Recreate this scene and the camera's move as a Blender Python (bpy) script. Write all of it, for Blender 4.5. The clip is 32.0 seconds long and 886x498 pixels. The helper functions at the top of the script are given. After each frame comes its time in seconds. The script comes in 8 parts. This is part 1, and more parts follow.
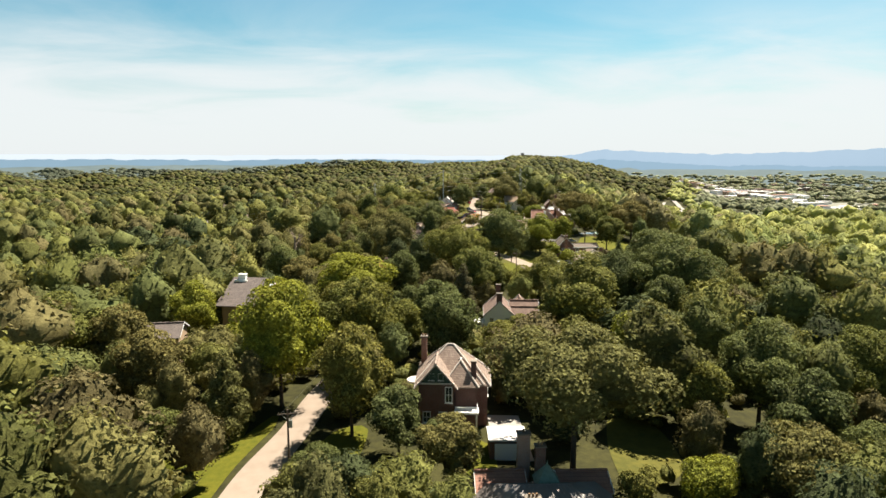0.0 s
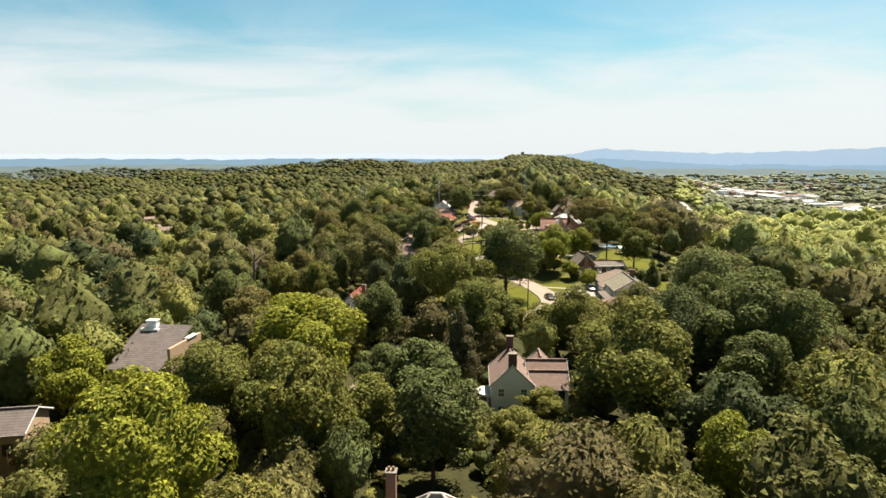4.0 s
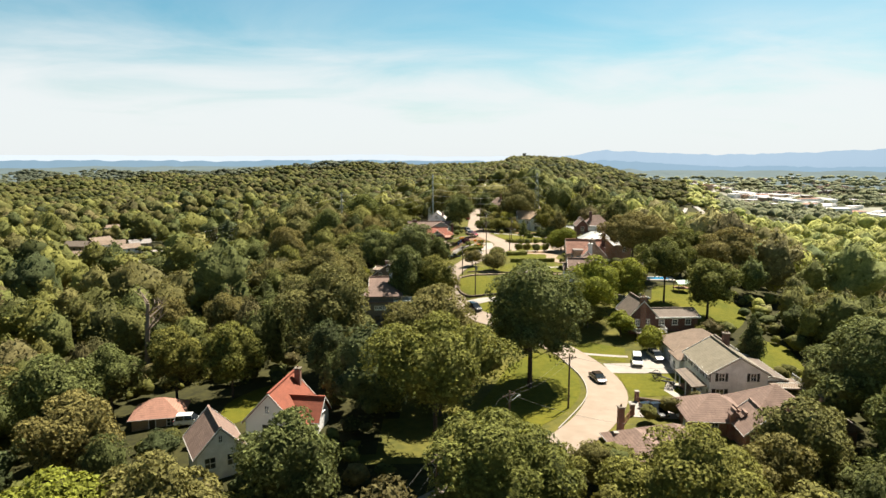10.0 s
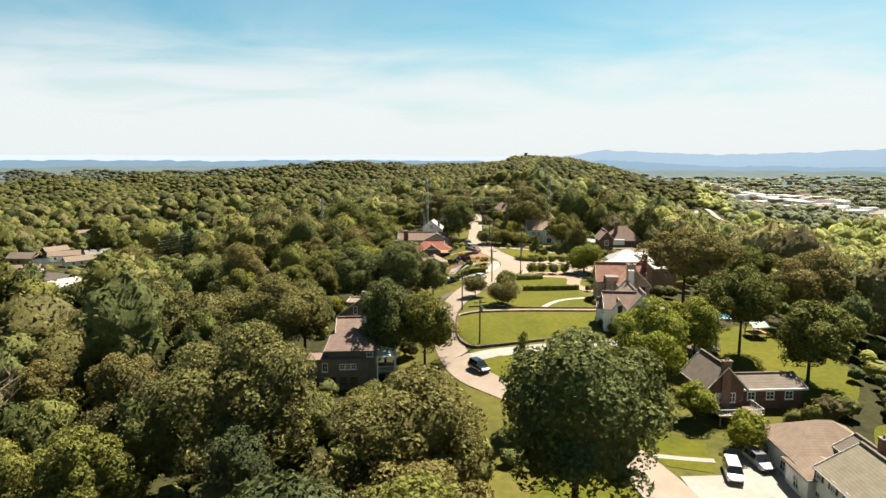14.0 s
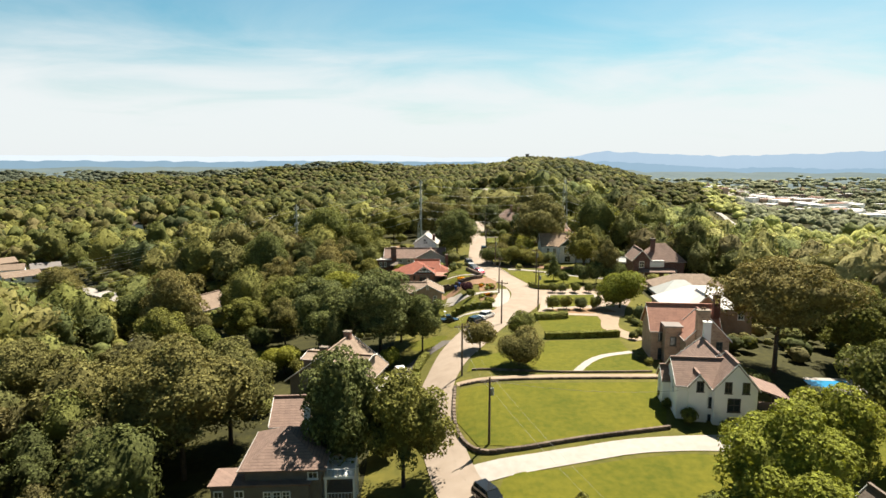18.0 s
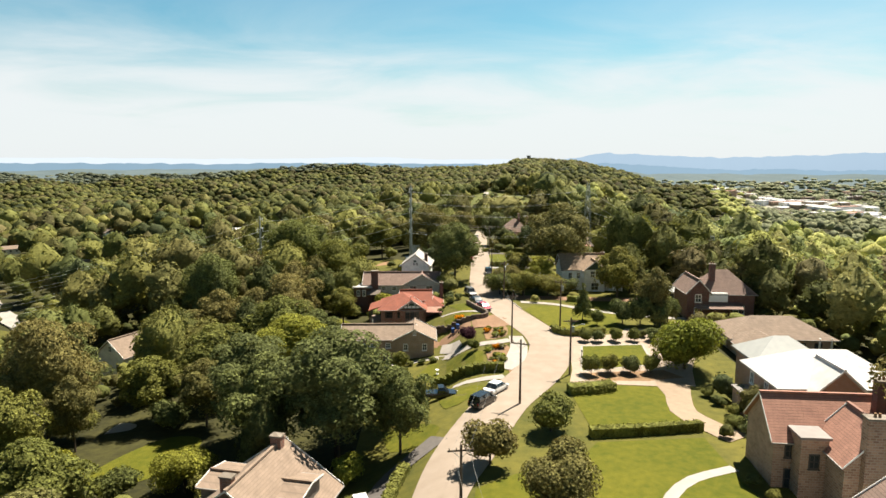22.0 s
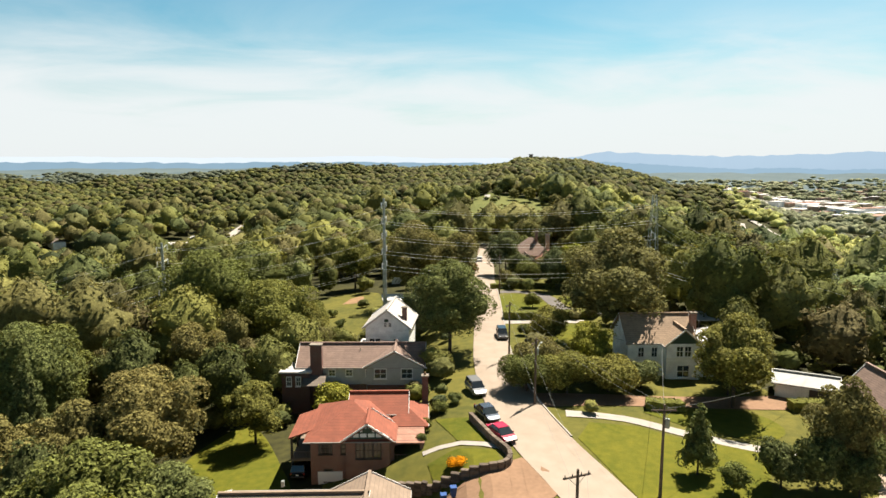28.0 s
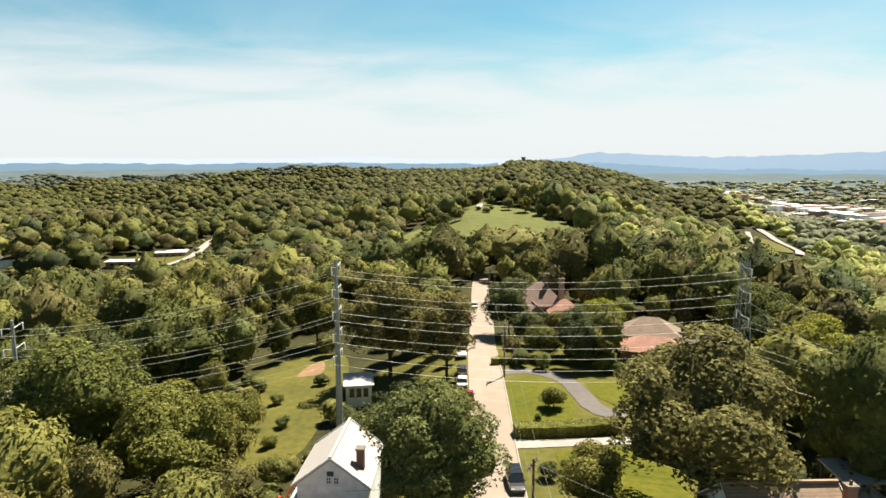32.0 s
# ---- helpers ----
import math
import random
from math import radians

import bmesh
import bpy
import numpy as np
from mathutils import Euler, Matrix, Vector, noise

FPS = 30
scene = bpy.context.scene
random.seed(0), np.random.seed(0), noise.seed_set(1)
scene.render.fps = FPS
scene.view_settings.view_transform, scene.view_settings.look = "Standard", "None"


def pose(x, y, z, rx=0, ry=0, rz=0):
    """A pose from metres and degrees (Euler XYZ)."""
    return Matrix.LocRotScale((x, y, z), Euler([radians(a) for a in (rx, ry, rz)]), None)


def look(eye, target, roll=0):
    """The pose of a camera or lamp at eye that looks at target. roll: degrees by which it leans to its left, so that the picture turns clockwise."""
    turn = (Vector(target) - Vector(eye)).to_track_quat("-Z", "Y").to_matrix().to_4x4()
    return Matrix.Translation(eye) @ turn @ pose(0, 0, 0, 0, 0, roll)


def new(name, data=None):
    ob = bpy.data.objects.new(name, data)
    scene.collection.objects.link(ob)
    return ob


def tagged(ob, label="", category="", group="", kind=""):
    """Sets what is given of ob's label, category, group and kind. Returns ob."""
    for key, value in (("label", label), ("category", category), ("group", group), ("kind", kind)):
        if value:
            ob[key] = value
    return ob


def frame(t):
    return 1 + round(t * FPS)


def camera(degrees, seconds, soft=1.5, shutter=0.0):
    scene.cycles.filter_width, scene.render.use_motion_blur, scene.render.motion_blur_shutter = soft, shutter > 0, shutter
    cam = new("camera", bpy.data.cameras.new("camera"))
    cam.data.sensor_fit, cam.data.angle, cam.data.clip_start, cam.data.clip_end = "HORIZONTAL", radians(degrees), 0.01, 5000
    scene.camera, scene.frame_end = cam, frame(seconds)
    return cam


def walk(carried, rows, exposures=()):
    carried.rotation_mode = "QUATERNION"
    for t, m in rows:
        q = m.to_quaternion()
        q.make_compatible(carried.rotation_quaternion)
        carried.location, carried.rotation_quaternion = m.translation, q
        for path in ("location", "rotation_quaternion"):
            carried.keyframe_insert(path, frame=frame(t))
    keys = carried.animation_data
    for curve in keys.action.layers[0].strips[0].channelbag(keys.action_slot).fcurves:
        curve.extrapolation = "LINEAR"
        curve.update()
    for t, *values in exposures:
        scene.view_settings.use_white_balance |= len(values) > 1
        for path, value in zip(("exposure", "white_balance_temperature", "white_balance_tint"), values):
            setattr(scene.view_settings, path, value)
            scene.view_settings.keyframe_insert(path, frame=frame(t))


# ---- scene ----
cam = camera(69.5, 32.0)
METRES, EYE, TILT, LEAN, TURN = 350.0, 50.0, -8.4, 0.0, 0.0
ROWS = [
    (0.0, 0.0, 0.0, 0.0, -0.0, 0.0, 0.0),
    (0.5, 0.0006, 0.0159, 0.0024, -0.02, -0.01, -0.0),
    (1.0, 0.0012, 0.0319, 0.0046, -0.05, -0.02, 0.01),
    (1.5, 0.0017, 0.0479, 0.0069, -0.06, -0.04, 0.01),
    (2.0, 0.0023, 0.064, 0.0093, -0.08, -0.06, 0.02),
    (2.5, 0.0028, 0.0801, 0.0117, -0.1, -0.08, 0.04),
    (3.0, 0.0033, 0.0961, 0.014, -0.12, -0.08, 0.02),
    (3.5, 0.004, 0.112, 0.0164, -0.13, -0.08, 0.03),
    (5.5, 0.0061, 0.1753, 0.0247, -0.17, -0.02, 0.03),
    (6.0, 0.0065, 0.191, 0.0269, -0.19, -0.02, 0.03),
    (6.5, 0.007, 0.2068, 0.029, -0.21, -0.02, 0.04),
    (7.0, 0.0075, 0.2226, 0.0312, -0.21, -0.02, 0.03),
    (7.5, 0.0082, 0.2383, 0.0335, -0.21, -0.02, 0.04),
    (8.0, 0.0088, 0.2539, 0.0357, -0.23, 0.02, 0.07),
    (8.5, 0.0094, 0.2695, 0.038, -0.23, 0.04, 0.04),
    (9.0, 0.01, 0.2853, 0.0402, -0.22, 0.06, 0.06),
    (9.5, 0.0106, 0.3012, 0.0425, -0.23, 0.08, 0.05),
    (10.0, 0.0112, 0.3171, 0.0448, -0.24, 0.07, 0.06),
    (10.5, 0.0119, 0.333, 0.0472, -0.24, 0.04, 0.07),
    (11.0, 0.0124, 0.349, 0.0496, -0.25, 0.02, 0.08),
    (11.5, 0.0129, 0.3648, 0.0518, -0.26, 0.03, 0.09),
    (12.0, 0.0133, 0.3806, 0.0541, -0.27, 0.01, 0.09),
    (12.5, 0.0138, 0.3961, 0.0563, -0.27, 0.0, 0.09),
    (13.0, 0.0143, 0.4116, 0.0586, -0.29, 0.03, 0.07),
    (13.5, 0.0148, 0.4274, 0.0607, -0.29, 0.05, 0.06),
    (14.0, 0.0153, 0.4432, 0.0628, -0.31, 0.06, 0.05),
    (14.5, 0.0158, 0.4587, 0.0649, -0.31, 0.08, 0.04),
    (16.5, 0.0177, 0.5199, 0.0736, -0.35, 0.13, -0.02),
    (17.0, 0.0183, 0.5351, 0.0757, -0.36, 0.15, -0.02),
    (17.5, 0.0188, 0.5504, 0.0779, -0.36, 0.15, -0.0),
    (18.0, 0.0194, 0.5656, 0.08, -0.37, 0.15, -0.01),
    (18.5, 0.0201, 0.5809, 0.082, -0.37, 0.19, 0.01),
    (19.0, 0.0206, 0.5962, 0.0841, -0.39, 0.2, -0.01),
    (19.5, 0.0213, 0.6113, 0.0861, -0.39, 0.22, 0.02),
    (20.0, 0.0218, 0.6254, 0.088, -0.4, 0.26, 0.04),
    (20.5, 0.0224, 0.6406, 0.0899, -0.41, 0.29, 0.03),
    (21.0, 0.023, 0.6557, 0.092, -0.39, 0.31, 0.02),
    (21.5, 0.0235, 0.6711, 0.0941, -0.4, 0.33, 0.04),
    (22.0, 0.024, 0.6862, 0.0964, -0.42, 0.33, 0.06),
    (22.5, 0.0245, 0.7014, 0.0986, -0.43, 0.34, 0.04),
    (23.0, 0.0252, 0.7165, 0.1008, -0.43, 0.34, 0.06),
    (23.5, 0.0259, 0.7316, 0.1031, -0.43, 0.33, 0.07),
    (24.0, 0.0265, 0.7468, 0.1054, -0.45, 0.32, 0.08),
    (24.5, 0.0271, 0.7619, 0.1076, -0.44, 0.33, 0.1),
    (25.0, 0.0274, 0.7768, 0.1099, -0.48, 0.33, 0.07),
    (25.5, 0.0279, 0.7918, 0.1119, -0.49, 0.35, 0.09),
    (27.5, 0.03, 0.8519, 0.121, -0.55, 0.24, 0.08),
    (28.0, 0.0305, 0.8671, 0.1232, -0.55, 0.23, 0.1),
    (28.5, 0.0309, 0.8822, 0.1251, -0.57, 0.25, 0.11),
    (29.0, 0.0314, 0.8971, 0.1273, -0.58, 0.24, 0.1),
    (29.5, 0.0319, 0.9119, 0.1294, -0.58, 0.25, 0.1),
    (30.0, 0.0325, 0.9269, 0.1317, -0.59, 0.26, 0.1),
    (30.5, 0.0331, 0.9416, 0.1365, -0.59, 0.24, 0.14),
    (31.0, 0.034, 0.9562, 0.1429, -0.56, 0.2, 0.17),
    (31.5, 0.0344, 0.9707, 0.1495, -0.58, 0.19, 0.15),
    (32.0, 0.0352, 0.9851, 0.156, -1.41, 0.22, 0.25),
]
walk(cam, [(t, pose(0, 0, EYE, TILT, LEAN, TURN) @ pose(METRES * x, METRES * y, METRES * z, 90 + pitch, roll, yaw)) for t, x, y, z, yaw, pitch, roll in ROWS])

# ---- world, sun, exposure ----
SUN_UP, SUN_TURN = 60.0, 40.0
scene.view_settings.exposure = 1.35
world = bpy.data.worlds.new("world")
scene.world = world
world.use_nodes = True
wn, wl = world.node_tree.nodes, world.node_tree.links
wn.clear()


def wnode(kind, **values):
    n = wn.new(kind)
    for key, value in values.items():
        n.inputs[key].default_value = value
    return n


sky = wn.new("ShaderNodeTexSky")
sky.sky_type, sky.sun_disc = "NISHITA", False
sky.sun_elevation, sky.sun_rotation = radians(SUN_UP), radians(SUN_TURN)
sky.air_density, sky.dust_density, sky.ozone_density, sky.altitude = 1.0, 1.2, 1.0, 200
coord = wn.new("ShaderNodeTexCoord")
split = wn.new("ShaderNodeSeparateXYZ")
wl.new(coord.outputs["Generated"], split.inputs[0])
lift = wn.new("ShaderNodeMath")
lift.operation = "ADD"
lift.inputs[1].default_value = 0.13
wl.new(split.outputs["Z"], lift.inputs[0])
flat = wn.new("ShaderNodeCombineXYZ")
for axis in "XY":
    over = wn.new("ShaderNodeMath")
    over.operation = "DIVIDE"
    wl.new(split.outputs[axis], over.inputs[0])
    wl.new(lift.outputs[0], over.inputs[1])
    wl.new(over.outputs[0], flat.inputs[axis])
stretch = wn.new("ShaderNodeMapping")
stretch.inputs["Rotation"].default_value = (0, 0, radians(12))
stretch.inputs["Scale"].default_value = (0.8, 1.15, 1)
stretch.inputs["Location"].default_value = (1.1, 0.3, 0)
wl.new(flat.outputs[0], stretch.inputs[0])
cirrus = wnode("ShaderNodeTexNoise", Scale=0.9, Detail=8, Roughness=0.56, Distortion=0.5)
wl.new(stretch.outputs[0], cirrus.inputs["Vector"])
veil = wn.new("ShaderNodeValToRGB")
veil.color_ramp.elements[0].position, veil.color_ramp.elements[1].position = 0.40, 0.74
wl.new(cirrus.outputs["Fac"], veil.inputs[0])
low = wn.new("ShaderNodeMapRange")
low.interpolation_type = "SMOOTHSTEP"
low.inputs["From Min"].default_value, low.inputs["From Max"].default_value = 0.235, 0.06
low.inputs["To Min"].default_value, low.inputs["To Max"].default_value = 0.0, 0.93
ragged = wn.new("ShaderNodeMath")
ragged.operation = "MULTIPLY_ADD"
ragged.inputs[1].default_value = -0.24
wl.new(cirrus.outputs["Fac"], ragged.inputs[0])
wl.new(split.outputs["Z"], ragged.inputs[2])
level = wn.new("ShaderNodeMath")
level.operation = "ADD"
level.inputs[1].default_value = 0.125
wl.new(ragged.outputs[0], level.inputs[0])
wl.new(level.outputs[0], low.inputs["Value"])
cover = wn.new("ShaderNodeMath")
cover.operation, cover.use_clamp = "MAXIMUM", True
thin = wn.new("ShaderNodeMath")
thin.operation = "MULTIPLY"
thin.inputs[1].default_value = 0.6
wl.new(veil.outputs[0], thin.inputs[0])
wl.new(thin.outputs[0], cover.inputs[0])
wl.new(low.outputs[0], cover.inputs[1])
tint = wn.new("ShaderNodeMix")
tint.data_type, tint.blend_type = "RGBA", "MULTIPLY"
tint.inputs["Factor"].default_value = 1
tint.inputs["B"].default_value = (0.72, 1.2, 1.14, 1)
wl.new(sky.outputs[0], tint.inputs["A"])
blend = wn.new("ShaderNodeMix")
blend.data_type = "RGBA"
blend.inputs["B"].default_value = (8.6, 8.9, 9.0, 1)
clear = wn.new("ShaderNodeMapRange")
clear.inputs["From Min"].default_value, clear.inputs["From Max"].default_value = 0.155, 0.235
clear.inputs["To Min"].default_value, clear.inputs["To Max"].default_value = 1.0, 0.2
wl.new(split.outputs["Z"], clear.inputs["Value"])
faint = wn.new("ShaderNodeMath")
faint.operation = "MULTIPLY"
wl.new(cover.outputs[0], faint.inputs[0])
wl.new(clear.outputs[0], faint.inputs[1])
wl.new(faint.outputs[0], blend.inputs["Factor"])
wl.new(tint.outputs["Result"], blend.inputs["A"])
background = wnode("ShaderNodeBackground", Strength=0.052)
# the unseen upper sky is dimmed towards the zenith to cut fill light
deep = wnode("ShaderNodeMapRange")
deep.inputs["From Min"].default_value, deep.inputs["From Max"].default_value = 0.24, 0.65
deep.inputs["To Min"].default_value, deep.inputs["To Max"].default_value = 0.785, 0.27
wl.new(split.outputs["Z"], deep.inputs["Value"])
zenith = wn.new("ShaderNodeVectorMath")
zenith.operation = "SCALE"
wl.new(blend.outputs["Result"], zenith.inputs[0])
wl.new(deep.outputs[0], zenith.inputs["Scale"])
wl.new(zenith.outputs[0], background.inputs["Color"])
wl.new(background.outputs[0], wn.new("ShaderNodeOutputWorld").inputs[0])

sun = new("sun", bpy.data.lights.new("sun", "SUN"))
sun.data.energy, sun.data.angle, sun.data.color = 5.0, radians(0.6), (1.0, 0.92, 0.78)
up, turn = radians(SUN_UP), radians(SUN_TURN)
to_sun = Vector((math.sin(turn) * math.cos(up), math.cos(turn) * math.cos(up), math.sin(up)))
sun.matrix_world = look((0, 0, 300), Vector((0, 0, 300)) - to_sun)

# ---- ground ----
RIDGE_X = ((-200, -20), (60, -8), (100, 0), (150, 10), (200, 20), (235, 25), (290, 20), (330, 22), (375, 22), (450, 26), (600, 35), (857, 55), (1100, 110), (1478, 182), (1900, 230), (3000, 300))
RIDGE_Z = ((-200, 6), (100, 9), (235, 9.3), (262, 12.5), (290, 15.4), (330, 15.4), (375, 16.2), (450, 16.5), (540, 14), (650, 7), (760, 4), (857, 11), (884, 13), (1000, 22), (1250, 34), (1478, 39), (1700, 26), (2000, -2), (2400, -28), (3000, -30))
LEFT_SOUTH = ((0, 1), (40, .96), (80, .8), (140, .55), (220, .3), (400, 0))
LEFT_NORTH = ((0, 1), (10, 1), (22, .84), (40, .79), (80, .68), (140, .5), (220, .25), (400, 0))
RIGHT = ((0, 1), (40, .98), (60, .94), (90, .8), (140, .5), (220, .2), (320, .05), (450, 0))


def along(table, v):
    if v <= table[0][0]:
        return table[0][1]
    for (a, p), (b, q) in zip(table, table[1:]):
        if v <= b:
            return p + (q - p) * (v - a) / (b - a)
    return table[-1][1]


def smooth(table, v, w):
    return (along(table, v - w) + along(table, v - w / 2) + along(table, v) + along(table, v + w / 2) + along(table, v + w)) / 5


def ground_z(x, y):
    w = 8 if y < 520 else 60
    ridge, d = smooth(RIDGE_Z, y, w), x - smooth(RIDGE_X, y, w)
    # the bank beside the bungalow is cut back
    d -= 8 * min(max((y - 330) / 14, 0), 1) * min(max((375 - y) / 9, 0), 1) * min(max((16.5 - x) / 7, 0), 1) * min(max((x + 30) / 14, 0), 1)
    wide = 1 + min(max(y - 560, 0) / 900, 1) * .75
    if d < 0:
        k = min(max((y - 225) / 50, 0), 1)
        share = smooth(LEFT_SOUTH, -d / wide, 4) * (1 - k) + smooth(LEFT_NORTH, -d / wide, 4) * k
        low = -16 - 8 * min(max((y - 450) / 300, 0), 1)
    else:
        share, low = smooth(RIGHT, d / wide, 6), -30 - 16 * min(max((y - 450) / 300, 0), 1)
    z = low + (ridge - low) * share
    # the dell with the two lower houses
    z -= 10 * math.exp(-((x + 75) / 16) ** 2 - ((y - 375) / 24) ** 2)
    # hollows before the valley road, the field and the highway
    z -= 10 * math.exp(-((x + 132) / 70) ** 2 - ((y - 690) / 75) ** 2) + 7 * math.exp(-((x - 45) / 60) ** 2 - ((y - 655) / 50) ** 2) + 11 * math.exp(-((x - 285) / 55) ** 2 - ((y - 795) / 55) ** 2)
    far = math.hypot(x, y)
    z += 38 * math.exp(-((x + 260) / 420) ** 2 - ((y - 2050) / 380) ** 2)
    # the land rolls away from the ridge
    off = min(max((abs(d) - 110) / 170, 0), 1)
    z += off * (5.5 * math.sin(x * .021 + .8) * math.sin(y * .016 + .4) + 4 * math.sin(x * .034 - y * .013 + 2))
    z += off * min(max((far - 500) / 900, 0), 1) * 5 * (math.sin(x * .011 + 1.3) * math.sin(y * .009) + math.sin(x * .023 + y * .017))
    return z

# ---- materials ----
def toned(c):
    """Darkens paint, roof, soil and leaf colours evenly to deepen shade; whites keep theirs."""
    return tuple(c) if max(c) > .6 else tuple(v * .785 for v in c)


def material(name, colour, dark=None, rough=0.8, scale=6.0, detail=5, bump=0.0, bump_scale=None, metal=0.0, specks=None, vary=0.0, stain=0.0):
    """A surface whose colour wanders between two tones at two scales, with fine relief."""
    m = bpy.data.materials.new(name)
    m.use_nodes = True
    n, l = m.node_tree.nodes, m.node_tree.links
    b = n["Principled BSDF"]
    b.inputs["Roughness"].default_value, b.inputs["Metallic"].default_value = rough, metal
    if rough >= 0.9:
        b.inputs["Specular IOR Level"].default_value = 0.15
    dark = toned(dark or tuple(c * 0.72 for c in colour))
    colour = toned(colour)
    where = n.new("ShaderNodeTexCoord")
    fine = n.new("ShaderNodeTexNoise")
    fine.inputs["Scale"].default_value, fine.inputs["Detail"].default_value = scale, detail
    broad = n.new("ShaderNodeTexNoise")
    broad.inputs["Scale"].default_value, broad.inputs["Detail"].default_value = scale * 0.09, 4
    geo = n.new("ShaderNodeNewGeometry")
    for t in (fine, broad):
        l.new(geo.outputs["Position"], t.inputs["Vector"])
    both = n.new("ShaderNodeMath")
    both.operation = "ADD"
    l.new(fine.outputs["Fac"], both.inputs[0])
    l.new(broad.outputs["Fac"], both.inputs[1])
    ramp = n.new("ShaderNodeMapRange")
    ramp.inputs["From Min"].default_value, ramp.inputs["From Max"].default_value = 0.7, 1.3
    l.new(both.outputs[0], ramp.inputs["Value"])
    mix = n.new("ShaderNodeMix")
    mix.data_type = "RGBA"
    mix.inputs["A"].default_value, mix.inputs["B"].default_value = (*dark, 1), (*colour, 1)
    l.new(ramp.outputs[0], mix.inputs["Factor"])
    out = mix.outputs["Result"]
    if vary:
        info = n.new("ShaderNodeObjectInfo")
        hsv = n.new("ShaderNodeHueSaturation")
        shift = n.new("ShaderNodeMapRange")
        shift.inputs["To Min"].default_value, shift.inputs["To Max"].default_value = 1 - vary, 1 + vary
        l.new(info.outputs["Random"], shift.inputs["Value"])
        l.new(shift.outputs[0], hsv.inputs["Value"])
        l.new(out, hsv.inputs["Color"])
        out = hsv.outputs[0]
    l.new(out, b.inputs["Base Color"])
    if bump:
        rough_noise = n.new("ShaderNodeTexNoise")
        rough_noise.inputs["Scale"].default_value, rough_noise.inputs["Detail"].default_value = bump_scale or scale * 2, 6
        l.new(geo.outputs["Position"], rough_noise.inputs["Vector"])
        relief = n.new("ShaderNodeBump")
        relief.inputs["Strength"].default_value, relief.inputs["Distance"].default_value = bump, 0.08
        l.new(rough_noise.outputs["Fac"], relief.inputs["Height"])
        l.new(relief.outputs[0], b.inputs["Normal"])
    return m


def coursed(name, a, b2, mortar, width, height, gap=0.02, rough=0.85, bump=0.5):
    """Brick, stone or shingle courses in the object's own axes, laid level on all four sides."""
    m = bpy.data.materials.new(name)
    m.use_nodes = True
    n, l = m.node_tree.nodes, m.node_tree.links
    b = n["Principled BSDF"]
    b.inputs["Roughness"].default_value = rough
    where = n.new("ShaderNodeTexCoord")
    s = n.new("ShaderNodeSeparateXYZ")
    l.new(where.outputs["Object"], s.inputs[0])
    add = n.new("ShaderNodeMath")
    l.new(s.outputs["X"], add.inputs[0])
    l.new(s.outputs["Y"], add.inputs[1])
    c = n.new("ShaderNodeCombineXYZ")
    l.new(add.outputs[0], c.inputs["X"])
    l.new(s.outputs["Z"], c.inputs["Y"])
    brick = n.new("ShaderNodeTexBrick")
    brick.inputs["Scale"].default_value = 1.0
    brick.inputs["Brick Width"].default_value, brick.inputs["Row Height"].default_value, brick.inputs["Mortar Size"].default_value = width, height, gap
    brick.inputs["Color1"].default_value, brick.inputs["Color2"].default_value, brick.inputs["Mortar"].default_value = (*toned(a), 1), (*toned(b2), 1), (*toned(mortar), 1)
    l.new(c.outputs[0], brick.inputs["Vector"])
    noise_t = n.new("ShaderNodeTexNoise")
    noise_t.inputs["Scale"].default_value, noise_t.inputs["Detail"].default_value = 0.9, 6
    l.new(where.outputs["Object"], noise_t.inputs["Vector"])
    shade = n.new("ShaderNodeMapRange")
    shade.inputs["To Min"].default_value, shade.inputs["To Max"].default_value = 0.65, 1.3
    l.new(noise_t.outputs["Fac"], shade.inputs["Value"])
    hsv = n.new("ShaderNodeHueSaturation")
    l.new(brick.outputs["Color"], hsv.inputs["Color"])
    l.new(shade.outputs[0], hsv.inputs["Value"])
    l.new(hsv.outputs[0], b.inputs["Base Color"])
    relief = n.new("ShaderNodeBump")
    relief.invert = True
    relief.inputs["Strength"].default_value, relief.inputs["Distance"].default_value = bump, 0.02
    l.new(brick.outputs["Fac"], relief.inputs["Height"])
    l.new(relief.outputs[0], b.inputs["Normal"])
    return m


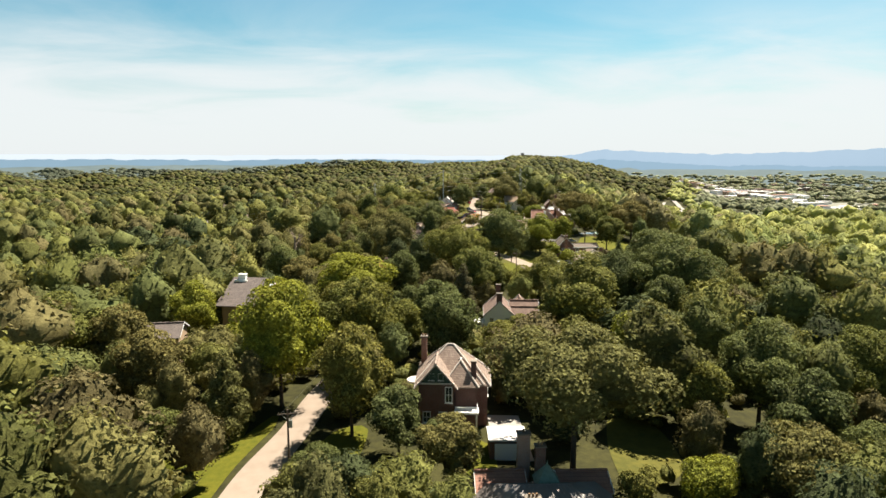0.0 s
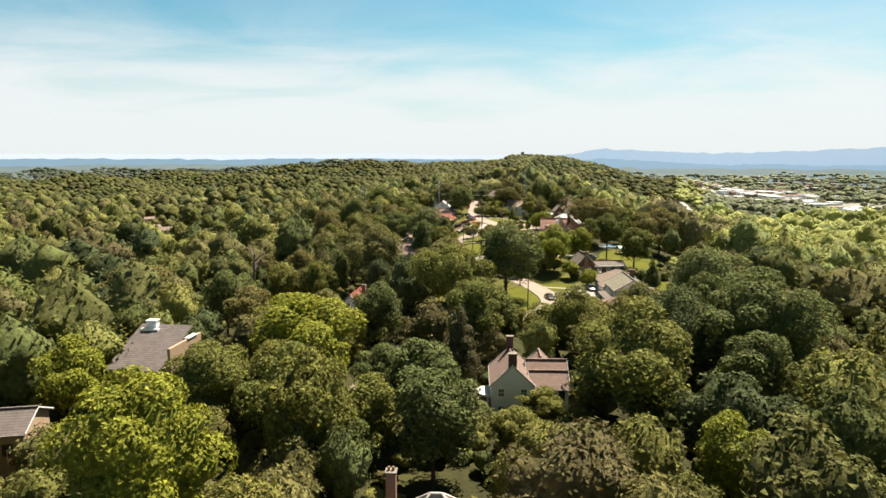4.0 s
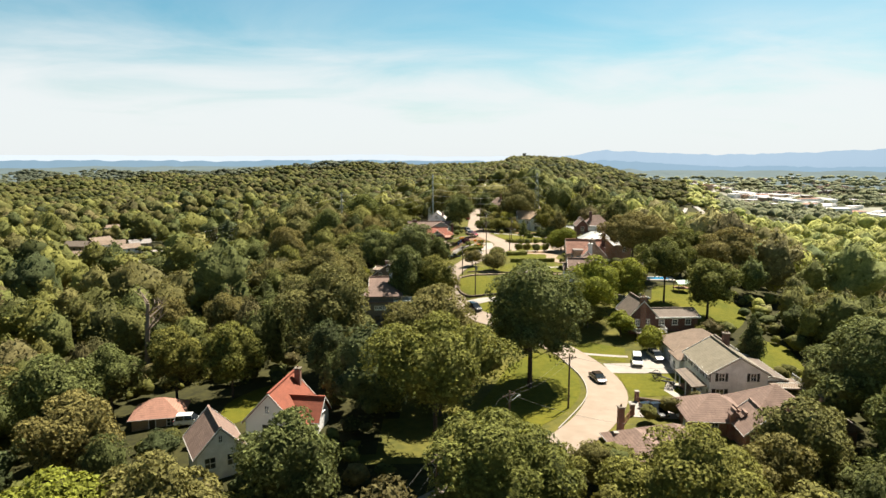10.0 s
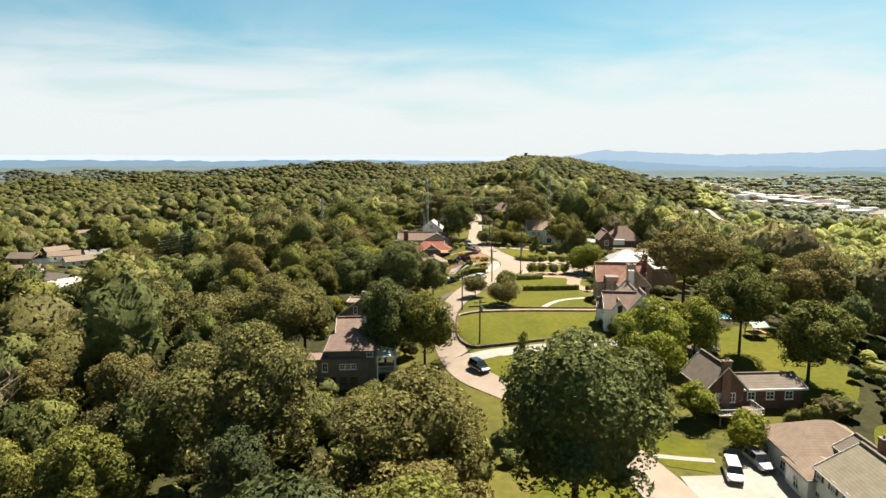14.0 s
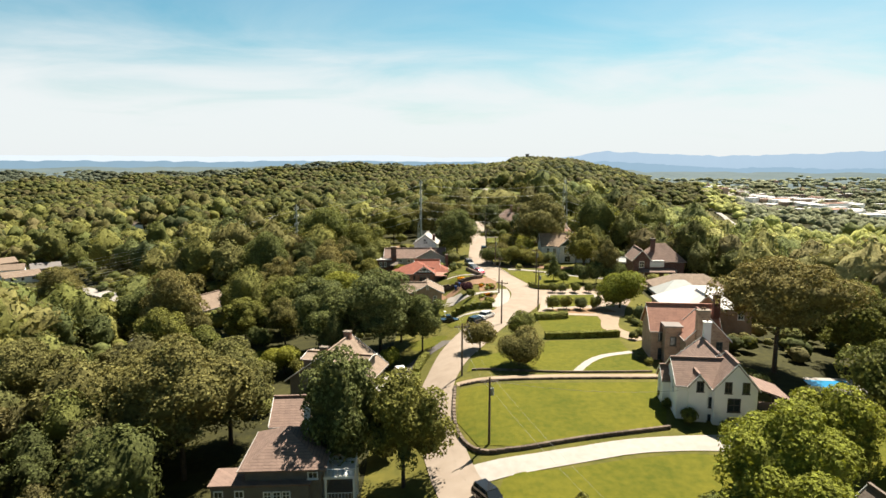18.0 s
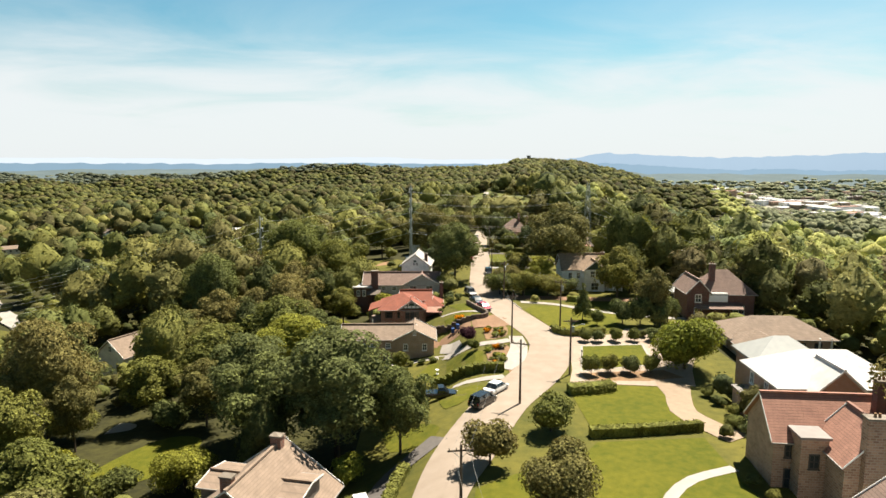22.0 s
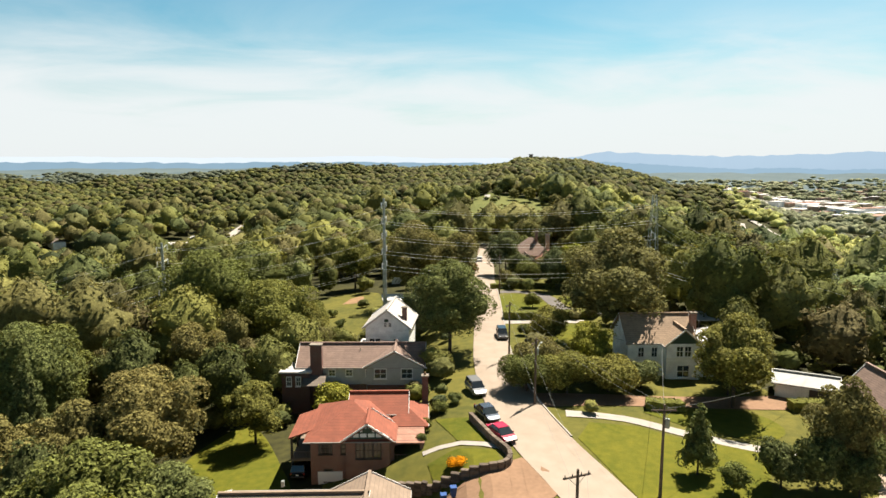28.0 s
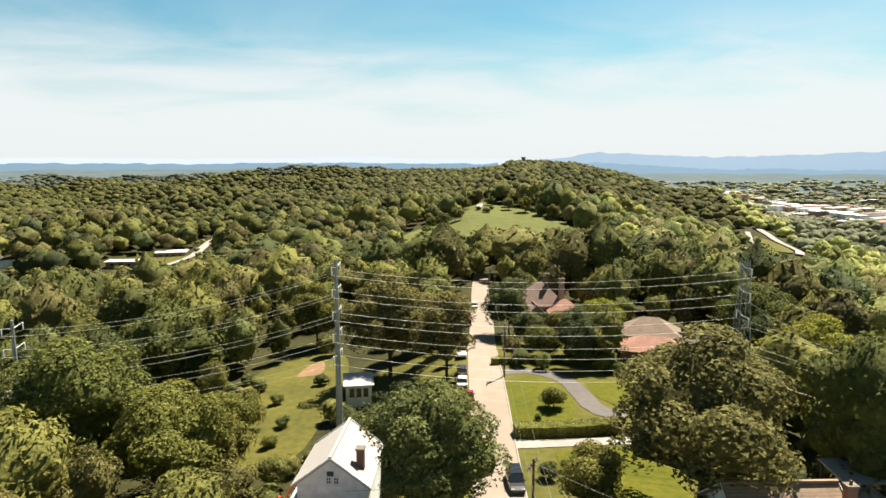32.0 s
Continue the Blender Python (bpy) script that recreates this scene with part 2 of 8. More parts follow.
def foliage(name, colours, attribute="", dry=0.0):
    """Leaves: a tone for each tree, a shade for each leaf, some light let through."""
    m = bpy.data.materials.new(name)
    m.use_nodes = True
    n, l = m.node_tree.nodes, m.node_tree.links
    b = n["Principled BSDF"]
    b.inputs["Roughness"].default_value, b.inputs["Specular IOR Level"].default_value = 0.75, 0.08
    if attribute:
        info = n.new("ShaderNodeAttribute")
        info.attribute_name = attribute
        pick = info.outputs["Fac"]
    else:
        pick = n.new("ShaderNodeObjectInfo").outputs["Random"]
    ramp = n.new("ShaderNodeValToRGB")
    for i, c in enumerate(colours):
        if i < 2:
            e = ramp.color_ramp.elements[i]
            e.position = i / (len(colours) - 1)
        else:
            e = ramp.color_ramp.elements.new(i / (len(colours) - 1))
        e.color = (*toned(c), 1)
    ramp.color_ramp.elements[1].position = 1 / (len(colours) - 1)
    l.new(pick, ramp.inputs[0])
    geo = n.new("ShaderNodeNewGeometry")
    shade = n.new("ShaderNodeMapRange")
    shade.inputs["To Min"].default_value, shade.inputs["To Max"].default_value = 0.62, 1.5
    l.new(geo.outputs["Random Per Island"], shade.inputs["Value"])
    hsv = n.new("ShaderNodeHueSaturation")
    hsv.inputs["Saturation"].default_value, hsv.inputs["Hue"].default_value = (1.0 if attribute and name.startswith("valley") else 1.04), 0.479
    l.new(ramp.outputs[0], hsv.inputs["Color"])
    mottle = n.new("ShaderNodeTexNoise")
    mottle.inputs["Scale"].default_value, mottle.inputs["Detail"].default_value, mottle.inputs["Roughness"].default_value = 1.3, 5, .74
    l.new(geo.outputs["Position"], mottle.inputs["Vector"])
    uneven = n.new("ShaderNodeMapRange")
    uneven.inputs["From Min"].default_value, uneven.inputs["From Max"].default_value = .3, .7
    uneven.inputs["To Min"].default_value, uneven.inputs["To Max"].default_value = .5, 1.5
    l.new(mottle.outputs["Fac"], uneven.inputs["Value"])
    both = n.new("ShaderNodeMath")
    both.operation = "MULTIPLY"
    l.new(shade.outputs[0], both.inputs[0])
    l.new(uneven.outputs[0], both.inputs[1])
    l.new(both.outputs[0], hsv.inputs["Value"])
    l.new(hsv.outputs[0], b.inputs["Base Color"])
    relief = n.new("ShaderNodeBump")
    relief.inputs["Strength"].default_value, relief.inputs["Distance"].default_value = .9, .4
    l.new(mottle.outputs["Fac"], relief.inputs["Height"])
    l.new(relief.outputs[0], b.inputs["Normal"])
    through_leaf = n.new("ShaderNodeBsdfTranslucent")
    light = n.new("ShaderNodeHueSaturation")
    light.inputs["Value"].default_value, light.inputs["Saturation"].default_value, light.inputs["Hue"].default_value = 1.25, 1.1, 0.488
    l.new(hsv.outputs[0], light.inputs["Color"])
    l.new(light.outputs[0], through_leaf.inputs["Color"])
    mixed = n.new("ShaderNodeMixShader")
    mixed.inputs[0].default_value = 0.2
    l.new(b.outputs[0], mixed.inputs[1])
    l.new(through_leaf.outputs[0], mixed.inputs[2])
    l.new(mixed.outputs[0], n["Material Output"].inputs["Surface"])
    return m


def plain(name, colour, rough=0.5, metal=0.0, **more):
    m = bpy.data.materials.new(name)
    m.use_nodes = True
    b = m.node_tree.nodes["Principled BSDF"]
    b.inputs["Base Color"].default_value = (*toned(colour), 1)
    b.inputs["Roughness"].default_value, b.inputs["Metallic"].default_value = rough, metal
    for key, value in more.items():
        b.inputs[key.replace("_", " ")].default_value = value
    return m


GROUND = material("forest_floor", (0.070, 0.066, 0.02), (0.028, 0.028, 0.011), 0.95, 0.9, bump=0.6, bump_scale=3)
# ground beyond 2300 m: its blue-grey has distance haze mixed into the colour
HAZED_LAND = material("hazed_land", (0.120, 0.155, 0.165), (0.085, 0.118, 0.130), 1.0, 0.012, bump=0.0)
GRASS = material("mown_grass", (0.160, 0.148, 0.014), (0.084, 0.098, 0.008), 0.95, 1.1, bump=0.5, bump_scale=22)
ROUGH_GRASS = material("rough_grass", (0.17, 0.15, 0.030), (0.085, 0.088, 0.020), 0.95, 0.8, bump=0.7, bump_scale=9)
ASPHALT = material("bleached_asphalt", (0.41, 0.335, 0.27), (0.33, 0.26, 0.20), 0.9, 0.5, bump=0.25, bump_scale=30)
GREY_ASPHALT = material("grey_asphalt", (0.19, 0.17, 0.155), (0.14, 0.125, 0.115), 0.9, 1.5, bump=0.25, bump_scale=30)
CONCRETE = material("pale_concrete", (0.46, 0.425, 0.385), (0.37, 0.33, 0.29), 0.9, 1.0, bump=0.2, bump_scale=20)
TAUPE_SIDING = coursed("taupe_siding", (0.215, 0.19, 0.17), (0.20, 0.175, 0.155), (0.14, 0.12, 0.11), 6.0, 0.16, 0.012, 0.6, 0.4)
WALL_STONE = material("garden_wall_stone", (0.23, 0.175, 0.135), (0.12, 0.095, 0.075), 0.9, 3.0, bump=0.6, bump_scale=9, vary=0.3)
PALE_ROOF = material("pale_grey_roof", (0.44, 0.44, 0.42), (0.36, 0.37, 0.35), 0.7, 1.0)
OLIVE_SHINGLE = coursed("olive_tan_shingle", (0.275, 0.235, 0.165), (0.245, 0.21, 0.145), (0.19, 0.165, 0.12), 0.7, 0.20, 0.02, 0.9, 0.5)
GUTTER = plain("gutter_metal", (0.34, 0.31, 0.28), 0.6)
FORECOURT = material("pale_forecourt", (0.46, 0.37, 0.29), (0.36, 0.275, 0.21), 0.95, 1.4, bump=0.25, bump_scale=25)
TAN_DRIVE = material("sandy_drive", (0.42, 0.32, 0.23), (0.33, 0.25, 0.18), 0.95, 1.0, bump=0.3, bump_scale=25)
FIELD_GRASS = material("meadow_grass", (0.17, 0.175, 0.05), (0.10, 0.115, 0.032), 0.95, 0.15)
APRON = material("brick_apron", (0.33, 0.20, 0.125), (0.24, 0.145, 0.09), 0.9, 2.0, bump=0.3, bump_scale=20)
MULCH = material("bare_soil", (0.36, 0.22, 0.12), (0.22, 0.14, 0.08), 0.95, 1.5, bump=0.5, bump_scale=8)
BRICK = coursed("red_brick", (0.26, 0.095, 0.06), (0.34, 0.14, 0.09), (0.34, 0.28, 0.23), 0.24, 0.08, 0.012)
DARK_BRICK = coursed("dark_brick", (0.15, 0.055, 0.042), (0.20, 0.075, 0.055), (0.20, 0.16, 0.14), 0.24, 0.08, 0.012)
TAN_BRICK = coursed("tan_brick", (0.42, 0.28, 0.18), (0.50, 0.34, 0.22), (0.46, 0.40, 0.33), 0.24, 0.08, 0.012)
PINK_BRICK = coursed("pink_brick", (0.46, 0.25, 0.18), (0.54, 0.31, 0.23), (0.50, 0.42, 0.36), 0.24, 0.08, 0.012)
FIELDSTONE = coursed("field_stone", (0.54, 0.34, 0.23), (0.33, 0.19, 0.13), (0.50, 0.39, 0.31), 0.52, 0.26, 0.035, bump=0.9)
GREY_STONE = coursed("grey_stone", (0.30, 0.25, 0.20), (0.20, 0.16, 0.12), (0.26, 0.22, 0.18), 0.6, 0.25, 0.03, bump=0.9)
SIDING = coursed("white_siding", (0.87, 0.87, 0.86), (0.84, 0.84, 0.83), (0.68, 0.68, 0.68), 6.0, 0.16, 0.012, 0.6, 0.4)
GREY_SIDING = coursed("grey_siding", (0.50, 0.50, 0.50), (0.54, 0.54, 0.54), (0.38, 0.38, 0.38), 6.0, 0.18, 0.012, 0.65, 0.4)
STUCCO = material("white_stucco", (0.88, 0.87, 0.85), (0.80, 0.79, 0.77), 0.85, 0.8, bump=0.15, bump_scale=14)
TAN_WALL = material("tan_boards", (0.55, 0.38, 0.24), (0.45, 0.30, 0.19), 0.8, 1.0, bump=0.2)
BROWN_SHINGLE = coursed("brown_shingle", (0.30, 0.20, 0.155), (0.25, 0.165, 0.13), (0.17, 0.11, 0.09), 0.7, 0.20, 0.02, 0.9, 0.5)
GREY_SHINGLE = coursed("grey_shingle", (0.205, 0.160, 0.125), (0.175, 0.138, 0.108), (0.14, 0.11, 0.09), 0.7, 0.20, 0.02, 0.9, 0.5)
TAN_SHINGLE = coursed("tan_shingle", (0.31, 0.225, 0.165), (0.27, 0.195, 0.14), (0.23, 0.17, 0.125), 0.7, 0.20, 0.02, 0.9, 0.5)
ORANGE_SHINGLE = coursed("orange_tan_shingle", (0.40, 0.28, 0.185), (0.34, 0.235, 0.155), (0.26, 0.18, 0.12), 0.6, 0.22, 0.02, 0.9, 0.5)
RED_SHINGLE = coursed("orange_red_shingle", (0.31, 0.085, 0.045), (0.27, 0.075, 0.04), (0.24, 0.07, 0.035), 0.7, 0.20, 0.02, 0.85, 0.5)
CLAY_SHINGLE = coursed("clay_shingle", (0.46, 0.23, 0.16), (0.40, 0.20, 0.14), (0.28, 0.14, 0.10), 0.5, 0.22, 0.02, 0.85, 0.6)
CREAM_TILE = coursed("mottled_tile", (0.46, 0.35, 0.28), (0.30, 0.21, 0.165), (0.24, 0.17, 0.13), 0.35, 0.28, 0.03, 0.85, 0.6)
PALE_CAP = material("pale_ridge_tile", (0.70, 0.62, 0.55), (0.58, 0.50, 0.43), 0.85, 3.0)
WHITE_ROOF = material("white_roof_membrane", (0.66, 0.63, 0.61), (0.56, 0.53, 0.51), 0.7, 0.7)
SLATE = coursed("dark_slate_shingle", (0.19, 0.15, 0.135), (0.155, 0.125, 0.112), (0.10, 0.08, 0.07), 0.7, 0.20, 0.02, 0.9, 0.5)
METAL_ROOF = material("grey_seamed_metal", (0.30, 0.27, 0.25), (0.22, 0.20, 0.19), 0.45, 1.0, metal=0.4)
COPPER = material("green_copper", (0.24, 0.36, 0.29), (0.14, 0.20, 0.15), 0.6, 2.0, metal=0.3)
TRIM = plain("white_trim", (0.80, 0.79, 0.76), 0.5)
DARK_TRIM = plain("dark_trim", (0.06, 0.05, 0.045), 0.6)
GREEN_BOARD = plain("green_board", (0.05, 0.085, 0.06), 0.7)
GLASS = plain("window_glass", (0.035, 0.045, 0.05), 0.06, Specular_IOR_Level=0.9)
BLACK = plain("black_shutter", (0.02, 0.02, 0.022), 0.6)
WOOD = material("weathered_wood", (0.30, 0.22, 0.16), (0.20, 0.15, 0.11), 0.85, 3.0, bump=0.3)
POLE_WOOD = material("pole_wood", (0.20, 0.15, 0.11), (0.12, 0.09, 0.07), 0.9, 4.0, bump=0.3)
BARK = material("bark", (0.13, 0.10, 0.075), (0.07, 0.055, 0.04), 0.95, 4.0, bump=0.6)
STEEL = material("galvanised_steel", (0.42, 0.44, 0.40), (0.33, 0.36, 0.32), 0.5, 1.5, metal=0.5)
BRIGHT_WIRE = plain("aluminium_wire", (0.82, 0.82, 0.80), 0.4, 0.2)
WIRE = plain("wire", (0.16, 0.16, 0.15), 0.5, 0.3)
RUBBER = plain("rubber", (0.02, 0.02, 0.02), 0.85)
CHROME = plain("wheel_metal", (0.5, 0.5, 0.5), 0.3, 0.9)
CAR_GLASS = plain("car_glass", (0.02, 0.025, 0.03), 0.05, Specular_IOR_Level=0.9)
HEADLIGHT = plain("headlight_glass", (0.75, 0.75, 0.72), 0.15)
TAIL_RED = plain("tail_light", (0.35, 0.02, 0.015), 0.3)
GREENS = ((0.115, 0.140, 0.045), (0.169, 0.195, 0.053), (0.220, 0.228, 0.060), (0.140, 0.174, 0.053), (0.244, 0.249, 0.065))
LEAVES = foliage("oak_leaves", GREENS)
BRIGHT_LEAVES = foliage("yellow_green_leaves", ((0.252, 0.288, 0.050), (0.210, 0.258, 0.050), (0.294, 0.310, 0.060)))
DARK_LEAVES = foliage("dark_leaves", ((0.117, 0.147, 0.057), (0.152, 0.185, 0.064), (0.132, 0.161, 0.066)))
OLIVE_LEAVES = foliage("olive_leaves", ((0.202, 0.204, 0.067), (0.235, 0.222, 0.074), (0.174, 0.185, 0.065)))
GREY_LEAVES = foliage("grey_green_needles", ((0.183, 0.173, 0.084), (0.155, 0.153, 0.074)))
HEDGE_LEAVES = foliage("hedge_leaves", ((0.145, 0.172, 0.047), (0.189, 0.208, 0.056)))
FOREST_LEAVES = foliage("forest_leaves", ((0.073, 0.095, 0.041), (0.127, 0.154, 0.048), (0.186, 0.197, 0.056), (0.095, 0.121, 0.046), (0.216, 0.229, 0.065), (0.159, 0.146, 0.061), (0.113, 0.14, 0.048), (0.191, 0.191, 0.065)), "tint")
# the forest tones brightened, so trees seen from their shaded side look sunlit
LIT_EAST_LEAVES = foliage("lit_east_leaves", ((0.122, 0.163, 0.075), (0.212, 0.266, 0.088), (0.31, 0.339, 0.102), (0.158, 0.208, 0.083), (0.36, 0.394, 0.119), (0.265, 0.251, 0.112), (0.188, 0.242, 0.088), (0.318, 0.328, 0.119)), "tint")
# the forest tones darkened, to dim the far hill's sunlit flank
DIMMED_HILL_LEAVES = foliage("dimmed_hill_leaves", ((0.05, 0.065, 0.028), (0.088, 0.106, 0.033), (0.127, 0.135, 0.039), (0.065, 0.083, 0.031), (0.148, 0.157, 0.045), (0.108, 0.1, 0.042), (0.077, 0.096, 0.033), (0.131, 0.131, 0.045)), "tint")
# valley and plain leaves carry distance haze in their greyer, bluer greens
VALLEY_HAZE_LEAVES = foliage("valley_haze_leaves", ((0.209, 0.242, 0.138), (0.270, 0.292, 0.160), (0.226, 0.259, 0.154), (0.286, 0.292, 0.165)), "tint")
PLAIN_HAZE_LEAVES = foliage("plain_haze_leaves", ((0.085, 0.105, 0.072), (0.115, 0.130, 0.085), (0.095, 0.118, 0.082)), "tint")
# slope greens are lightened in colour to stand for haze over the valley
HAZED_SLOPE_LEAVES = foliage("hazed_slope_leaves", ((0.282, 0.328, 0.118), (0.386, 0.423, 0.140), (0.310, 0.365, 0.132), (0.442, 0.461, 0.160), (0.244, 0.300, 0.118)), "tint")

# ---- building helpers ----
def part(name, bm, mat, parent=None, label=""):
    """Links a bmesh as one mesh object under a thing or a part."""
    me = bpy.data.meshes.new(name)
    bm.to_mesh(me)
    bm.free()
    me.materials.append(mat)
    ob = new(name, me)
    if parent:
        ob.parent = parent
    return tagged(ob, label)


def shared(name, me, parent, m=None, label=""):
    """One more object on a mesh that others use too."""
    ob = new(name, me)
    ob.parent = parent
    if m is not None:
        ob.matrix_basis = m
    return tagged(ob, label)


def mesh_of(name, bm, *mats):
    me = bpy.data.meshes.new(name)
    bm.to_mesh(me)
    bm.free()
    for mat in mats:
        me.materials.append(mat)
    return me


def thing(name, m, label, category, group="", kind=""):
    ob = new(name)
    ob.empty_display_size = 0.5
    ob.matrix_basis = m
    return tagged(ob, label, category, group, kind)


def add_box(bm, x, y, z, sx, sy, sz, rz=0.0, bevel=0.0):
    """A box whose base centre is at x, y, z."""
    vs = bmesh.ops.create_cube(bm, size=1, matrix=pose(x, y, z + sz / 2, 0, 0, rz) @ Matrix.Diagonal((sx, sy, sz, 1)))["verts"]
    if bevel:
        es = list({e for v in vs for e in v.link_edges})
        bmesh.ops.bevel(bm, geom=es, offset=bevel, segments=1, affect="EDGES", profile=0.5)
    return bm


def add_tube(bm, a, b, r0, r1, sides=8):
    a, b = Vector(a), Vector(b)
    q = (b - a).to_track_quat("Z", "Y").to_matrix().to_4x4()
    bmesh.ops.create_cone(bm, cap_ends=True, segments=sides, radius1=r0, radius2=r1, depth=(b - a).length, matrix=Matrix.Translation((a + b) / 2) @ q)
    return bm


def add_poly(bm, pts):
    return bm.faces.new([bm.verts.new(p) for p in pts])


def add_prism(bm, pts, z0, z1):
    """A flat outline pulled up from z0 to z1."""
    lo, hi = [bm.verts.new((x, y, z0)) for x, y in pts], [bm.verts.new((x, y, z1)) for x, y in pts]
    bm.faces.new(list(reversed(lo)))
    bm.faces.new(hi)
    for i in range(len(pts)):
        j = (i + 1) % len(pts)
        bm.faces.new((lo[i], lo[j], hi[j], hi[i]))
    return bm


def curve_points(pts, step=2.0):
    """A smooth line through a few plan points."""
    out = []
    for i in range(len(pts) - 1):
        p0, p1, p2, p3 = (Vector(pts[max(0, min(len(pts) - 1, k))]) for k in (i - 1, i, i + 1, i + 2))
        n = max(2, int((p2 - p1).length / step))
        for k in range(n):
            s = k / n
            out.append(0.5 * ((2 * p1) + (p2 - p0) * s + (2 * p0 - 5 * p1 + 4 * p2 - p3) * s * s + (3 * p1 - p0 - 3 * p2 + p3) * s ** 3))
    return out + [Vector(pts[-1])]


def ribbon(name, pts, lift_by, mat, label="", category="", kind="structure", across=4, thick=0.0):
    """A road or path laid on the ground: plan points with a width each."""
    line = curve_points([(x, y, w) for x, y, w in pts])
    bm = bmesh.new()
    rings = []
    for i, p in enumerate(line):
        d = line[min(i + 1, len(line) - 1)] - line[max(i - 1, 0)]
        side = Vector((d.y, -d.x)).normalized()
        mid = ground_z(p.x, p.y)
        ring = []
        for k in range(across + 1):
            s = (k / across - .5) * p.z
            x, y = p.x + side.x * s, p.y + side.y * s
            ring.append(bm.verts.new((x, y, ground_z(x, y) + lift_by)))
        rings.append(ring)
    for a, b in zip(rings, rings[1:]):
        for k in range(across):
            bm.faces.new((a[k], a[k + 1], b[k + 1], b[k])).smooth = True
    bmesh.ops.recalc_face_normals(bm, faces=bm.faces)
    return tagged(part(name, bm, mat, None, label), "", category, "", kind)


def kerb(name, pts, offset, label):
    """A low concrete kerb along one side of a road."""
    line = curve_points([(x, y, w) for x, y, w in pts])
    bm = bmesh.new()
    rings = []
    for i, p in enumerate(line):
        d = line[min(i + 1, len(line) - 1)] - line[max(i - 1, 0)]
        side = Vector((d.y, -d.x)).normalized()
        e = p.z / 2 * offset
        ring = []
        for s, z in ((0, .02), (0, .22), (.18, .22), (.18, .0)):
            s = e + math.copysign(s, offset)
            x, y = p.x + side.x * s, p.y + side.y * s
            ring.append(bm.verts.new((x, y, ground_z(x, y) + z)))
        rings.append(ring)
    for a, b in zip(rings, rings[1:]):
        for k in range(3):
            bm.faces.new((a[k], a[k + 1], b[k + 1], b[k]))
    bmesh.ops.recalc_face_normals(bm, faces=bm.faces)
    return tagged(part(name, bm, CONCRETE), label, "kerb", "", "structure")


def patch(name, pts, lift_by, mat, label, category, step=2.5, rounded=True):
    """A lawn, yard or terrace draped over the ground."""
    outline = [(p.x, p.y) for p in curve_points([(x, y, 0) for x, y in pts] + [(*pts[0], 0)], 1.5)[:-1]] if rounded else pts
    bm = bmesh.new()
    add_poly(bm, [(x, y, 0) for x, y in outline])
    xs, ys = [p[0] for p in outline], [p[1] for p in outline]
    for k in range(int((max(xs) - min(xs)) / step)):
        bmesh.ops.bisect_plane(bm, geom=bm.verts[:] + bm.edges[:] + bm.faces[:], plane_co=(min(xs) + (k + 1) * step, 0, 0), plane_no=(1, 0, 0))
    for k in range(int((max(ys) - min(ys)) / step)):
        bmesh.ops.bisect_plane(bm, geom=bm.verts[:] + bm.edges[:] + bm.faces[:], plane_co=(0, min(ys) + (k + 1) * step, 0), plane_no=(0, 1, 0))
    bmesh.ops.triangulate(bm, faces=bm.faces)
    for v in bm.verts:
        v.co.z = ground_z(v.co.x, v.co.y) + lift_by
    bmesh.ops.recalc_face_normals(bm, faces=bm.faces)
    if sum(f.normal.z for f in bm.faces) < 0:
        bmesh.ops.reverse_faces(bm, faces=bm.faces)
    return tagged(part(name, bm, mat), label, category, "", "structure")


# ---- ground, far land and mountains ----
def lines(near, far_end, grow, first):
    out, v, s = [], near, first
    while v < far_end:
        out.append(v)
        v += s
        s *= grow
    return out + [far_end]


xs = [-v for v in reversed(lines(100, 4600, 1.09, 4)[1:])] + [-100 + 2.5 * k for k in range(80)] + lines(100, 4600, 1.09, 4)
ys = [-v for v in reversed(lines(0, 500, 1.3, 8)[1:])] + [3.0 * k for k in range(187)] + lines(561, 4800, 1.055, 4)
bm = bmesh.new()
grid = [[bm.verts.new((x, y, ground_z(x, y))) for x in xs] for y in ys]
for j in range(len(ys) - 1):
    for i in range(len(xs) - 1):
        f = bm.faces.new((grid[j][i], grid[j][i + 1], grid[j + 1][i + 1], grid[j + 1][i]))
        f.smooth = True
        side = xs[i] - along(RIDGE_X, ys[j])
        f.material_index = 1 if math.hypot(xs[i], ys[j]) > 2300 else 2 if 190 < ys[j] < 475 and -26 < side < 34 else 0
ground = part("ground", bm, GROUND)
ground.data.materials.append(HAZED_LAND)
ground.data.materials.append(ROUGH_GRASS)
tagged(ground, "wooded ridge ground of grass and leaf litter running down to a wide plain", "ground", "", "structure")


def mountains(name, mat, profile, dist, wave, seed, label):
    """A far range on the skyline: bearings in degrees and heights, on a circle."""
    bm = bmesh.new()
    a0, a1 = profile[0][0], profile[-1][0]
    rows_up = []
    n = 160
    for k in range(n + 1):
        a = a0 + (a1 - a0) * k / n
        h = along(profile, a) + wave * noise.noise(Vector((a * .9, seed, 0))) + wave * .4 * noise.noise(Vector((a * 3.1, seed, 4)))
        r = dist
        x, y = math.sin(radians(a)) * r, math.cos(radians(a)) * r
        rows_up.append([bm.verts.new((x * (1 - .06 * j / 3), y * (1 - .06 * j / 3), -90 + (h + 90) * (1 - j / 3) ** .8)) for j in range(4)])
    for a, b in zip(rows_up, rows_up[1:]):
        for j in range(3):
            bm.faces.new((a[j], b[j], b[j + 1], a[j + 1])).smooth = True
    bmesh.ops.recalc_face_normals(bm, faces=bm.faces)
    return tagged(part(name, bm, mat), label, "backdrop", "", "structure")


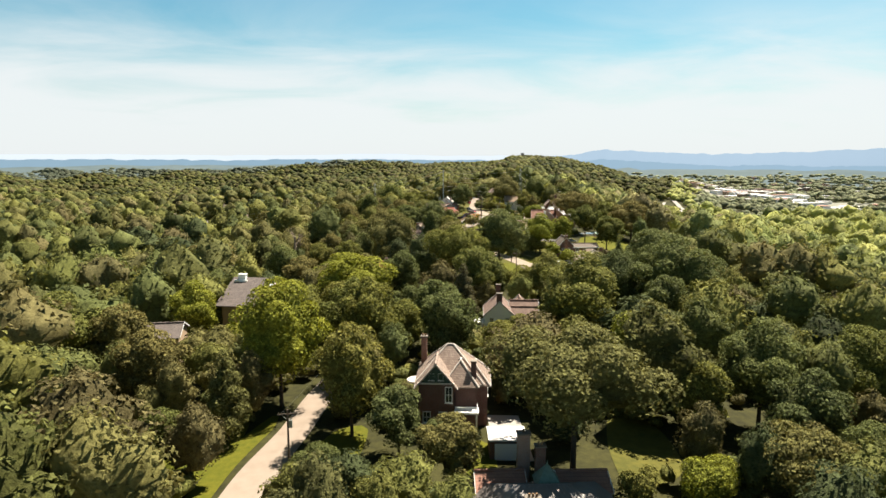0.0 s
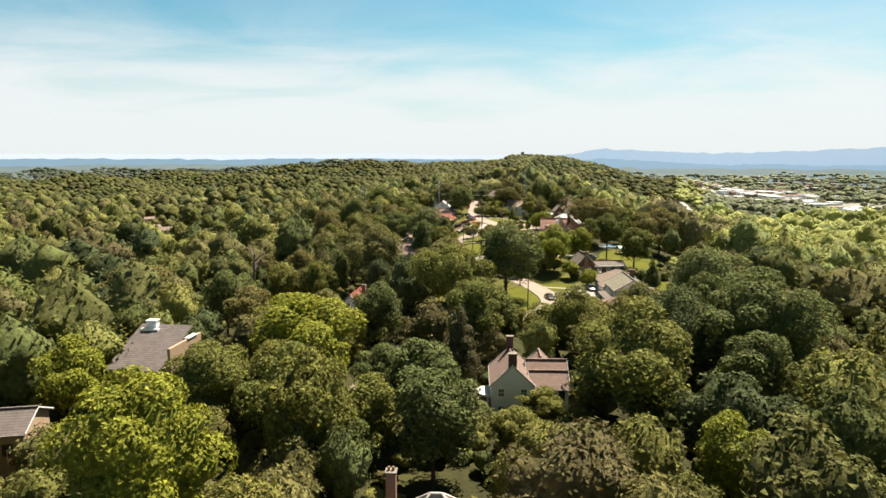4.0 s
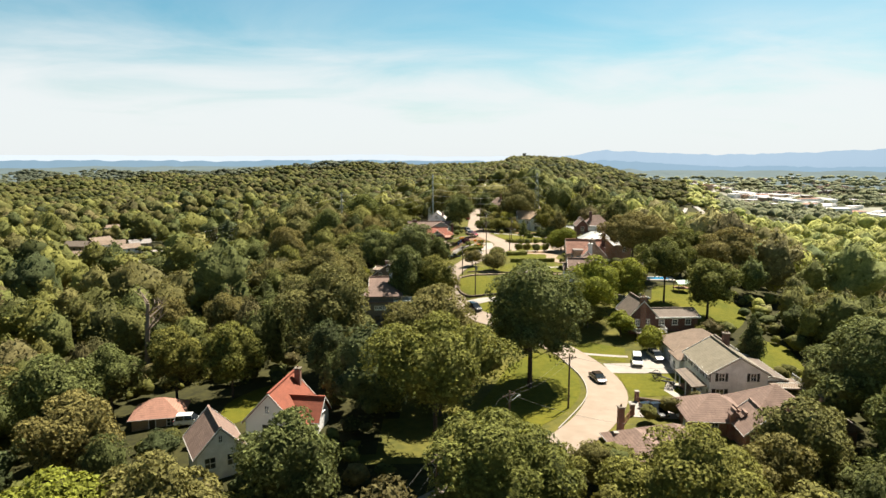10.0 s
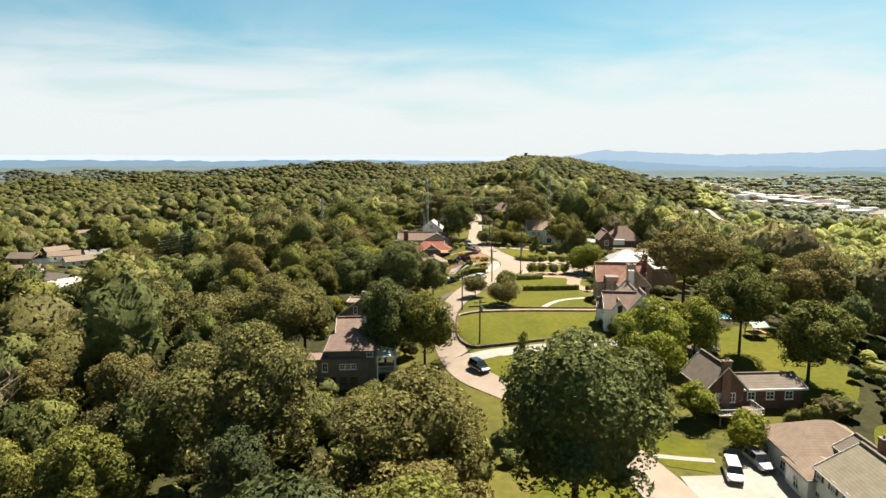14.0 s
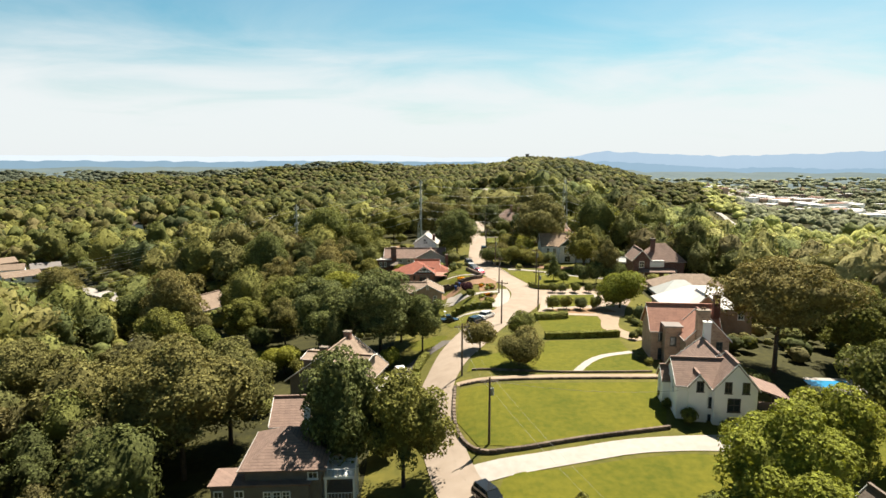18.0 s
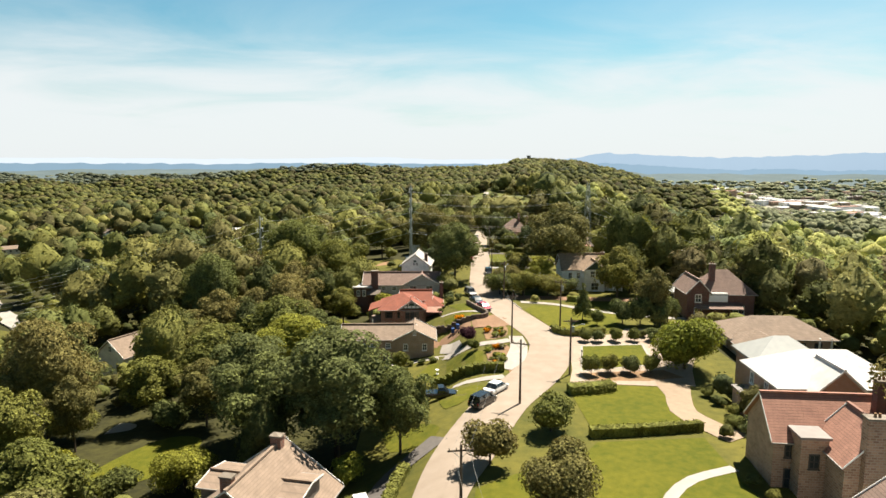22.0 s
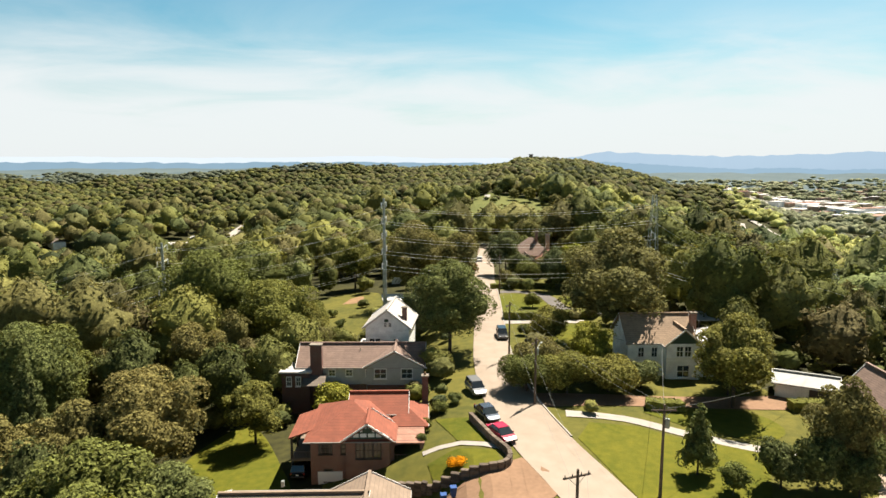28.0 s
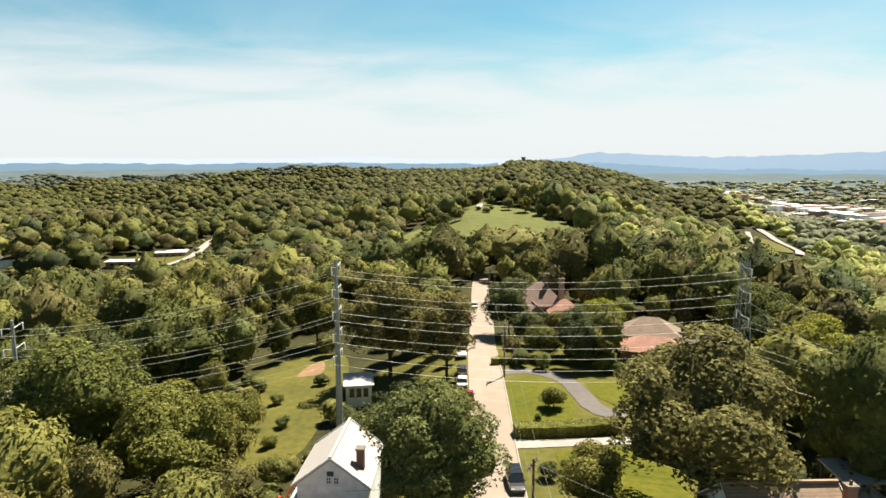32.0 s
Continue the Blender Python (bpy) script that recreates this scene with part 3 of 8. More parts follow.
# backdrop colour with aerial haze painted in; most of it is emitted glow
def hazy_distance(name, colour):
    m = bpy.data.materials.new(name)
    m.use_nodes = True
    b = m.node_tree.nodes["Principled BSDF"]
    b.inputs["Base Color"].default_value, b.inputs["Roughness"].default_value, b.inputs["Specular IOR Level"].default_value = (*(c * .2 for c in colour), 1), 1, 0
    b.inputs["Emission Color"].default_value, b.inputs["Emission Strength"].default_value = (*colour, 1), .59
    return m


HAZE_LEFT, HAZE_NEAR, HAZE_MID, HAZE_FAR = hazy_distance("hazy_plain", (0.15, 0.225, 0.29)), hazy_distance("hazy_hills", (0.17, 0.25, 0.325)), hazy_distance("hazy_range", (0.245, 0.325, 0.41)), hazy_distance("pale_hazy_range", (0.41, 0.46, 0.51))
mountains("backdrop_far", HAZE_FAR, ((-44, 58), (-36, 52), (-28, 54), (-20, 46), (-12, 48), (-8, 56), (-5, 58), (-3, 52), (0, 40), (10, 46), (44, 64)), 4950, 7, 2.2, "mountain range on the skyline, pale blue with painted haze")
mountains("backdrop_right", HAZE_MID, ((6, -20), (9.5, 36), (11, 50), (12.2, 62), (13.4, 76), (14.2, 90), (15.0, 82), (16, 76), (18, 68), (22, 54), (24, 50), (26, 62), (31, 74), (36, 92), (44, 98)), 4900, 11, 7.7, "mountain ridge beyond the valley in painted blue haze")
mountains("backdrop_front", HAZE_NEAR, ((8, -20), (12, 8), (14, 16), (15.5, 10), (18, 2), (21, -16), (24, -24), (27, -14), (30, -24), (36, -14), (44, -8)), 4700, 12, 3.1, "lower hills before the mountain ridge in painted blue-green haze")
mountains("backdrop_left", HAZE_LEFT, ((-46, 20), (-36, 14), (-30, 22), (-20, 14), (-8, 18), (-2, 12), (6, 12)), 4700, 9, 9.4, "low wooded plain on the skyline in painted blue haze")

# ---- roads, drives and lawns ----
ROAD_SOUTH = ((-26, 40, 6), (-25, 62, 6), (-24.5, 78, 5.6), (-22.5, 92, 5), (-21, 108, 5), (-17, 132, 5), (-12.5, 154, 5), (-3, 175, 5), (12, 189, 5.2), (24, 200, 6), (31.5, 213, 6.6), (33, 224, 6.6), (31, 234, 6), (26.5, 243, 5.6), (19, 252, 5.4))
ROAD_NORTH = ((11, 262, 5.2), (7.5, 275, 5), (6.2, 290, 5.2), (8.2, 302, 6), (11.4, 312, 7.8), (16.8, 325, 7.4), (23.5, 337, 7.5), (27.6, 348, 7.4), (27.8, 357, 7.2), (25.5, 366, 7.2), (22.6, 376, 7.4), (20.5, 388, 7.2), (19.7, 404, 6.4), (20.6, 424, 5.8), (21.8, 446, 5.8), (23, 470, 5.6), (25.5, 500, 5.4), (29, 547, 5.2), (33, 590, 5))
ROAD = ROAD_SOUTH + ROAD_NORTH
ribbon("road", ROAD, 0.10, ASPHALT, "sun-bleached tan asphalt street winding along the ridge", "road", across=6)
kerb("kerb_1", ROAD_NORTH[10:16], 1, "pale concrete kerb along the street")
kerb("kerb_2", ROAD_SOUTH[9:13], -1, "pale concrete kerb round the bend lawn")

patch("lawn_1", ((17, 230), (23, 237), (27, 234), (28.9, 226), (28, 217), (24, 208.5), (17, 201), (11, 197), (9, 206), (13, 219)), .06, GRASS, "mown green lawn inside the road bend", "lawn")
patch("lawn_2", ((36.8, 226), (46.5, 226.5), (46, 216.5), (36.2, 214.5)), .06, GRASS, "mown front lawn beside the driveway", "lawn", rounded=False)
patch("lawn_3", ((34.8, 234), (40.2, 232.5), (42.2, 240), (36, 243), (31, 241)), .06, GRASS, "small mown lawn with a stone path across", "lawn", rounded=False)
patch("drive_1", ((35.5, 231.6), (35.8, 226.6), (48.6, 227), (50, 233), (49, 238), (44.5, 239), (41, 232)), .075, CONCRETE, "pale concrete driveway", "driveway", rounded=False)
ribbon("path_1", ((31.5, 237, 1), (37, 236, 1), (41.5, 235.5, 1)), .09, CONCRETE, "pale stone path across the lawn", "path", across=2)
patch("drive_2", ((35, 213), (46, 211), (45, 205.5), (34, 206.5)), .075, CONCRETE, "pale concrete driveway beside the cottage", "driveway", rounded=False)
ribbon("path_2", ((46, 222, 2), (43.5, 218, 1.6), (45, 214, 1.6)), .09, CONCRETE, "curved pale concrete path", "path", across=2)
patch("lawn_4", ((9.9, 290.6), (40.2, 293), (39, 286), (36.5, 279), (25, 276.2), (16, 273.6), (11.6, 274.5), (9.2, 281)), .06, GRASS, "wide mown lawn held by a low stone wall", "lawn", rounded=False)
ribbon("drive_3", ((10, 268.5, 4), (17, 270, 3.4), (24, 272, 3.2), (31, 274, 3.2), (40, 275, 3.6), (47, 274.5, 4.5), (53, 272, 4.5)), .08, CONCRETE, "pale concrete drive below the lawn wall", "driveway")
patch("lawn_5", ((14, 257), (26, 259), (38, 263), (44, 269), (39, 272.4), (30, 271.2), (22, 269), (14, 267)), .06, GRASS, "mown lawn beside the drive", "lawn")
ribbon("path_3", ((9.5, 292.6, 1.4), (25, 294.5, 1.4), (41, 295.6, 1.4)), .08, TAN_DRIVE, "pale stone walk across the lawn", "path", across=2)
patch("lawn_6", ((11.2, 297), (12.2, 303), (18, 306.5), (24, 309), (27, 313.4), (40.4, 315.2), (40, 303), (41, 297.4), (25, 296.4)), .06, GRASS, "upper mown lawn with a round tree", "lawn", rounded=False)
ribbon("path_4", ((28.5, 296.5, 1.3), (31.5, 301.5, 1.3), (35, 305, 1.3), (40.5, 307.5, 1.3)), .09, CONCRETE, "curved pale stone path", "path", across=2)
patch("lawn_7", ((27.3, 317), (27.2, 328.4), (30.4, 331.4), (34.6, 332.4), (40.6, 332.2), (40.5, 328.9), (39.1, 323.2), (40.4, 319.6)), .06, GRASS, "mown lawn above the hedge", "lawn", rounded=False)
ribbon("drive_4", ((43.6, 335, 5), (42.8, 331.6, 4.5), (42.2, 328.4, 3.5), (41, 323.4, 3.6), (42.4, 319, 3.8), (44.6, 315, 4)), .08, TAN_DRIVE, "sandy tan gravel drive", "driveway")
patch("drive_5", ((27.6, 332.4), (29.4, 339), (30.6, 346), (31, 352), (30.2, 357.6), (36, 357.6), (42.8, 359.4), (44.6, 363), (49.4, 363.4), (54, 364.6), (58.6, 372.4), (60.6, 374), (62, 368.6), (64, 366.6), (57.6, 360.8), (53, 355), (52, 347), (48.6, 339.6), (46.4, 332.8), (40, 332.6), (34, 333)), .065, FORECOURT, "pale tan paved forecourt round a small lawn", "driveway", rounded=False)
patch("trim_1", ((33.5, 351.5), (45.1, 353.2), (43.6, 342), (30.5, 338.2)), .08, CONCRETE, "pale concrete edging round the small lawn", "edging", rounded=False)
patch("lawn_8", ((33.8, 351.1), (44.6, 352.7), (43.1, 342.3), (30.95, 338.7)), .1, GRASS, "small mown lawn edged with pale concrete", "lawn", rounded=False)
patch("yard_6", ((30.8, 334.4), (30.4, 337.4), (44, 339.6), (46, 336.4), (40, 334.6)), .08, MULCH, "bare earth strip under a row of shrubs", "flower bed", rounded=False)
patch("lawn_9", ((27, 376.5), (29.4, 381), (35, 380), (38.5, 377.2), (46.9, 374.4), (46.3, 370.6), (42.4, 362.4), (36.4, 359.4), (30.8, 360.6)), .06, GRASS, "mown corner lawn between the street and the drive", "lawn", rounded=False)
ribbon("path_5", ((27, 383.6, 2), (34, 382.2, 1.8), (41, 377.6, 1.8), (49, 373.6, 1.8), (56, 372, 1.8), (63, 371.5, 1.8)), .085, CONCRETE, "white concrete drive curving behind the lawn", "path", across=2)
patch("lawn_10", ((37, 384.5), (42, 379.6), (49, 376.6), (53, 380), (50, 385.4)), .06, GRASS, "mown strip of lawn", "lawn")
ribbon("drive_6", ((24, 388, 5), (33, 388.4, 4), (45, 388, 4), (58, 388.6, 5), (64, 391, 6)), .08, APRON, "brick-coloured drive", "driveway")
patch("lawn_11", ((24.4, 450), (23.8, 433.4), (31.5, 434), (34.6, 441), (33.8, 450), (29.2, 454.6)), .06, GRASS, "mown oval lawn inside the loop drive", "lawn")
ribbon("drive_7", ((24.5, 456.4, 3), (30.5, 457.2, 3.2), (35.6, 452.6, 3.4), (36.9, 444.4, 3.4), (38.2, 439, 3.6), (46, 436.5, 4)), .08, GREY_ASPHALT, "grey asphalt loop drive", "driveway")
patch("lawn_12", ((39, 452), (39.4, 444), (45, 439.6), (49, 446), (45, 452.6)), .06, GRASS, "mown lawn outside the loop drive", "lawn")
ribbon("drive_8", ((22, 428, 3), (30, 428.4, 2.2), (40, 429.4, 2.2)), .08, CONCRETE, "pale concrete drive along the hedge", "driveway", across=2)
patch("lawn_13", ((28.5, 425.6), (38.6, 426.6), (42, 420), (40, 411), (29, 409)), .06, GRASS, "mown lawn by the drive", "lawn")
patch("lawn_14", ((4.6, 350.5), (7, 355.8), (12, 352), (16, 348), (15.6, 340.6), (10.7, 343.6), (6.3, 346.6)), .06, GRASS, "mown lawn above a clipped hedge", "lawn", rounded=False)
ribbon("path_6", ((-3, 357.4, 1.4), (3, 358, 1.6), (7.6, 358.3, 1.8), (12.5, 353.6, 1.8), (16.7, 352.3, 2), (21.4, 354.2, 2)), .09, CONCRETE, "pale concrete walk up to the street", "path", across=2)
ribbon("pavement_1", ((22.6, 356.5, 2.6), (22.4, 350, 3), (20.9, 343.5, 3.2), (18.8, 338.8, 2.2)), .14, CONCRETE, "white concrete apron beside the street", "pavement", across=2)
patch("drive_12", ((8.6, 360), (9, 365), (12.4, 360), (12.8, 356), (12, 355)), .1, CONCRETE, "pale concrete terrace beside the bungalow", "terrace", rounded=False)
patch("drive_13", ((-11.5, 355.6), (-12, 359.2), (-6.6, 358.5), (-6, 355)), .1, CONCRETE, "white concrete pad before the carport", "driveway", rounded=False)
patch("yard_3", ((16.6, 341), (16.8, 350.5), (20.4, 351.5), (20.2, 344.5)), .06, MULCH, "planted bank of bare earth and flowers", "flower bed")
patch("yard_4", ((17, 354.5), (17.3, 361), (21.4, 363.4), (20.8, 356.5)), .06, MULCH, "planted bank of flowers by the street", "flower bed")
patch("yard_5", ((19.4, 337.6), (20.2, 338), (20.6, 342), (19.2, 343)), .07, MULCH, "bare orange earth beside the street", "yard")
ribbon("path_9", ((10.6, 335.8, 1.5), (14.9, 334.9, 1.6), (18.4, 335.6, 1.8)), .09, CONCRETE, "pale concrete walk below the hedge", "path", across=2)
patch("lawn_21", ((-38, 321), (-35.4, 327), (-31, 331.6), (-26, 330.4), (-25.4, 325), (-28.6, 319), (-34, 317)), .06, GRASS, "rough lawn in the wooded dell", "lawn")
patch("path_10", ((-42.4, 335), (-41.8, 338.8), (-38.6, 337.6), (-38.8, 335.6)), .08, CONCRETE, "pale concrete pad in the dell", "path")
patch("drive_15", ((-4.8, 305.4), (-3.6, 308), (-.2, 307), (-.2, 300.6), (-3.2, 300.8)), .085, CONCRETE, "white concrete pad beside the boarded house", "driveway", rounded=False)
patch("lawn_15", ((.6, 326), (5.4, 324.4), (8.6, 320.4), (6.6, 317.2), (2.4, 318.4)), .06, GRASS, "mown lawn below the street", "lawn")
patch("lawn_16", ((8, 333.4), (15, 332.4), (13, 328.4), (9.4, 326)), .06, GRASS, "strip of lawn beside the street", "lawn")
ribbon("drive_9", ((8.5, 317.5, 3), (5.4, 314.4, 2.8), (3.2, 312, 2.6), (1.6, 308.6, 2.5), (.8, 304.6, 2.4), (.9, 300, 2.4)), .09, GREY_ASPHALT, "shaded side drive", "driveway")
patch("lawn_17", ((10.4, 384), (15, 382.4), (17.2, 375.2), (13, 376.6)), .06, GRASS, "small mown lawn by the street", "lawn", rounded=False)
patch("lawn_18", ((9.6, 373.4), (13, 374.6), (17.2, 373.4), (17.7, 369.6), (10.4, 370.2)), .06, GRASS, "small mown lawn behind a stone wall", "lawn", rounded=False)
ribbon("path_7", ((9, 375.4, 1), (13.4, 375.8, 1), (18, 374, 1)), .085, CONCRETE, "sandy garden path", "path", across=2)
patch("drive_10", ((19.8, 371.6), (23.4, 366.6), (20, 362.6), (11, 363.4), (4, 366.4), (5, 369), (12, 367.6)), .08, APRON, "brick-coloured side drive", "driveway")
patch("lawn_19", ((-14, 432), (-22, 446), (-26, 468), (-20, 490), (-7, 490), (-3.5, 467), (-5, 452), (-7, 438)), .06, ROUGH_GRASS, "sunlit sloping yard of rough grass", "lawn")
patch("yard_1", ((-15, 476), (-13.5, 484), (-10.6, 486), (-9.8, 477)), .09, MULCH, "patch of bare sandy soil", "yard")
patch("lawn_28", ((-28.8, 60), (-28.2, 80), (-26, 94), (-27.4, 98), (-31, 84), (-32, 62)), .05, GRASS, "grass verge beside the road", "lawn")
patch("lawn_20", ((-20, 73), (-13, 76.4), (-11.4, 92), (-16, 92), (-18.6, 84)), .06, GRASS, "mown roadside lawn under trees", "lawn")
patch("lawn_21", ((23, 74), (32, 80), (33, 94), (28, 100), (24, 88)), .06, ROUGH_GRASS, "sunlit strip of rough grass", "lawn")
patch("lawn_22", ((-34, 73), (-39, 82), (-36, 96), (-31, 98), (-30, 84)), .06, GRASS, "mown lawn beside the road", "lawn")
patch("drive_11", ((7.2, 82), (12.5, 82), (12, 97), (7, 97)), .08, CONCRETE, "pale concrete drive and flat garage court", "driveway", rounded=False)
patch("lawn_23", ((3, 78), (7, 79), (6.6, 87), (2, 88)), .06, GRASS, "small mown lawn by the drive", "lawn")
patch("yard_2", ((6, 136), (9.6, 136), (10.4, 152), (6.8, 153)), .08, APRON, "red brick terrace beside the white house", "terrace", rounded=False)
patch("lawn_24", ((-24, 214), (-30, 208), (-33, 218), (-27, 226), (-20, 222)), .06, GRASS, "mown lawn behind the cottage", "lawn")
patch("lawn_25", ((54, 262), (58, 272), (64, 285), (79, 287), (80, 268), (70, 252), (60, 254)), .06, GRASS, "sunlit sloping back lawn", "lawn")
patch("lawn_26", ((62, 232), (70, 246), (78, 244), (72, 226)), .06, GRASS, "mown strip of back lawn", "lawn")
patch("lawn_27", ((-19, 375), (-22, 385), (-18, 395), (-14, 392), (-9, 382), (-6, 374), (-9, 368)), .06, GRASS, "sunlit side lawn below the brick house", "lawn")
patch("field", ((-6, 782), (4, 735), (30, 722), (58, 728), (92, 740), (112, 790), (108, 835), (96, 880), (74, 902), (48, 902), (40, 850), (26, 826), (8, 812)), .6, FIELD_GRASS, "open grassy field on the hillside", "field", step=12)
ribbon("hill_lane", ((53, 862, 4), (55, 872, 4.5), (57.5, 892, 5)), 1.0, CONCRETE, "pale lane climbing the hillside field", "lane")

# ---- houses ----
WINDOW_MESHES = {}


def window_meshes(w, h, trim, bars):
    key = (w, h, trim.name, bars)
    if key not in WINDOW_MESHES:
        bm = bmesh.new()
        a, e = w / 2, .06
        loops = [[bm.verts.new((x, y, z)) for x, z in ((-a - k, -k), (a + k, -k), (a + k, h + k), (-a - k, h + k))] for k, y in ((e, .03), (e, -.09), (-e, -.09), (-e, .03))]
        for p, q in zip(loops, loops[1:]):
            for k in range(4):
                bm.faces.new((p[k], p[(k + 1) % 4], q[(k + 1) % 4], q[k]))
        bmesh.ops.recalc_face_normals(bm, faces=bm.faces)
        frame_me = mesh_of("window_frame", bm, trim)
        bm = add_box(bmesh.new(), 0, -.005, 0, w, .03, h)
        pane_me = mesh_of("pane", bm, GLASS)
        bm = add_box(bmesh.new(), 0, -.09, -.14, w + .25, .2, .08)
        sill_me = mesh_of("window_sill", bm, trim)
        shutter_me = mesh_of("shutter", add_box(bmesh.new(), 0, -.03, 0, w * .48, .06, h, 0, .012), BLACK)
        b = .03
        cross = [(-b, 0), (b, 0), (b, h / 2 - b), (w / 2, h / 2 - b), (w / 2, h / 2 + b), (b, h / 2 + b), (b, h), (-b, h), (-b, h / 2 + b), (-w / 2, h / 2 + b), (-w / 2, h / 2 - b), (-b, h / 2 - b)]
        bar_me = mesh_of("glazing_cross", add_prism(bmesh.new(), cross, .02, .07), trim)
        WINDOW_MESHES[key] = frame_me, pane_me, sill_me, shutter_me, bar_me
    return WINDOW_MESHES[key]


FACES = {"S": (0, -1, 0), "E": (1, 0, 90), "N": (0, 1, 180), "W": (-1, 0, -90)}


class House:
    """A house whose blocks, roofs and openings are added one by one, in its own axes: S is its front."""

    def __init__(self, x, y, rz, z, label, category="house"):
        self.root = thing("house", pose(x, y, z, 0, 0, rz), label, category, "houses along the street", "")
        self.blocks = []

    def block(self, cx, cy, w, d, h, roof="gable", axis="x", pitch=32, wall=None, top=None, z0=0.0, over=.45, trim=TRIM, foot=3.0, fascia=True, caps=None):
        """Walls with a gable, hip or flat roof over them. axis: the way the ridge runs."""
        slope = math.tan(radians(pitch))
        bm = bmesh.new()
        span = d if axis == "x" else w
        rise = span / 2 * slope if roof in ("gable",) else 0
        long = w if axis == "x" else d

        def at(u, v, z):
            return (cx + u, cy + v, z) if axis == "x" else (cx - v, cy + u, z)
        lo = z0 - (foot if z0 == 0 else 0)
        hi = z0 + h
        a, b = long / 2, span / 2
        ring = [(-a, -b), (a, -b), (a, b), (-a, b)]
        low, high = [bm.verts.new(at(u, v, lo)) for u, v in ring], [bm.verts.new(at(u, v, hi)) for u, v in ring]
        for i, j in ((0, 1), (1, 2), (2, 3), (3, 0)):
            if roof == "gable" and i in (1, 3):
                tip = bm.verts.new(at(a if i == 1 else -a, 0, hi + rise))
                bm.faces.new((low[i], low[j], high[j], tip, high[i]))
            else:
                bm.faces.new((low[i], low[j], high[j], high[i]))
        if roof in ("flat", "hip"):
            bm.faces.new(high)
        bmesh.ops.recalc_face_normals(bm, faces=bm.faces)
        part("wall", bm, wall, self.root)
        o, t = over, .2
        drop = o * slope
        bm = bmesh.new()
        if roof == "gable":
            for s in (-1, 1):
                p = [(-a - o, s * (b + o), hi - drop), (a + o, s * (b + o), hi - drop), (a + o, 0, hi + rise), (-a - o, 0, hi + rise)]
                add_slab(bm, [at(*q) for q in p], t)
        elif roof == "hip":
            inset = min(span, long) / 2
            rise = inset * slope
            r = max(a - b, 0)
            e = [(-a - o, -b - o), (a + o, -b - o), (a + o, b + o), (-a - o, b + o)]
            e = [at(u, v, hi - drop) for u, v in e]
            p, q = at(-r, 0, hi + rise), at(r, 0, hi + rise)
            if a >= b:
                for f in ((e[0], e[1], q, p), (e[2], e[3], p, q)):
                    add_slab(bm, f, t)
                for f in ((e[1], e[2], q), (e[3], e[0], p)):
                    add_slab(bm, f, t)
            else:
                r = b - a
                p, q = at(0, -r, hi + a * slope), at(0, r, hi + a * slope)
                for f in ((e[1], e[2], q, p), (e[3], e[0], p, q), (e[0], e[1], p), (e[2], e[3], q)):
                    add_slab(bm, f, t)
        elif roof == "flat":
            add_box(bm, cx, cy, hi, w + 2 * o, d + 2 * o, .25)
        part("roof", bm, top, self.root)
        if caps and roof == "hip":
            ends = ((0, p), (3, p), (1, q), (2, q)) if a >= b else ((0, p), (1, p), (2, q), (3, q))
            for k, tip in ends:
                part("hip_cap", add_tube(bmesh.new(), e[k], tip, .13, .13, 6), caps, self.root)
            part("ridge_cap", add_tube(bmesh.new(), p, (q[0], q[1] + .01, q[2]), .14, .14, 6), caps, self.root)
        if roof == "gable":
            bm = bmesh.new()
            add_slab(bm, [at(-a - o - .03, -.16, hi + rise + .02), at(a + o + .03, -.16, hi + rise + .02), at(a + o + .03, .16, hi + rise + .02), at(-a - o - .03, .16, hi + rise + .02)], -.22)
            part("ridge_cap", bm, top, self.root)
            if fascia:
                for e in (-1, 1):
                    bm = bmesh.new()
                    for s in (-1, 1):
                        u = e * (a + o + .03)
                        add_slab(bm, [at(u - .025, s * (b + o), hi - drop - .03), at(u + .025, s * (b + o), hi - drop - .03), at(u + .025, 0, hi + rise - .03), at(u - .025, 0, hi + rise - .03)], -.2)
                    part("bargeboard", bm, trim, self.root)
        if fascia and roof != "flat":
            for s in (-1, 1):
                bm = bmesh.new()
                u, v = (a + o, s * (b + o + .05))
                q = [at(-u, v - .06, 0), at(u, v + .06, 0)]
                add_box(bm, (q[0][0] + q[1][0]) / 2, (q[0][1] + q[1][1]) / 2, hi - drop - .13, abs(q[1][0] - q[0][0]), abs(q[1][1] - q[0][1]), .12)
                part("gutter", bm, GUTTER, self.root)
        self.blocks.append((cx, cy, w, d, z0, h))
        return self

    def place_on(self, face, u, z, block=-1):
        cx, cy, w, d, z0, h = self.blocks[block]
        fx, fy, turn_by = FACES[face]
        return pose(cx + fx * w / 2 + (-fy * u if fy else 0), cy + fy * d / 2 + (fx * u if fx else 0), z0 + z, 0, 0, turn_by)

    def window(self, face, u, z, w=1.0, h=1.4, block=-1, trim=TRIM, bars=True, shutters=False, sill=True):
        f, p, s, sh, gb = window_meshes(w, h, trim, bars)
        win = shared("window", f, self.root, self.place_on(face, u, z, block))
        shared("pane", p, win)
        if bars:
            shared("glazing_cross", gb, win, pose(0, 0, 0, 90, 0, 0))
        if sill:
            shared("window_sill", s, win)
        if shutters:
            for e in (-1, 1):
                shared("shutter", sh, win, pose(e * w * .78, 0, 0))
        return self

    def row(self, face, us, z, w=1.0, h=1.4, **more):
        for u in us:
            self.window(face, u, z, w, h, **more)
        return self

    def door(self, face, u, z=0, w=1.0, h=2.1, mat=None, block=-1):
        bm = add_box(bmesh.new(), 0, -.05, 0, w + .24, .1, h + .14)
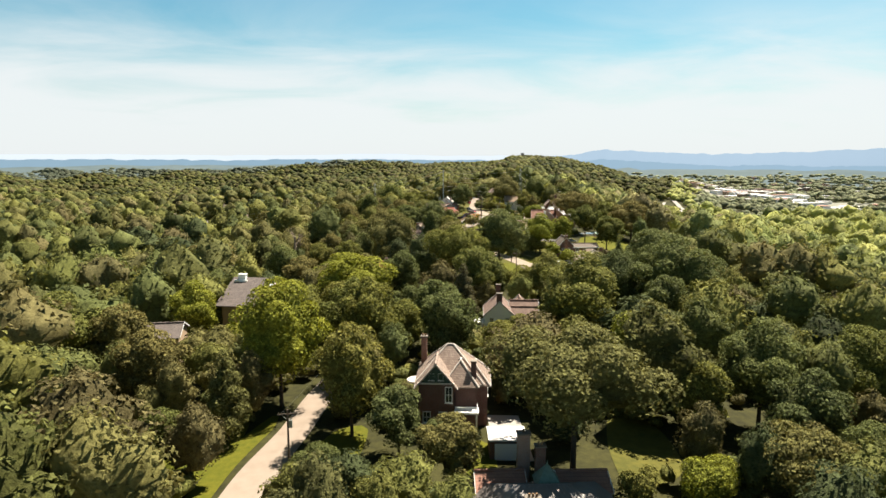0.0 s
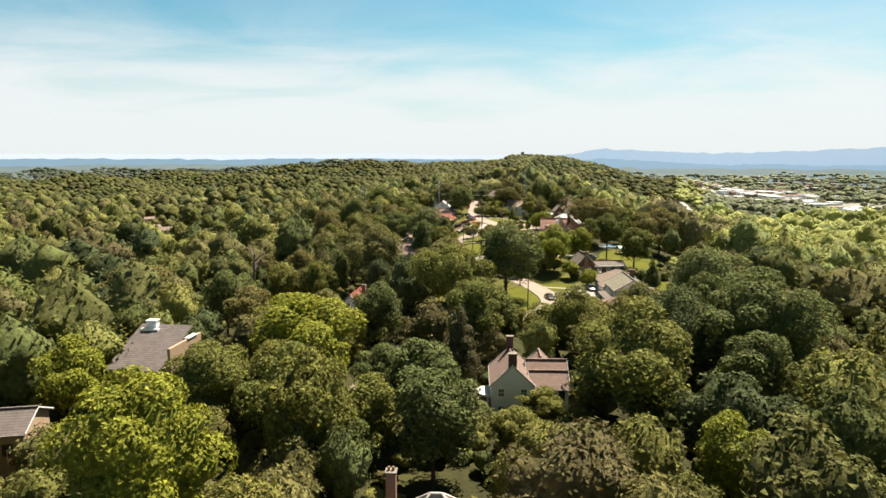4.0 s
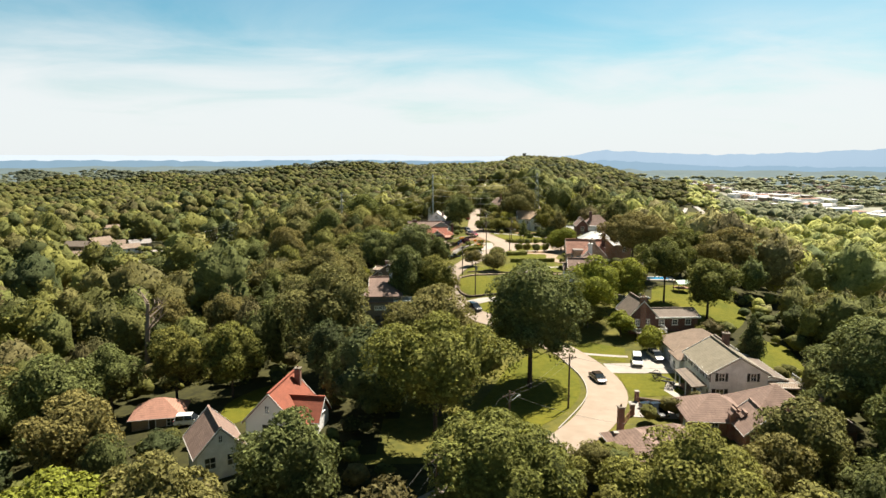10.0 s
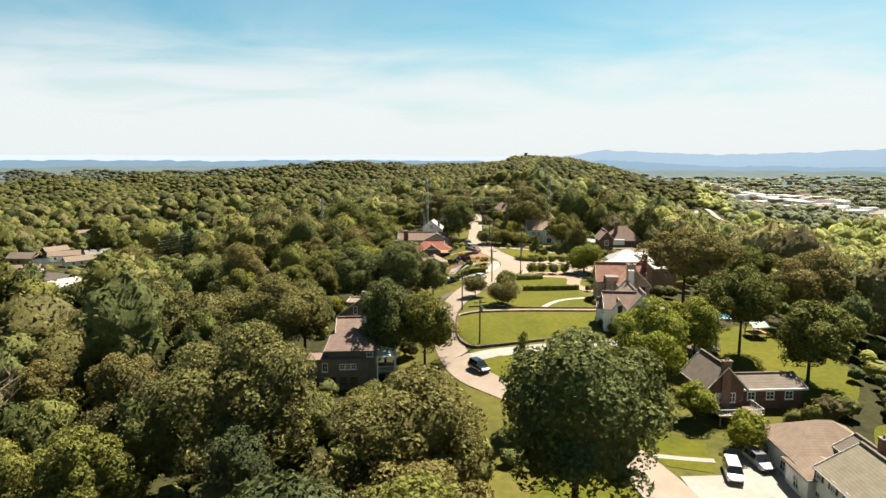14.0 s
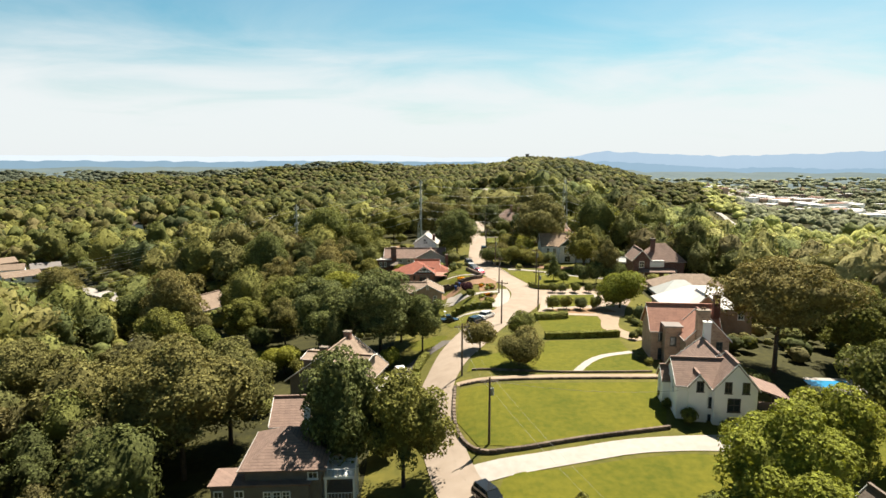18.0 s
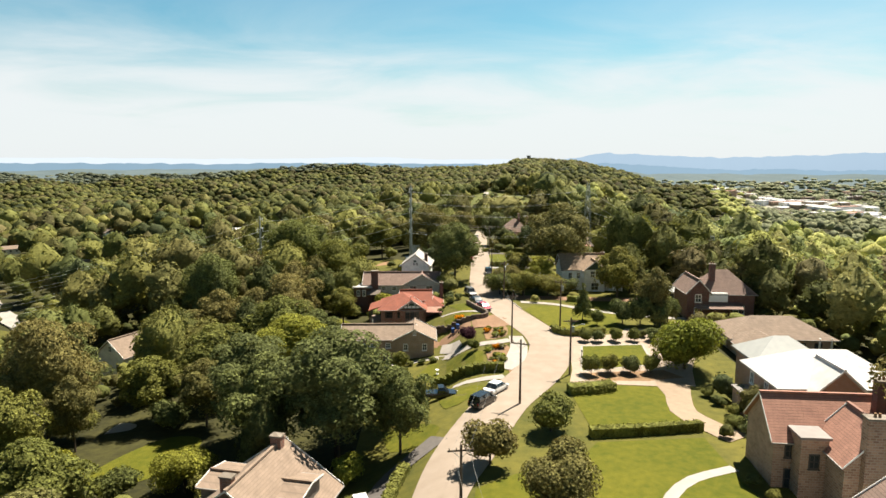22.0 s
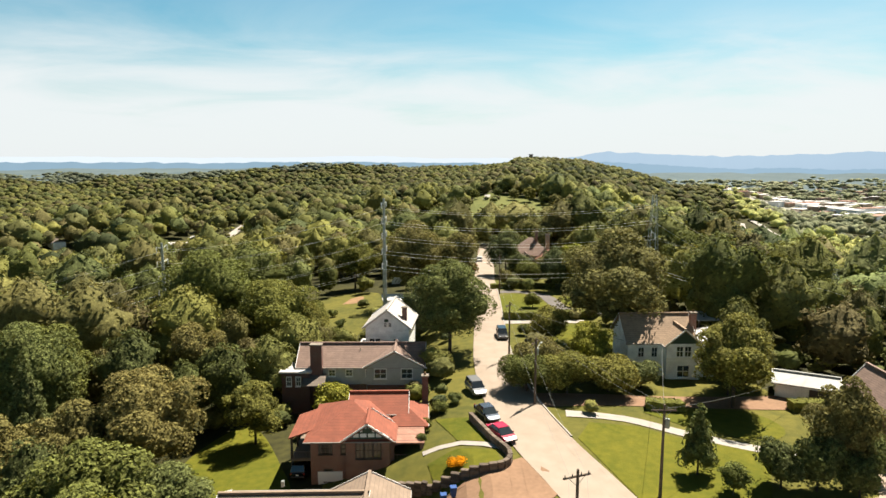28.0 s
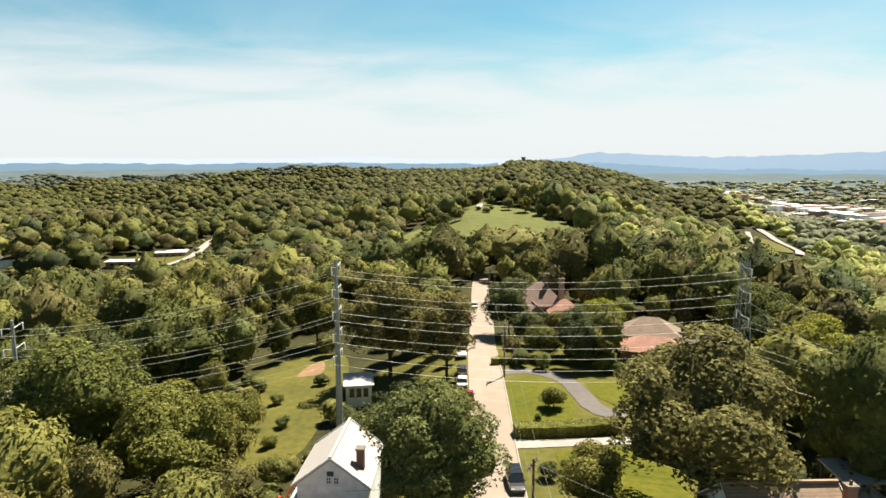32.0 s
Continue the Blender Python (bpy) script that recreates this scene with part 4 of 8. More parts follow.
        d = part("door", bm, TRIM, self.root)
        d.matrix_basis = self.place_on(face, u, z, block)
        part("door_leaf", add_box(bmesh.new(), 0, -.075, 0.02, w, .09, h, 0, .01), mat or TRIM, d)
        part("door_handle", add_box(bmesh.new(), w * .38, -.15, 1.0, .05, .08, .14), CHROME, d)
        return self

    def chimney(self, x, y, z0, z1, w=.9, d=.7, mat=None, pots=1):
        c = part("chimney", add_box(bmesh.new(), x, y, z0, w, d, z1 - z0), mat or BRICK, self.root)
        part("chimney_cap", add_box(bmesh.new(), x, y, z1, w + .2, d + .2, .18), GREY_STONE if mat is not STUCCO else TRIM, c)
        for k in range(pots):
            part("chimney_pot", add_tube(bmesh.new(), (x + (k - (pots - 1) / 2) * .4, y, z1 + .18), (x + (k - (pots - 1) / 2) * .4, y, z1 + .55), .14, .12), MULCH, c)
        return self

    def slab(self, name, x, y, z, sx, sy, sz, mat, label=""):
        part(name, add_box(bmesh.new(), x, y, z, sx, sy, sz, 0, min(sx, sy, sz) * .08), mat, self.root, label)
        return self

    def posts(self, pts, z0, z1, r=.08, mat=None, name="post"):
        for x, y in pts:
            part(name, add_box(bmesh.new(), x, y, z0, 2 * r, 2 * r, z1 - z0), mat or TRIM, self.root)
        return self

    def railing(self, pts, z, mat=None, high=.95):
        """A railing along plan points: each with its top rail and balusters."""
        for (x0, y0), (x1, y1) in zip(pts, pts[1:]):
            n = max(2, int(math.hypot(x1 - x0, y1 - y0) / .36))
            bm = bmesh.new()
            add_tube(bm, (x0, y0, z + high), (x1, y1, z + high), .045, .045, 6)
            add_tube(bm, (x0, y0, z + .1), (x1, y1, z + .1), .035, .035, 6)
            rail = part("railing", bm, mat or TRIM, self.root)
            baluster = mesh_of("baluster", add_box(bmesh.new(), 0, 0, 0, .04, .04, high), mat or TRIM)
            for k in range(n + 1):
                shared("baluster", baluster, rail, pose(x0 + (x1 - x0) * k / n, y0 + (y1 - y0) * k / n, z))
        return self

    def lean(self, cx, cy, w, d, z0, z1, top, way="S", name="porch_roof"):
        """A sloping porch or shed roof: high side z1 at the wall, low side z0 out."""
        a, b = w / 2, d / 2
        if way == "S":
            p = [(cx - a, cy - b, z0), (cx + a, cy - b, z0), (cx + a, cy + b, z1), (cx - a, cy + b, z1)]
        elif way == "E":
            p = [(cx + a, cy - b, z0), (cx + a, cy + b, z0), (cx - a, cy + b, z1), (cx - a, cy - b, z1)]
        elif way == "W":
            p = [(cx - a, cy + b, z0), (cx - a, cy - b, z0), (cx + a, cy - b, z1), (cx + a, cy + b, z1)]
        else:
            p = [(cx + a, cy + b, z0), (cx - a, cy + b, z0), (cx - a, cy - b, z1), (cx + a, cy - b, z1)]
        part(name, add_slab(bmesh.new(), p, .18), top, self.root)
        return self


def add_slab(bm, pts, t):
    """A sloping board: its top is the outline, its underside t lower."""
    top = [bm.verts.new(p) for p in pts]
    low = [bm.verts.new((p[0], p[1], p[2] - t)) for p in pts]
    start = len(bm.faces)
    fs = [bm.faces.new(top), bm.faces.new(list(reversed(low)))]
    for i in range(len(pts)):
        j = (i + 1) % len(pts)
        fs.append(bm.faces.new((top[j], top[i], low[i], low[j])))
    bmesh.ops.recalc_face_normals(bm, faces=fs)
    return bm


def bow(house, name, cx, cy, z, r, tall, mat, a0=0, a1=360, sides=20):
    """A round or half-round slab on a plan centre."""
    pts = [(cx + r * math.cos(radians(a0 + (a1 - a0) * k / sides)), cy + r * math.sin(radians(a0 + (a1 - a0) * k / sides))) for k in range(sides + (a1 - a0 < 360))]
    part(name, add_prism(bmesh.new(), pts, z, z + tall), mat, house.root)


# brick house with a green copper roof lantern
h = House(11.5, 68, 2, 7.6, "brick house with seamed metal roof and green copper lantern")
h.block(0, -1, 15.5, 10, 3.4, "hip", "x", 26, BRICK, METAL_ROOF).row("N", (-5, -2, 2, 5), 1, 1.0, 1.4).row("S", (-5, -2, 2, 5), 1, 1.0, 1.4)
h.block(-4.6, 4.2, 5.2, 5, 3.6, "gable", "x", 26, BRICK, CLAY_SHINGLE)
h.block(5.4, 4.4, 5.4, 5, 3.4, "gable", "x", 24, BRICK, CLAY_SHINGLE)
for k in range(13):
    x = -7.2 + 1.2 * k
    part("seam", add_slab(bmesh.new(), [(x - .03, -6.3, 3.36), (x + .03, -6.3, 3.36), (x * .35 + .03, -1.1, 5.92), (x * .35 - .03, -1.1, 5.92)], -.06), METAL_ROOF, h.root)
bm = bmesh.new()
bmesh.ops.create_cone(bm, cap_ends=True, segments=4, radius1=2.1, radius2=.25, depth=2.0, matrix=pose(.6, 1.4, 5.9, 0, 0, 45))
part("lantern_roof", bm, COPPER, h.root, "green weathered copper pyramid roof")
part("lantern_finial", add_tube(bmesh.new(), (.6, 1.4, 6.8), (.6, 1.4, 7.5), .16, .03, 8), COPPER, h.root)
h.slab("lantern_wall", .6, 1.4, 3.6, 2.7, 2.7, 1.4, BRICK)
h.chimney(-1.4, 6.2, 0, 8.6, 1.5, 1.1, PINK_BRICK, 1).chimney(.5, 5.2, 2, 7.4, 1.2, .9, BRICK, 2).chimney(-2.2, -5.2, 2, 6.6, 1.6, .8, BRICK, 3)

# brick house with pale capped hips
h = House(.9, 96, -3, 9.3, "dark brick house with mottled tiled roof and pale hip tiles")
h.block(.2, 1.4, 9.4, 8.4, 7.0, "hip", "x", 45, DARK_BRICK, CREAM_TILE, over=.6, caps=PALE_CAP).row("S", (3.6,), .8, 1.1, 1.6).row("W", (-2, 2), 1, 1, 1.5).row("W", (-2, 2), 4, 1, 1.5)
h.block(-1.7, -2.4, 5.2, 4.8, 7.0, "gable", "y", 49, DARK_BRICK, CREAM_TILE, over=.6, trim=PALE_CAP)
part("gable_panel", add_prism(bmesh.new(), [(0, 0), (5.0, 0), (2.5, 2.85)], -.02, .05), GREEN_BOARD, h.root, "dark green boarded gable").matrix_basis = pose(-4.2, -4.84, 7.0, 90, 0, 0)
h.row("S", (-.7, .7), 7.5, .75, 1.0, block=1).window("S", 1.9, 4.0, 1.0, 2.4, block=1).row("S", (-1.4, 1.0), .8, 1.1, 1.7, block=1)
h.slab("gable_sill", -1.7, -4.95, 6.85, 5.6, .3, .22, PALE_CAP)
h.block(1.9, -1.2, 4.6, 5.6, 6.9, "hip", "y", 50, DARK_BRICK, CREAM_TILE, over=.5, caps=PALE_CAP)
h.block(4.2, .6, 3.6, 6.4, 6.6, "hip", "y", 48, DARK_BRICK, CREAM_TILE, over=.5, caps=PALE_CAP).row("E", (-1.5, 1.5), 3.8, 1, 1.5)
h.chimney(-4.2, 4.6, 4, 11.4, .9, .9, BRICK, 2).chimney(3.9, -2.3, 4, 9.6, .8, .8, DARK_BRICK, 0)
h.slab("porch_canopy", 2.9, -5.2, 2.8, 3.6, 2.4, .3, STUCCO).posts([(1.4, -6.2), (4.4, -6.2)], 0, 2.8, .12, TRIM).railing(((1.3, -6.2), (4.5, -6.2), (4.5, -4.2)), 3.1, TRIM, .7)
bow(h, "side_porch_roof", -4.9, -1.4, 6.1, 1.5, .25, PALE_CAP, 90, 270)

# flat garage beside it
h = House(8.9, 84.5, 0, 8.6, "flat-roofed brick garage beside the drive", "garage")
h.block(0, 0, 5.0, 4.2, 2.7, "flat", "x", 0, DARK_BRICK, WHITE_ROOF, over=.2)
h.door("S", 0, 0, 3.4, 2.2)

# red shed in the left woods
h = House(-62.5, 134.5, 12, 8.4, "small red boarded shed with a grey roof under trees", "shed")
h.block(0, 0, 4.4, 3.4, 2.6, "gable", "x", 24, plain("red_boards", (.36, .035, .03), .7), GREY_SHINGLE, over=.3).door("S", -.8, 0, 1.2, 2.0, DARK_TRIM)

# white painted house with two dark chimneys
h = House(15.2, 147, -3, 8.0, "white painted house with brown gabled roof and dark chimneys")
h.block(-2.4, -.6, 7.6, 11, 6.8, "gable", "y", 43, STUCCO, BROWN_SHINGLE, over=.3)
h.row("S", (-2.0, 2.1), 4.4, 1.05, 1.5).row("S", (-2.0, 2.1), 1.1, 1.05, 1.5).row("W", (-3, 0, 3), 4.4, 1.05, 1.5)
h.chimney(-2.4, -5.6, 6, 12.3, 1.5, .8, DARK_BRICK, 0).chimney(-2.4, 4.6, 6, 12.6, 1.3, .9, DARK_BRICK, 0)
h.block(4.4, -2.6, 6.8, 6, 6.0, "gable", "x", 36, STUCCO, BROWN_SHINGLE, over=.3).row("S", (-1.9, .2, 2.2), 3.9, 1.0, 1.6, trim=DARK_TRIM)
h.block(4.4, 1.6, 7.4, 5.6, 6.8, "gable", "x", 38, STUCCO, BROWN_SHINGLE, over=.3)
h.block(3.6, 5.0, 5.4, 5, 6.6, "gable", "y", 44, STUCCO, BROWN_SHINGLE, over=.3)
bow(h, "porch_roof", -6.4, -2.6, 3.9, 2.6, .35, TRIM, 80, 280)
bow(h, "porch_deck", -6.4, -2.6, 0, 2.6, .3, APRON, 80, 280)
for a in (100, 140, 180, 220, 260):
    part("column", add_tube(bmesh.new(), (-6.4 + 2.35 * math.cos(radians(a)), -2.6 + 2.35 * math.sin(radians(a)), .3), (-6.4 + 2.35 * math.cos(radians(a)), -2.6 + 2.35 * math.sin(radians(a)), 3.9), .16, .13, 10), TRIM, h.root)
h.door("W", -2, .3, 1.1, 2.2, DARK_TRIM, 0)
h.root.scale = (.87, .87, .87)

# modern house of tan boards
h = House(-45.9, 151, -8, 5.4, "modern house of tan boards with grey shed roof")
h.block(-1, 0, 9.5, 9, 9.2, "flat", "x", 0, TAN_WALL, SLATE, over=-.2)
part("wedge_wall", add_prism(bmesh.new(), [(-5.7, -4.4), (3.7, -4.4), (3.7, 4.4), (-5.7, 4.4)], 9.2, 9.6), TAN_WALL, h.root)
h.lean(-2.2, -.5, 9.6, 11, 9.6, 14.4, SLATE, "S", "roof")
h.slab("fin_wall", 3.9, 0, 0, .5, 10, 13.2, TAN_WALL)
h.slab("coping", 3.9, 2, 13.2, .8, 3, .25, TRIM).slab("coping", -4.5, 3.4, 13.6, 3.2, .7, .4, TRIM)
h.chimney(-4.4, 4.2, 8, 15.2, 1.8, 1.2, STUCCO, 0)
h.lean(2.2, -6, 3.4, 3, 7.4, 9.0, GREY_SHINGLE, "S", "porch_roof").row("S", (2.2,), 3.2, 1.6, 2.6, block=0, trim=DARK_TRIM).window("S", 2.2, .2, 1.6, 2.3, 0, DARK_TRIM)
h.slab("deck", 3.2, -8, .4, 3.6, 3, .3, WOOD).railing(((1.4, -9.5), (5, -9.5), (5, -6.5)), .7, WOOD)
h = House(-39, 166, 6, 6.4, "brown-roofed house behind the modern house")
h.block(0, 0, 9, 7, 3.0, "hip", "x", 28, TAN_BRICK, TAN_SHINGLE).row("S", (-3, 0, 3), 1, 1, 1.3)
h.block(3, -2, 4, 4, 3.2, "gable", "y", 32, TAN_BRICK, TAN_SHINGLE)
h = House(-58, 128, 10, 6.2, "brown house with dark roof half hidden in trees")
h.block(0, 0, 8, 8, 7.6, "gable", "x", 24, TAN_WALL, SLATE).row("S", (-2, 2), 4.6, 1.2, 1.4, trim=DARK_TRIM).door("S", 2.6, 3.0, 1.2, 2.2, RED_SHINGLE)

# tan brick cottage by the bend
h = House(34.4, 195.4, 6, 7.2, "tan brick cottage with brown hipped roof beside the road")
h.block(-3.4, -.5, 6.4, 9, 2.9, "hip", "y", 30, TAN_BRICK, BROWN_SHINGLE, over=.5).row("S", (0,), .9, 1.2, 1.4).row("W", (-2.6, 1.6), .9, 1.0, 1.4)
h.block(2.4, 1.2, 7, 7.6, 2.9, "hip", "x", 30, TAN_BRICK, BROWN_SHINGLE, over=.5).row("S", (-1.5, 1.6), .9, 1.1, 1.4)
h.chimney(-4.2, 4.2, 2, 6.4, .8, .8, BRICK, 1)
h.block(-4.2, -6.6, 2.6, 3.4, 2.0, "gable", "y", 30, BRICK, CLAY_SHINGLE, over=.3)

# long brown hipped house
h = House(50.5, 203, -5, 8.6, "large brick house with sweeping brown hipped roof")
h.block(3.2, 0, 11, 11, 3.2, "hip", "x", 36, BRICK, BROWN_SHINGLE, over=.6)
h.block(-5.4, .6, 9, 8, 2.9, "hip", "x", 30, BRICK, BROWN_SHINGLE, over=.6).row("S", (-3, -1), .8, 1.0, 1.5).row("W", (-2, 1.6), .8, 1.0, 1.5)
h.block(-1.2, -5.6, 5.4, 6, 3.2, "gable", "y", 40, BRICK, BROWN_SHINGLE, over=.5).window("S", 0, .8, 1.6, 1.6).window("S", 0, 3.4, .6, .9)
h.block(6.2, -5.8, 5.4, 5, 3.0, "gable", "y", 38, BRICK, BROWN_SHINGLE, over=.5).window("S", 0, .8, 1.4, 1.5)
h.block(10.4, -1.5, 4.6, 6.5, 2.7, "hip", "y", 28, BRICK, BROWN_SHINGLE, over=.5).row("S", (0,), .8, 1.2, 1.4)
h.chimney(2.4, -6.6, 1, 6.8, 1.1, .9, PINK_BRICK, 2).chimney(8.0, -4.4, 2, 7.0, 1.1, .9, PINK_BRICK, 2)
for x, y in ((-4.0, -3.8), (-3.4, -2.6), (-2.8, -4.6)):
    h.block(x, y, 1.1, 1.3, 4.0, "gable", "y", 40, BRICK, BROWN_SHINGLE, over=.12, fascia=False)

# white colonial with a tan hipped wing
h = House(54.0, 224, -2, 8.6, "white sided colonial house with grey shingle roof and shutters")
h.block(-.3, -4.6, 9.6, 12, 5.0, "gable", "y", 30, SIDING, OLIVE_SHINGLE, over=.35)
h.row("S", (-2.8, 2.4), 3.6, 1.0, 1.4, shutters=True).row("S", (-3.0, 2.6), .9, 1.3, 1.4, shutters=True)
h.row("W", (-5.6, -2.8, 0, 2.8, 5.6), 3.6, .9, 1.3, shutters=True).row("W", (-5.6, -2.8, 2.8, 5.6), .7, .9, 1.4).door("W", 0, 0, 1.1, 2.1, DARK_TRIM)
h.lean(-7.0, -7, 2.4, 9, 2.9, 3.2, GREY_SHINGLE, "W").posts([(-8.0, -11), (-8.0, -8), (-8.0, -5), (-8.0, -2.8)], 0, 2.8)
h.slab("porch_floor", -7.1, -7, 0, 2.6, 9.4, .25, APRON)
h.chimney(2.2, 1.4, 5, 8.4, 1.1, .9, DARK_BRICK, 2)
h.block(.3, 10.4, 11.4, 9.6, 4.0, "hip", "x", 31, SIDING, TAN_SHINGLE, over=.5).row("W", (-2.5, 2), .9, 1.3, 1.4).row("S", (-4.2,), .9, 1.1, 1.4)
h.block(-3.4, 4.2, 5, 5, 3.6, "hip", "x", 28, SIDING, TAN_SHINGLE).row("W", (0,), .8, 1.2, 1.5)
h.block(2.4, 4.6, 4.4, 4, 5.2, "gable", "y", 30, SIDING, GREY_SHINGLE).row("S", (-.6, .6), 4.2, .8, 1.1, shutters=False)
h.block(6.6, -1, 5, 12, 2.8, "gable", "y", 12, SIDING, GREY_SHINGLE)
h.slab("deck", 8.5, -8, 2.2, 5, 5, .25, WOOD).railing(((6, -10.5), (11, -10.5), (11, -5.5)), 2.45).posts([(6.2, -10.2), (10.8, -10.2), (10.8, -5.8)], -3, 2.2)

# tudor brick house
h = House(51.5, 252.5, 3, 11.2, "brick tudor house with white trimmed gable and deck")
h.block(-3.4, 0, 5.6, 8, 3.6, "gable", "y", 47, DARK_BRICK, GREY_SHINGLE, over=.5).row("S", (-1.1, 1.1), 1.1, .9, 1.4)
h.chimney(-3.4, -3.9, 0, 7.4, 1.3, .7, BRICK, 2)
h.block(4.5, 1, 10.4, 7, 2.6, "gable", "x", 17, DARK_BRICK, GREY_SHINGLE, over=.5).row("S", (-3, 0, 3), .8, 1.2, 1.2)
h.slab("deck", -2.6, -5.8, .2, 6.6, 3.6, .22, WOOD).railing(((-5.9, -4), (-5.9, -7.6), (.7, -7.6), (.7, -4)), .42)
h.posts([(-5.7, -7.4), (-2.6, -7.4), (.5, -7.4)], -2.6, .3, .1, WOOD)
h.slab("eave_board", 4.6, -3.2, 2.4, 11, .2, .3, TRIM)

# red roofed cottage and its neighbour
h = House(-19.5, 206, -8, 7.6, "white stucco cottage with orange-red shingle roof among trees")
h.block(-1, 0, 7.6, 9.5, 3.2, "gable", "y", 47, STUCCO, RED_SHINGLE, over=.4).row("S", (-.6, 1.8), 1, 1.0, 1.4, trim=DARK_TRIM).window("S", -.4, 4.2, .7, 1.2)
h.block(3.2, -.6, 5, 5, 3.0, "gable", "x", 45, STUCCO, RED_SHINGLE, over=.4).row("E", (0,), 3.4, .9, 1.2).row("S", (0,), .9, 1, 1.4)
h.block(3.0, -3.2, 3.4, 3, 2.4, "gable", "y", 40, STUCCO, RED_SHINGLE, over=.3).window("S", 0, .8, 1, 1.3)
h.chimney(.2, 3.9, 4, 8.2, .9, .8, BRICK, 1)
h = House(-26.2, 193, 30, 8.6, "white board house with brown roof by the lower drive")
h.block(0, 0, 6, 7.4, 3.2, "gable", "y", 46, SIDING, BROWN_SHINGLE).row("S", (-1.4, 1.4), .9, 1.4, 1.6).window("S", 0, 4.2, .5, 1.0)
h = House(-42.5, 213, 12, 5.2, "small house with red shingle roof by the lower drive")
h.block(0, 0, 7.4, 6.2, 2.7, "hip", "x", 32, TAN_BRICK, CLAY_SHINGLE, over=.5).door("S", -.6, 0, .9, 2.0, DARK_TRIM).row("S", (2.2,), .9, 1.2, 1.2)
h.slab("foundation", 0, 0, -2.4, 8, 6.4, 2.4, TAN_BRICK)

# white gabled house
h = House(44, 285, -7, 13.8, "white stucco house with brown cross-gabled roof and covered deck")
h.block(-1, -1.2, 8.0, 6.6, 5.2, "gable", "x", 37, STUCCO, BROWN_SHINGLE, over=.3).row("W", (-1.4, 1.4), 3.6, .8, 1.5, trim=TRIM)
h.block(2.2, -3.0, 5.4, 5.0, 5.2, "gable", "y", 50, STUCCO, BROWN_SHINGLE, over=.25)
h.row("S", (-1.0, 1.2), 4.5, .8, 1.4, trim=DARK_TRIM).window("S", -.2, 2.0, 1.5, 1.7, trim=DARK_TRIM).window("S", -.4, .2, 1.0, .9, trim=DARK_TRIM)
h.block(-2.4, -3.9, 2.4, 2.2, 5.2, "gable", "y", 50, STUCCO, BROWN_SHINGLE, over=.2).window("S", .2, 4.4, .8, 1.3, trim=DARK_TRIM)
h.window("S", .6, 2.1, .9, 1.3, 0, DARK_TRIM).window("S", .6, .1, .9, .9, 0, DARK_TRIM).window("S", -1.6, .1, .9, .9, 0, DARK_TRIM)
h.block(1.2, 3.4, 6.6, 8, 5.4, "gable", "y", 40, STUCCO, BROWN_SHINGLE, over=.3)
h.block(-4.9, .8, 2.2, 3, 4.4, "gable", "x", 45, STUCCO, BROWN_SHINGLE, over=.2).window("W", 0, 2.6, .8, 1.4)
h.chimney(1.8, 7.2, 5, 10.6, 1.0, .8, STUCCO, 1)
h.lean(7.0, -1.4, 5.4, 6.4, 3.4, 5.2, BROWN_SHINGLE, "E", "deck_roof").slab("deck", 7.0, -2, .9, 5.2, 5.4, .22, WOOD)
h.posts([(9.4, -4.4), (9.4, -1.4), (9.4, 1.2), (5.2, -4.4)], -2.2, 3.4, .11, DARK_TRIM).railing(((4.6, -4.6), (9.5, -4.6), (9.5, 1.4)), 1.12, DARK_TRIM)

# fieldstone house
h = House(48.4, 303.5, -6, 14.6, "fieldstone house with clay shingle roof and big stone chimney")
h.block(-.4, 3.2, 11, 7, 5.6, "gable", "x", 45, FIELDSTONE, CLAY_SHINGLE, over=.35).window("S", -3.6, .3, 1.4, 2.0, trim=DARK_TRIM).row("S", (-3.9,), 3.6, .9, 1.3, trim=DARK_TRIM)
h.block(1.6, -2.4, 6.6, 6.4, 5.6, "gable", "y", 46, FIELDSTONE, CLAY_SHINGLE, over=.3).window("S", 1.8, 3.8, .9, 1.3, trim=DARK_TRIM).window("S", -1.6, .2, 1.2, 1.8, trim=DARK_TRIM)
h.chimney(.6, -5.8, 0, 10.2, 1.9, 1.1, FIELDSTONE, 2).chimney(5.0, 1.8, 5, 11.2, 1.0, 1.0, DARK_BRICK, 2)
h.block(-2.8, -.9, 2.6, 2.6, 6.4, "flat", "x", 0, FIELDSTONE, METAL_ROOF, over=.2).window("S", 0, 3.4, .9, 1.4, trim=DARK_TRIM)
h.slab("step", -3.2, -3.4, -.2, 2.4, 2, .35, CONCRETE)

# pink brick house with white roofs
h = House(58.3, 322, -3, 14.5, "pink brick house with white membrane roofs")
h.block(0, 0, 15.5, 10, 6.4, "hip", "x", 31, PINK_BRICK, WHITE_ROOF, over=.6).row("S", (-5.4, -4.2), 3.9, .9, 1.5).row("S", (5.6,), 3.9, 1.1, 1.5).row("W", (-2.6, 1.6), 3.8, 1, 1.5)
h.block(-1.6, -4.4, 5.6, 5, 6.4, "gable", "y", 42, PINK_BRICK, WHITE_ROOF, over=.6).window("S", 0, 3.8, 1.1, 1.5).window("S", 0, .8, 1.1, 1.5)
h.block(-2, 7.5, 9, 7, 6.8, "hip", "x", 33, PINK_BRICK, PALE_ROOF, over=.6)
h.block(-8.6, 1.4, 2.6, 4, 3.0, "flat", "x", 0, PINK_BRICK, METAL_ROOF, over=.2).door("S", -.6, 0, 1.1, 2.2, DARK_TRIM)
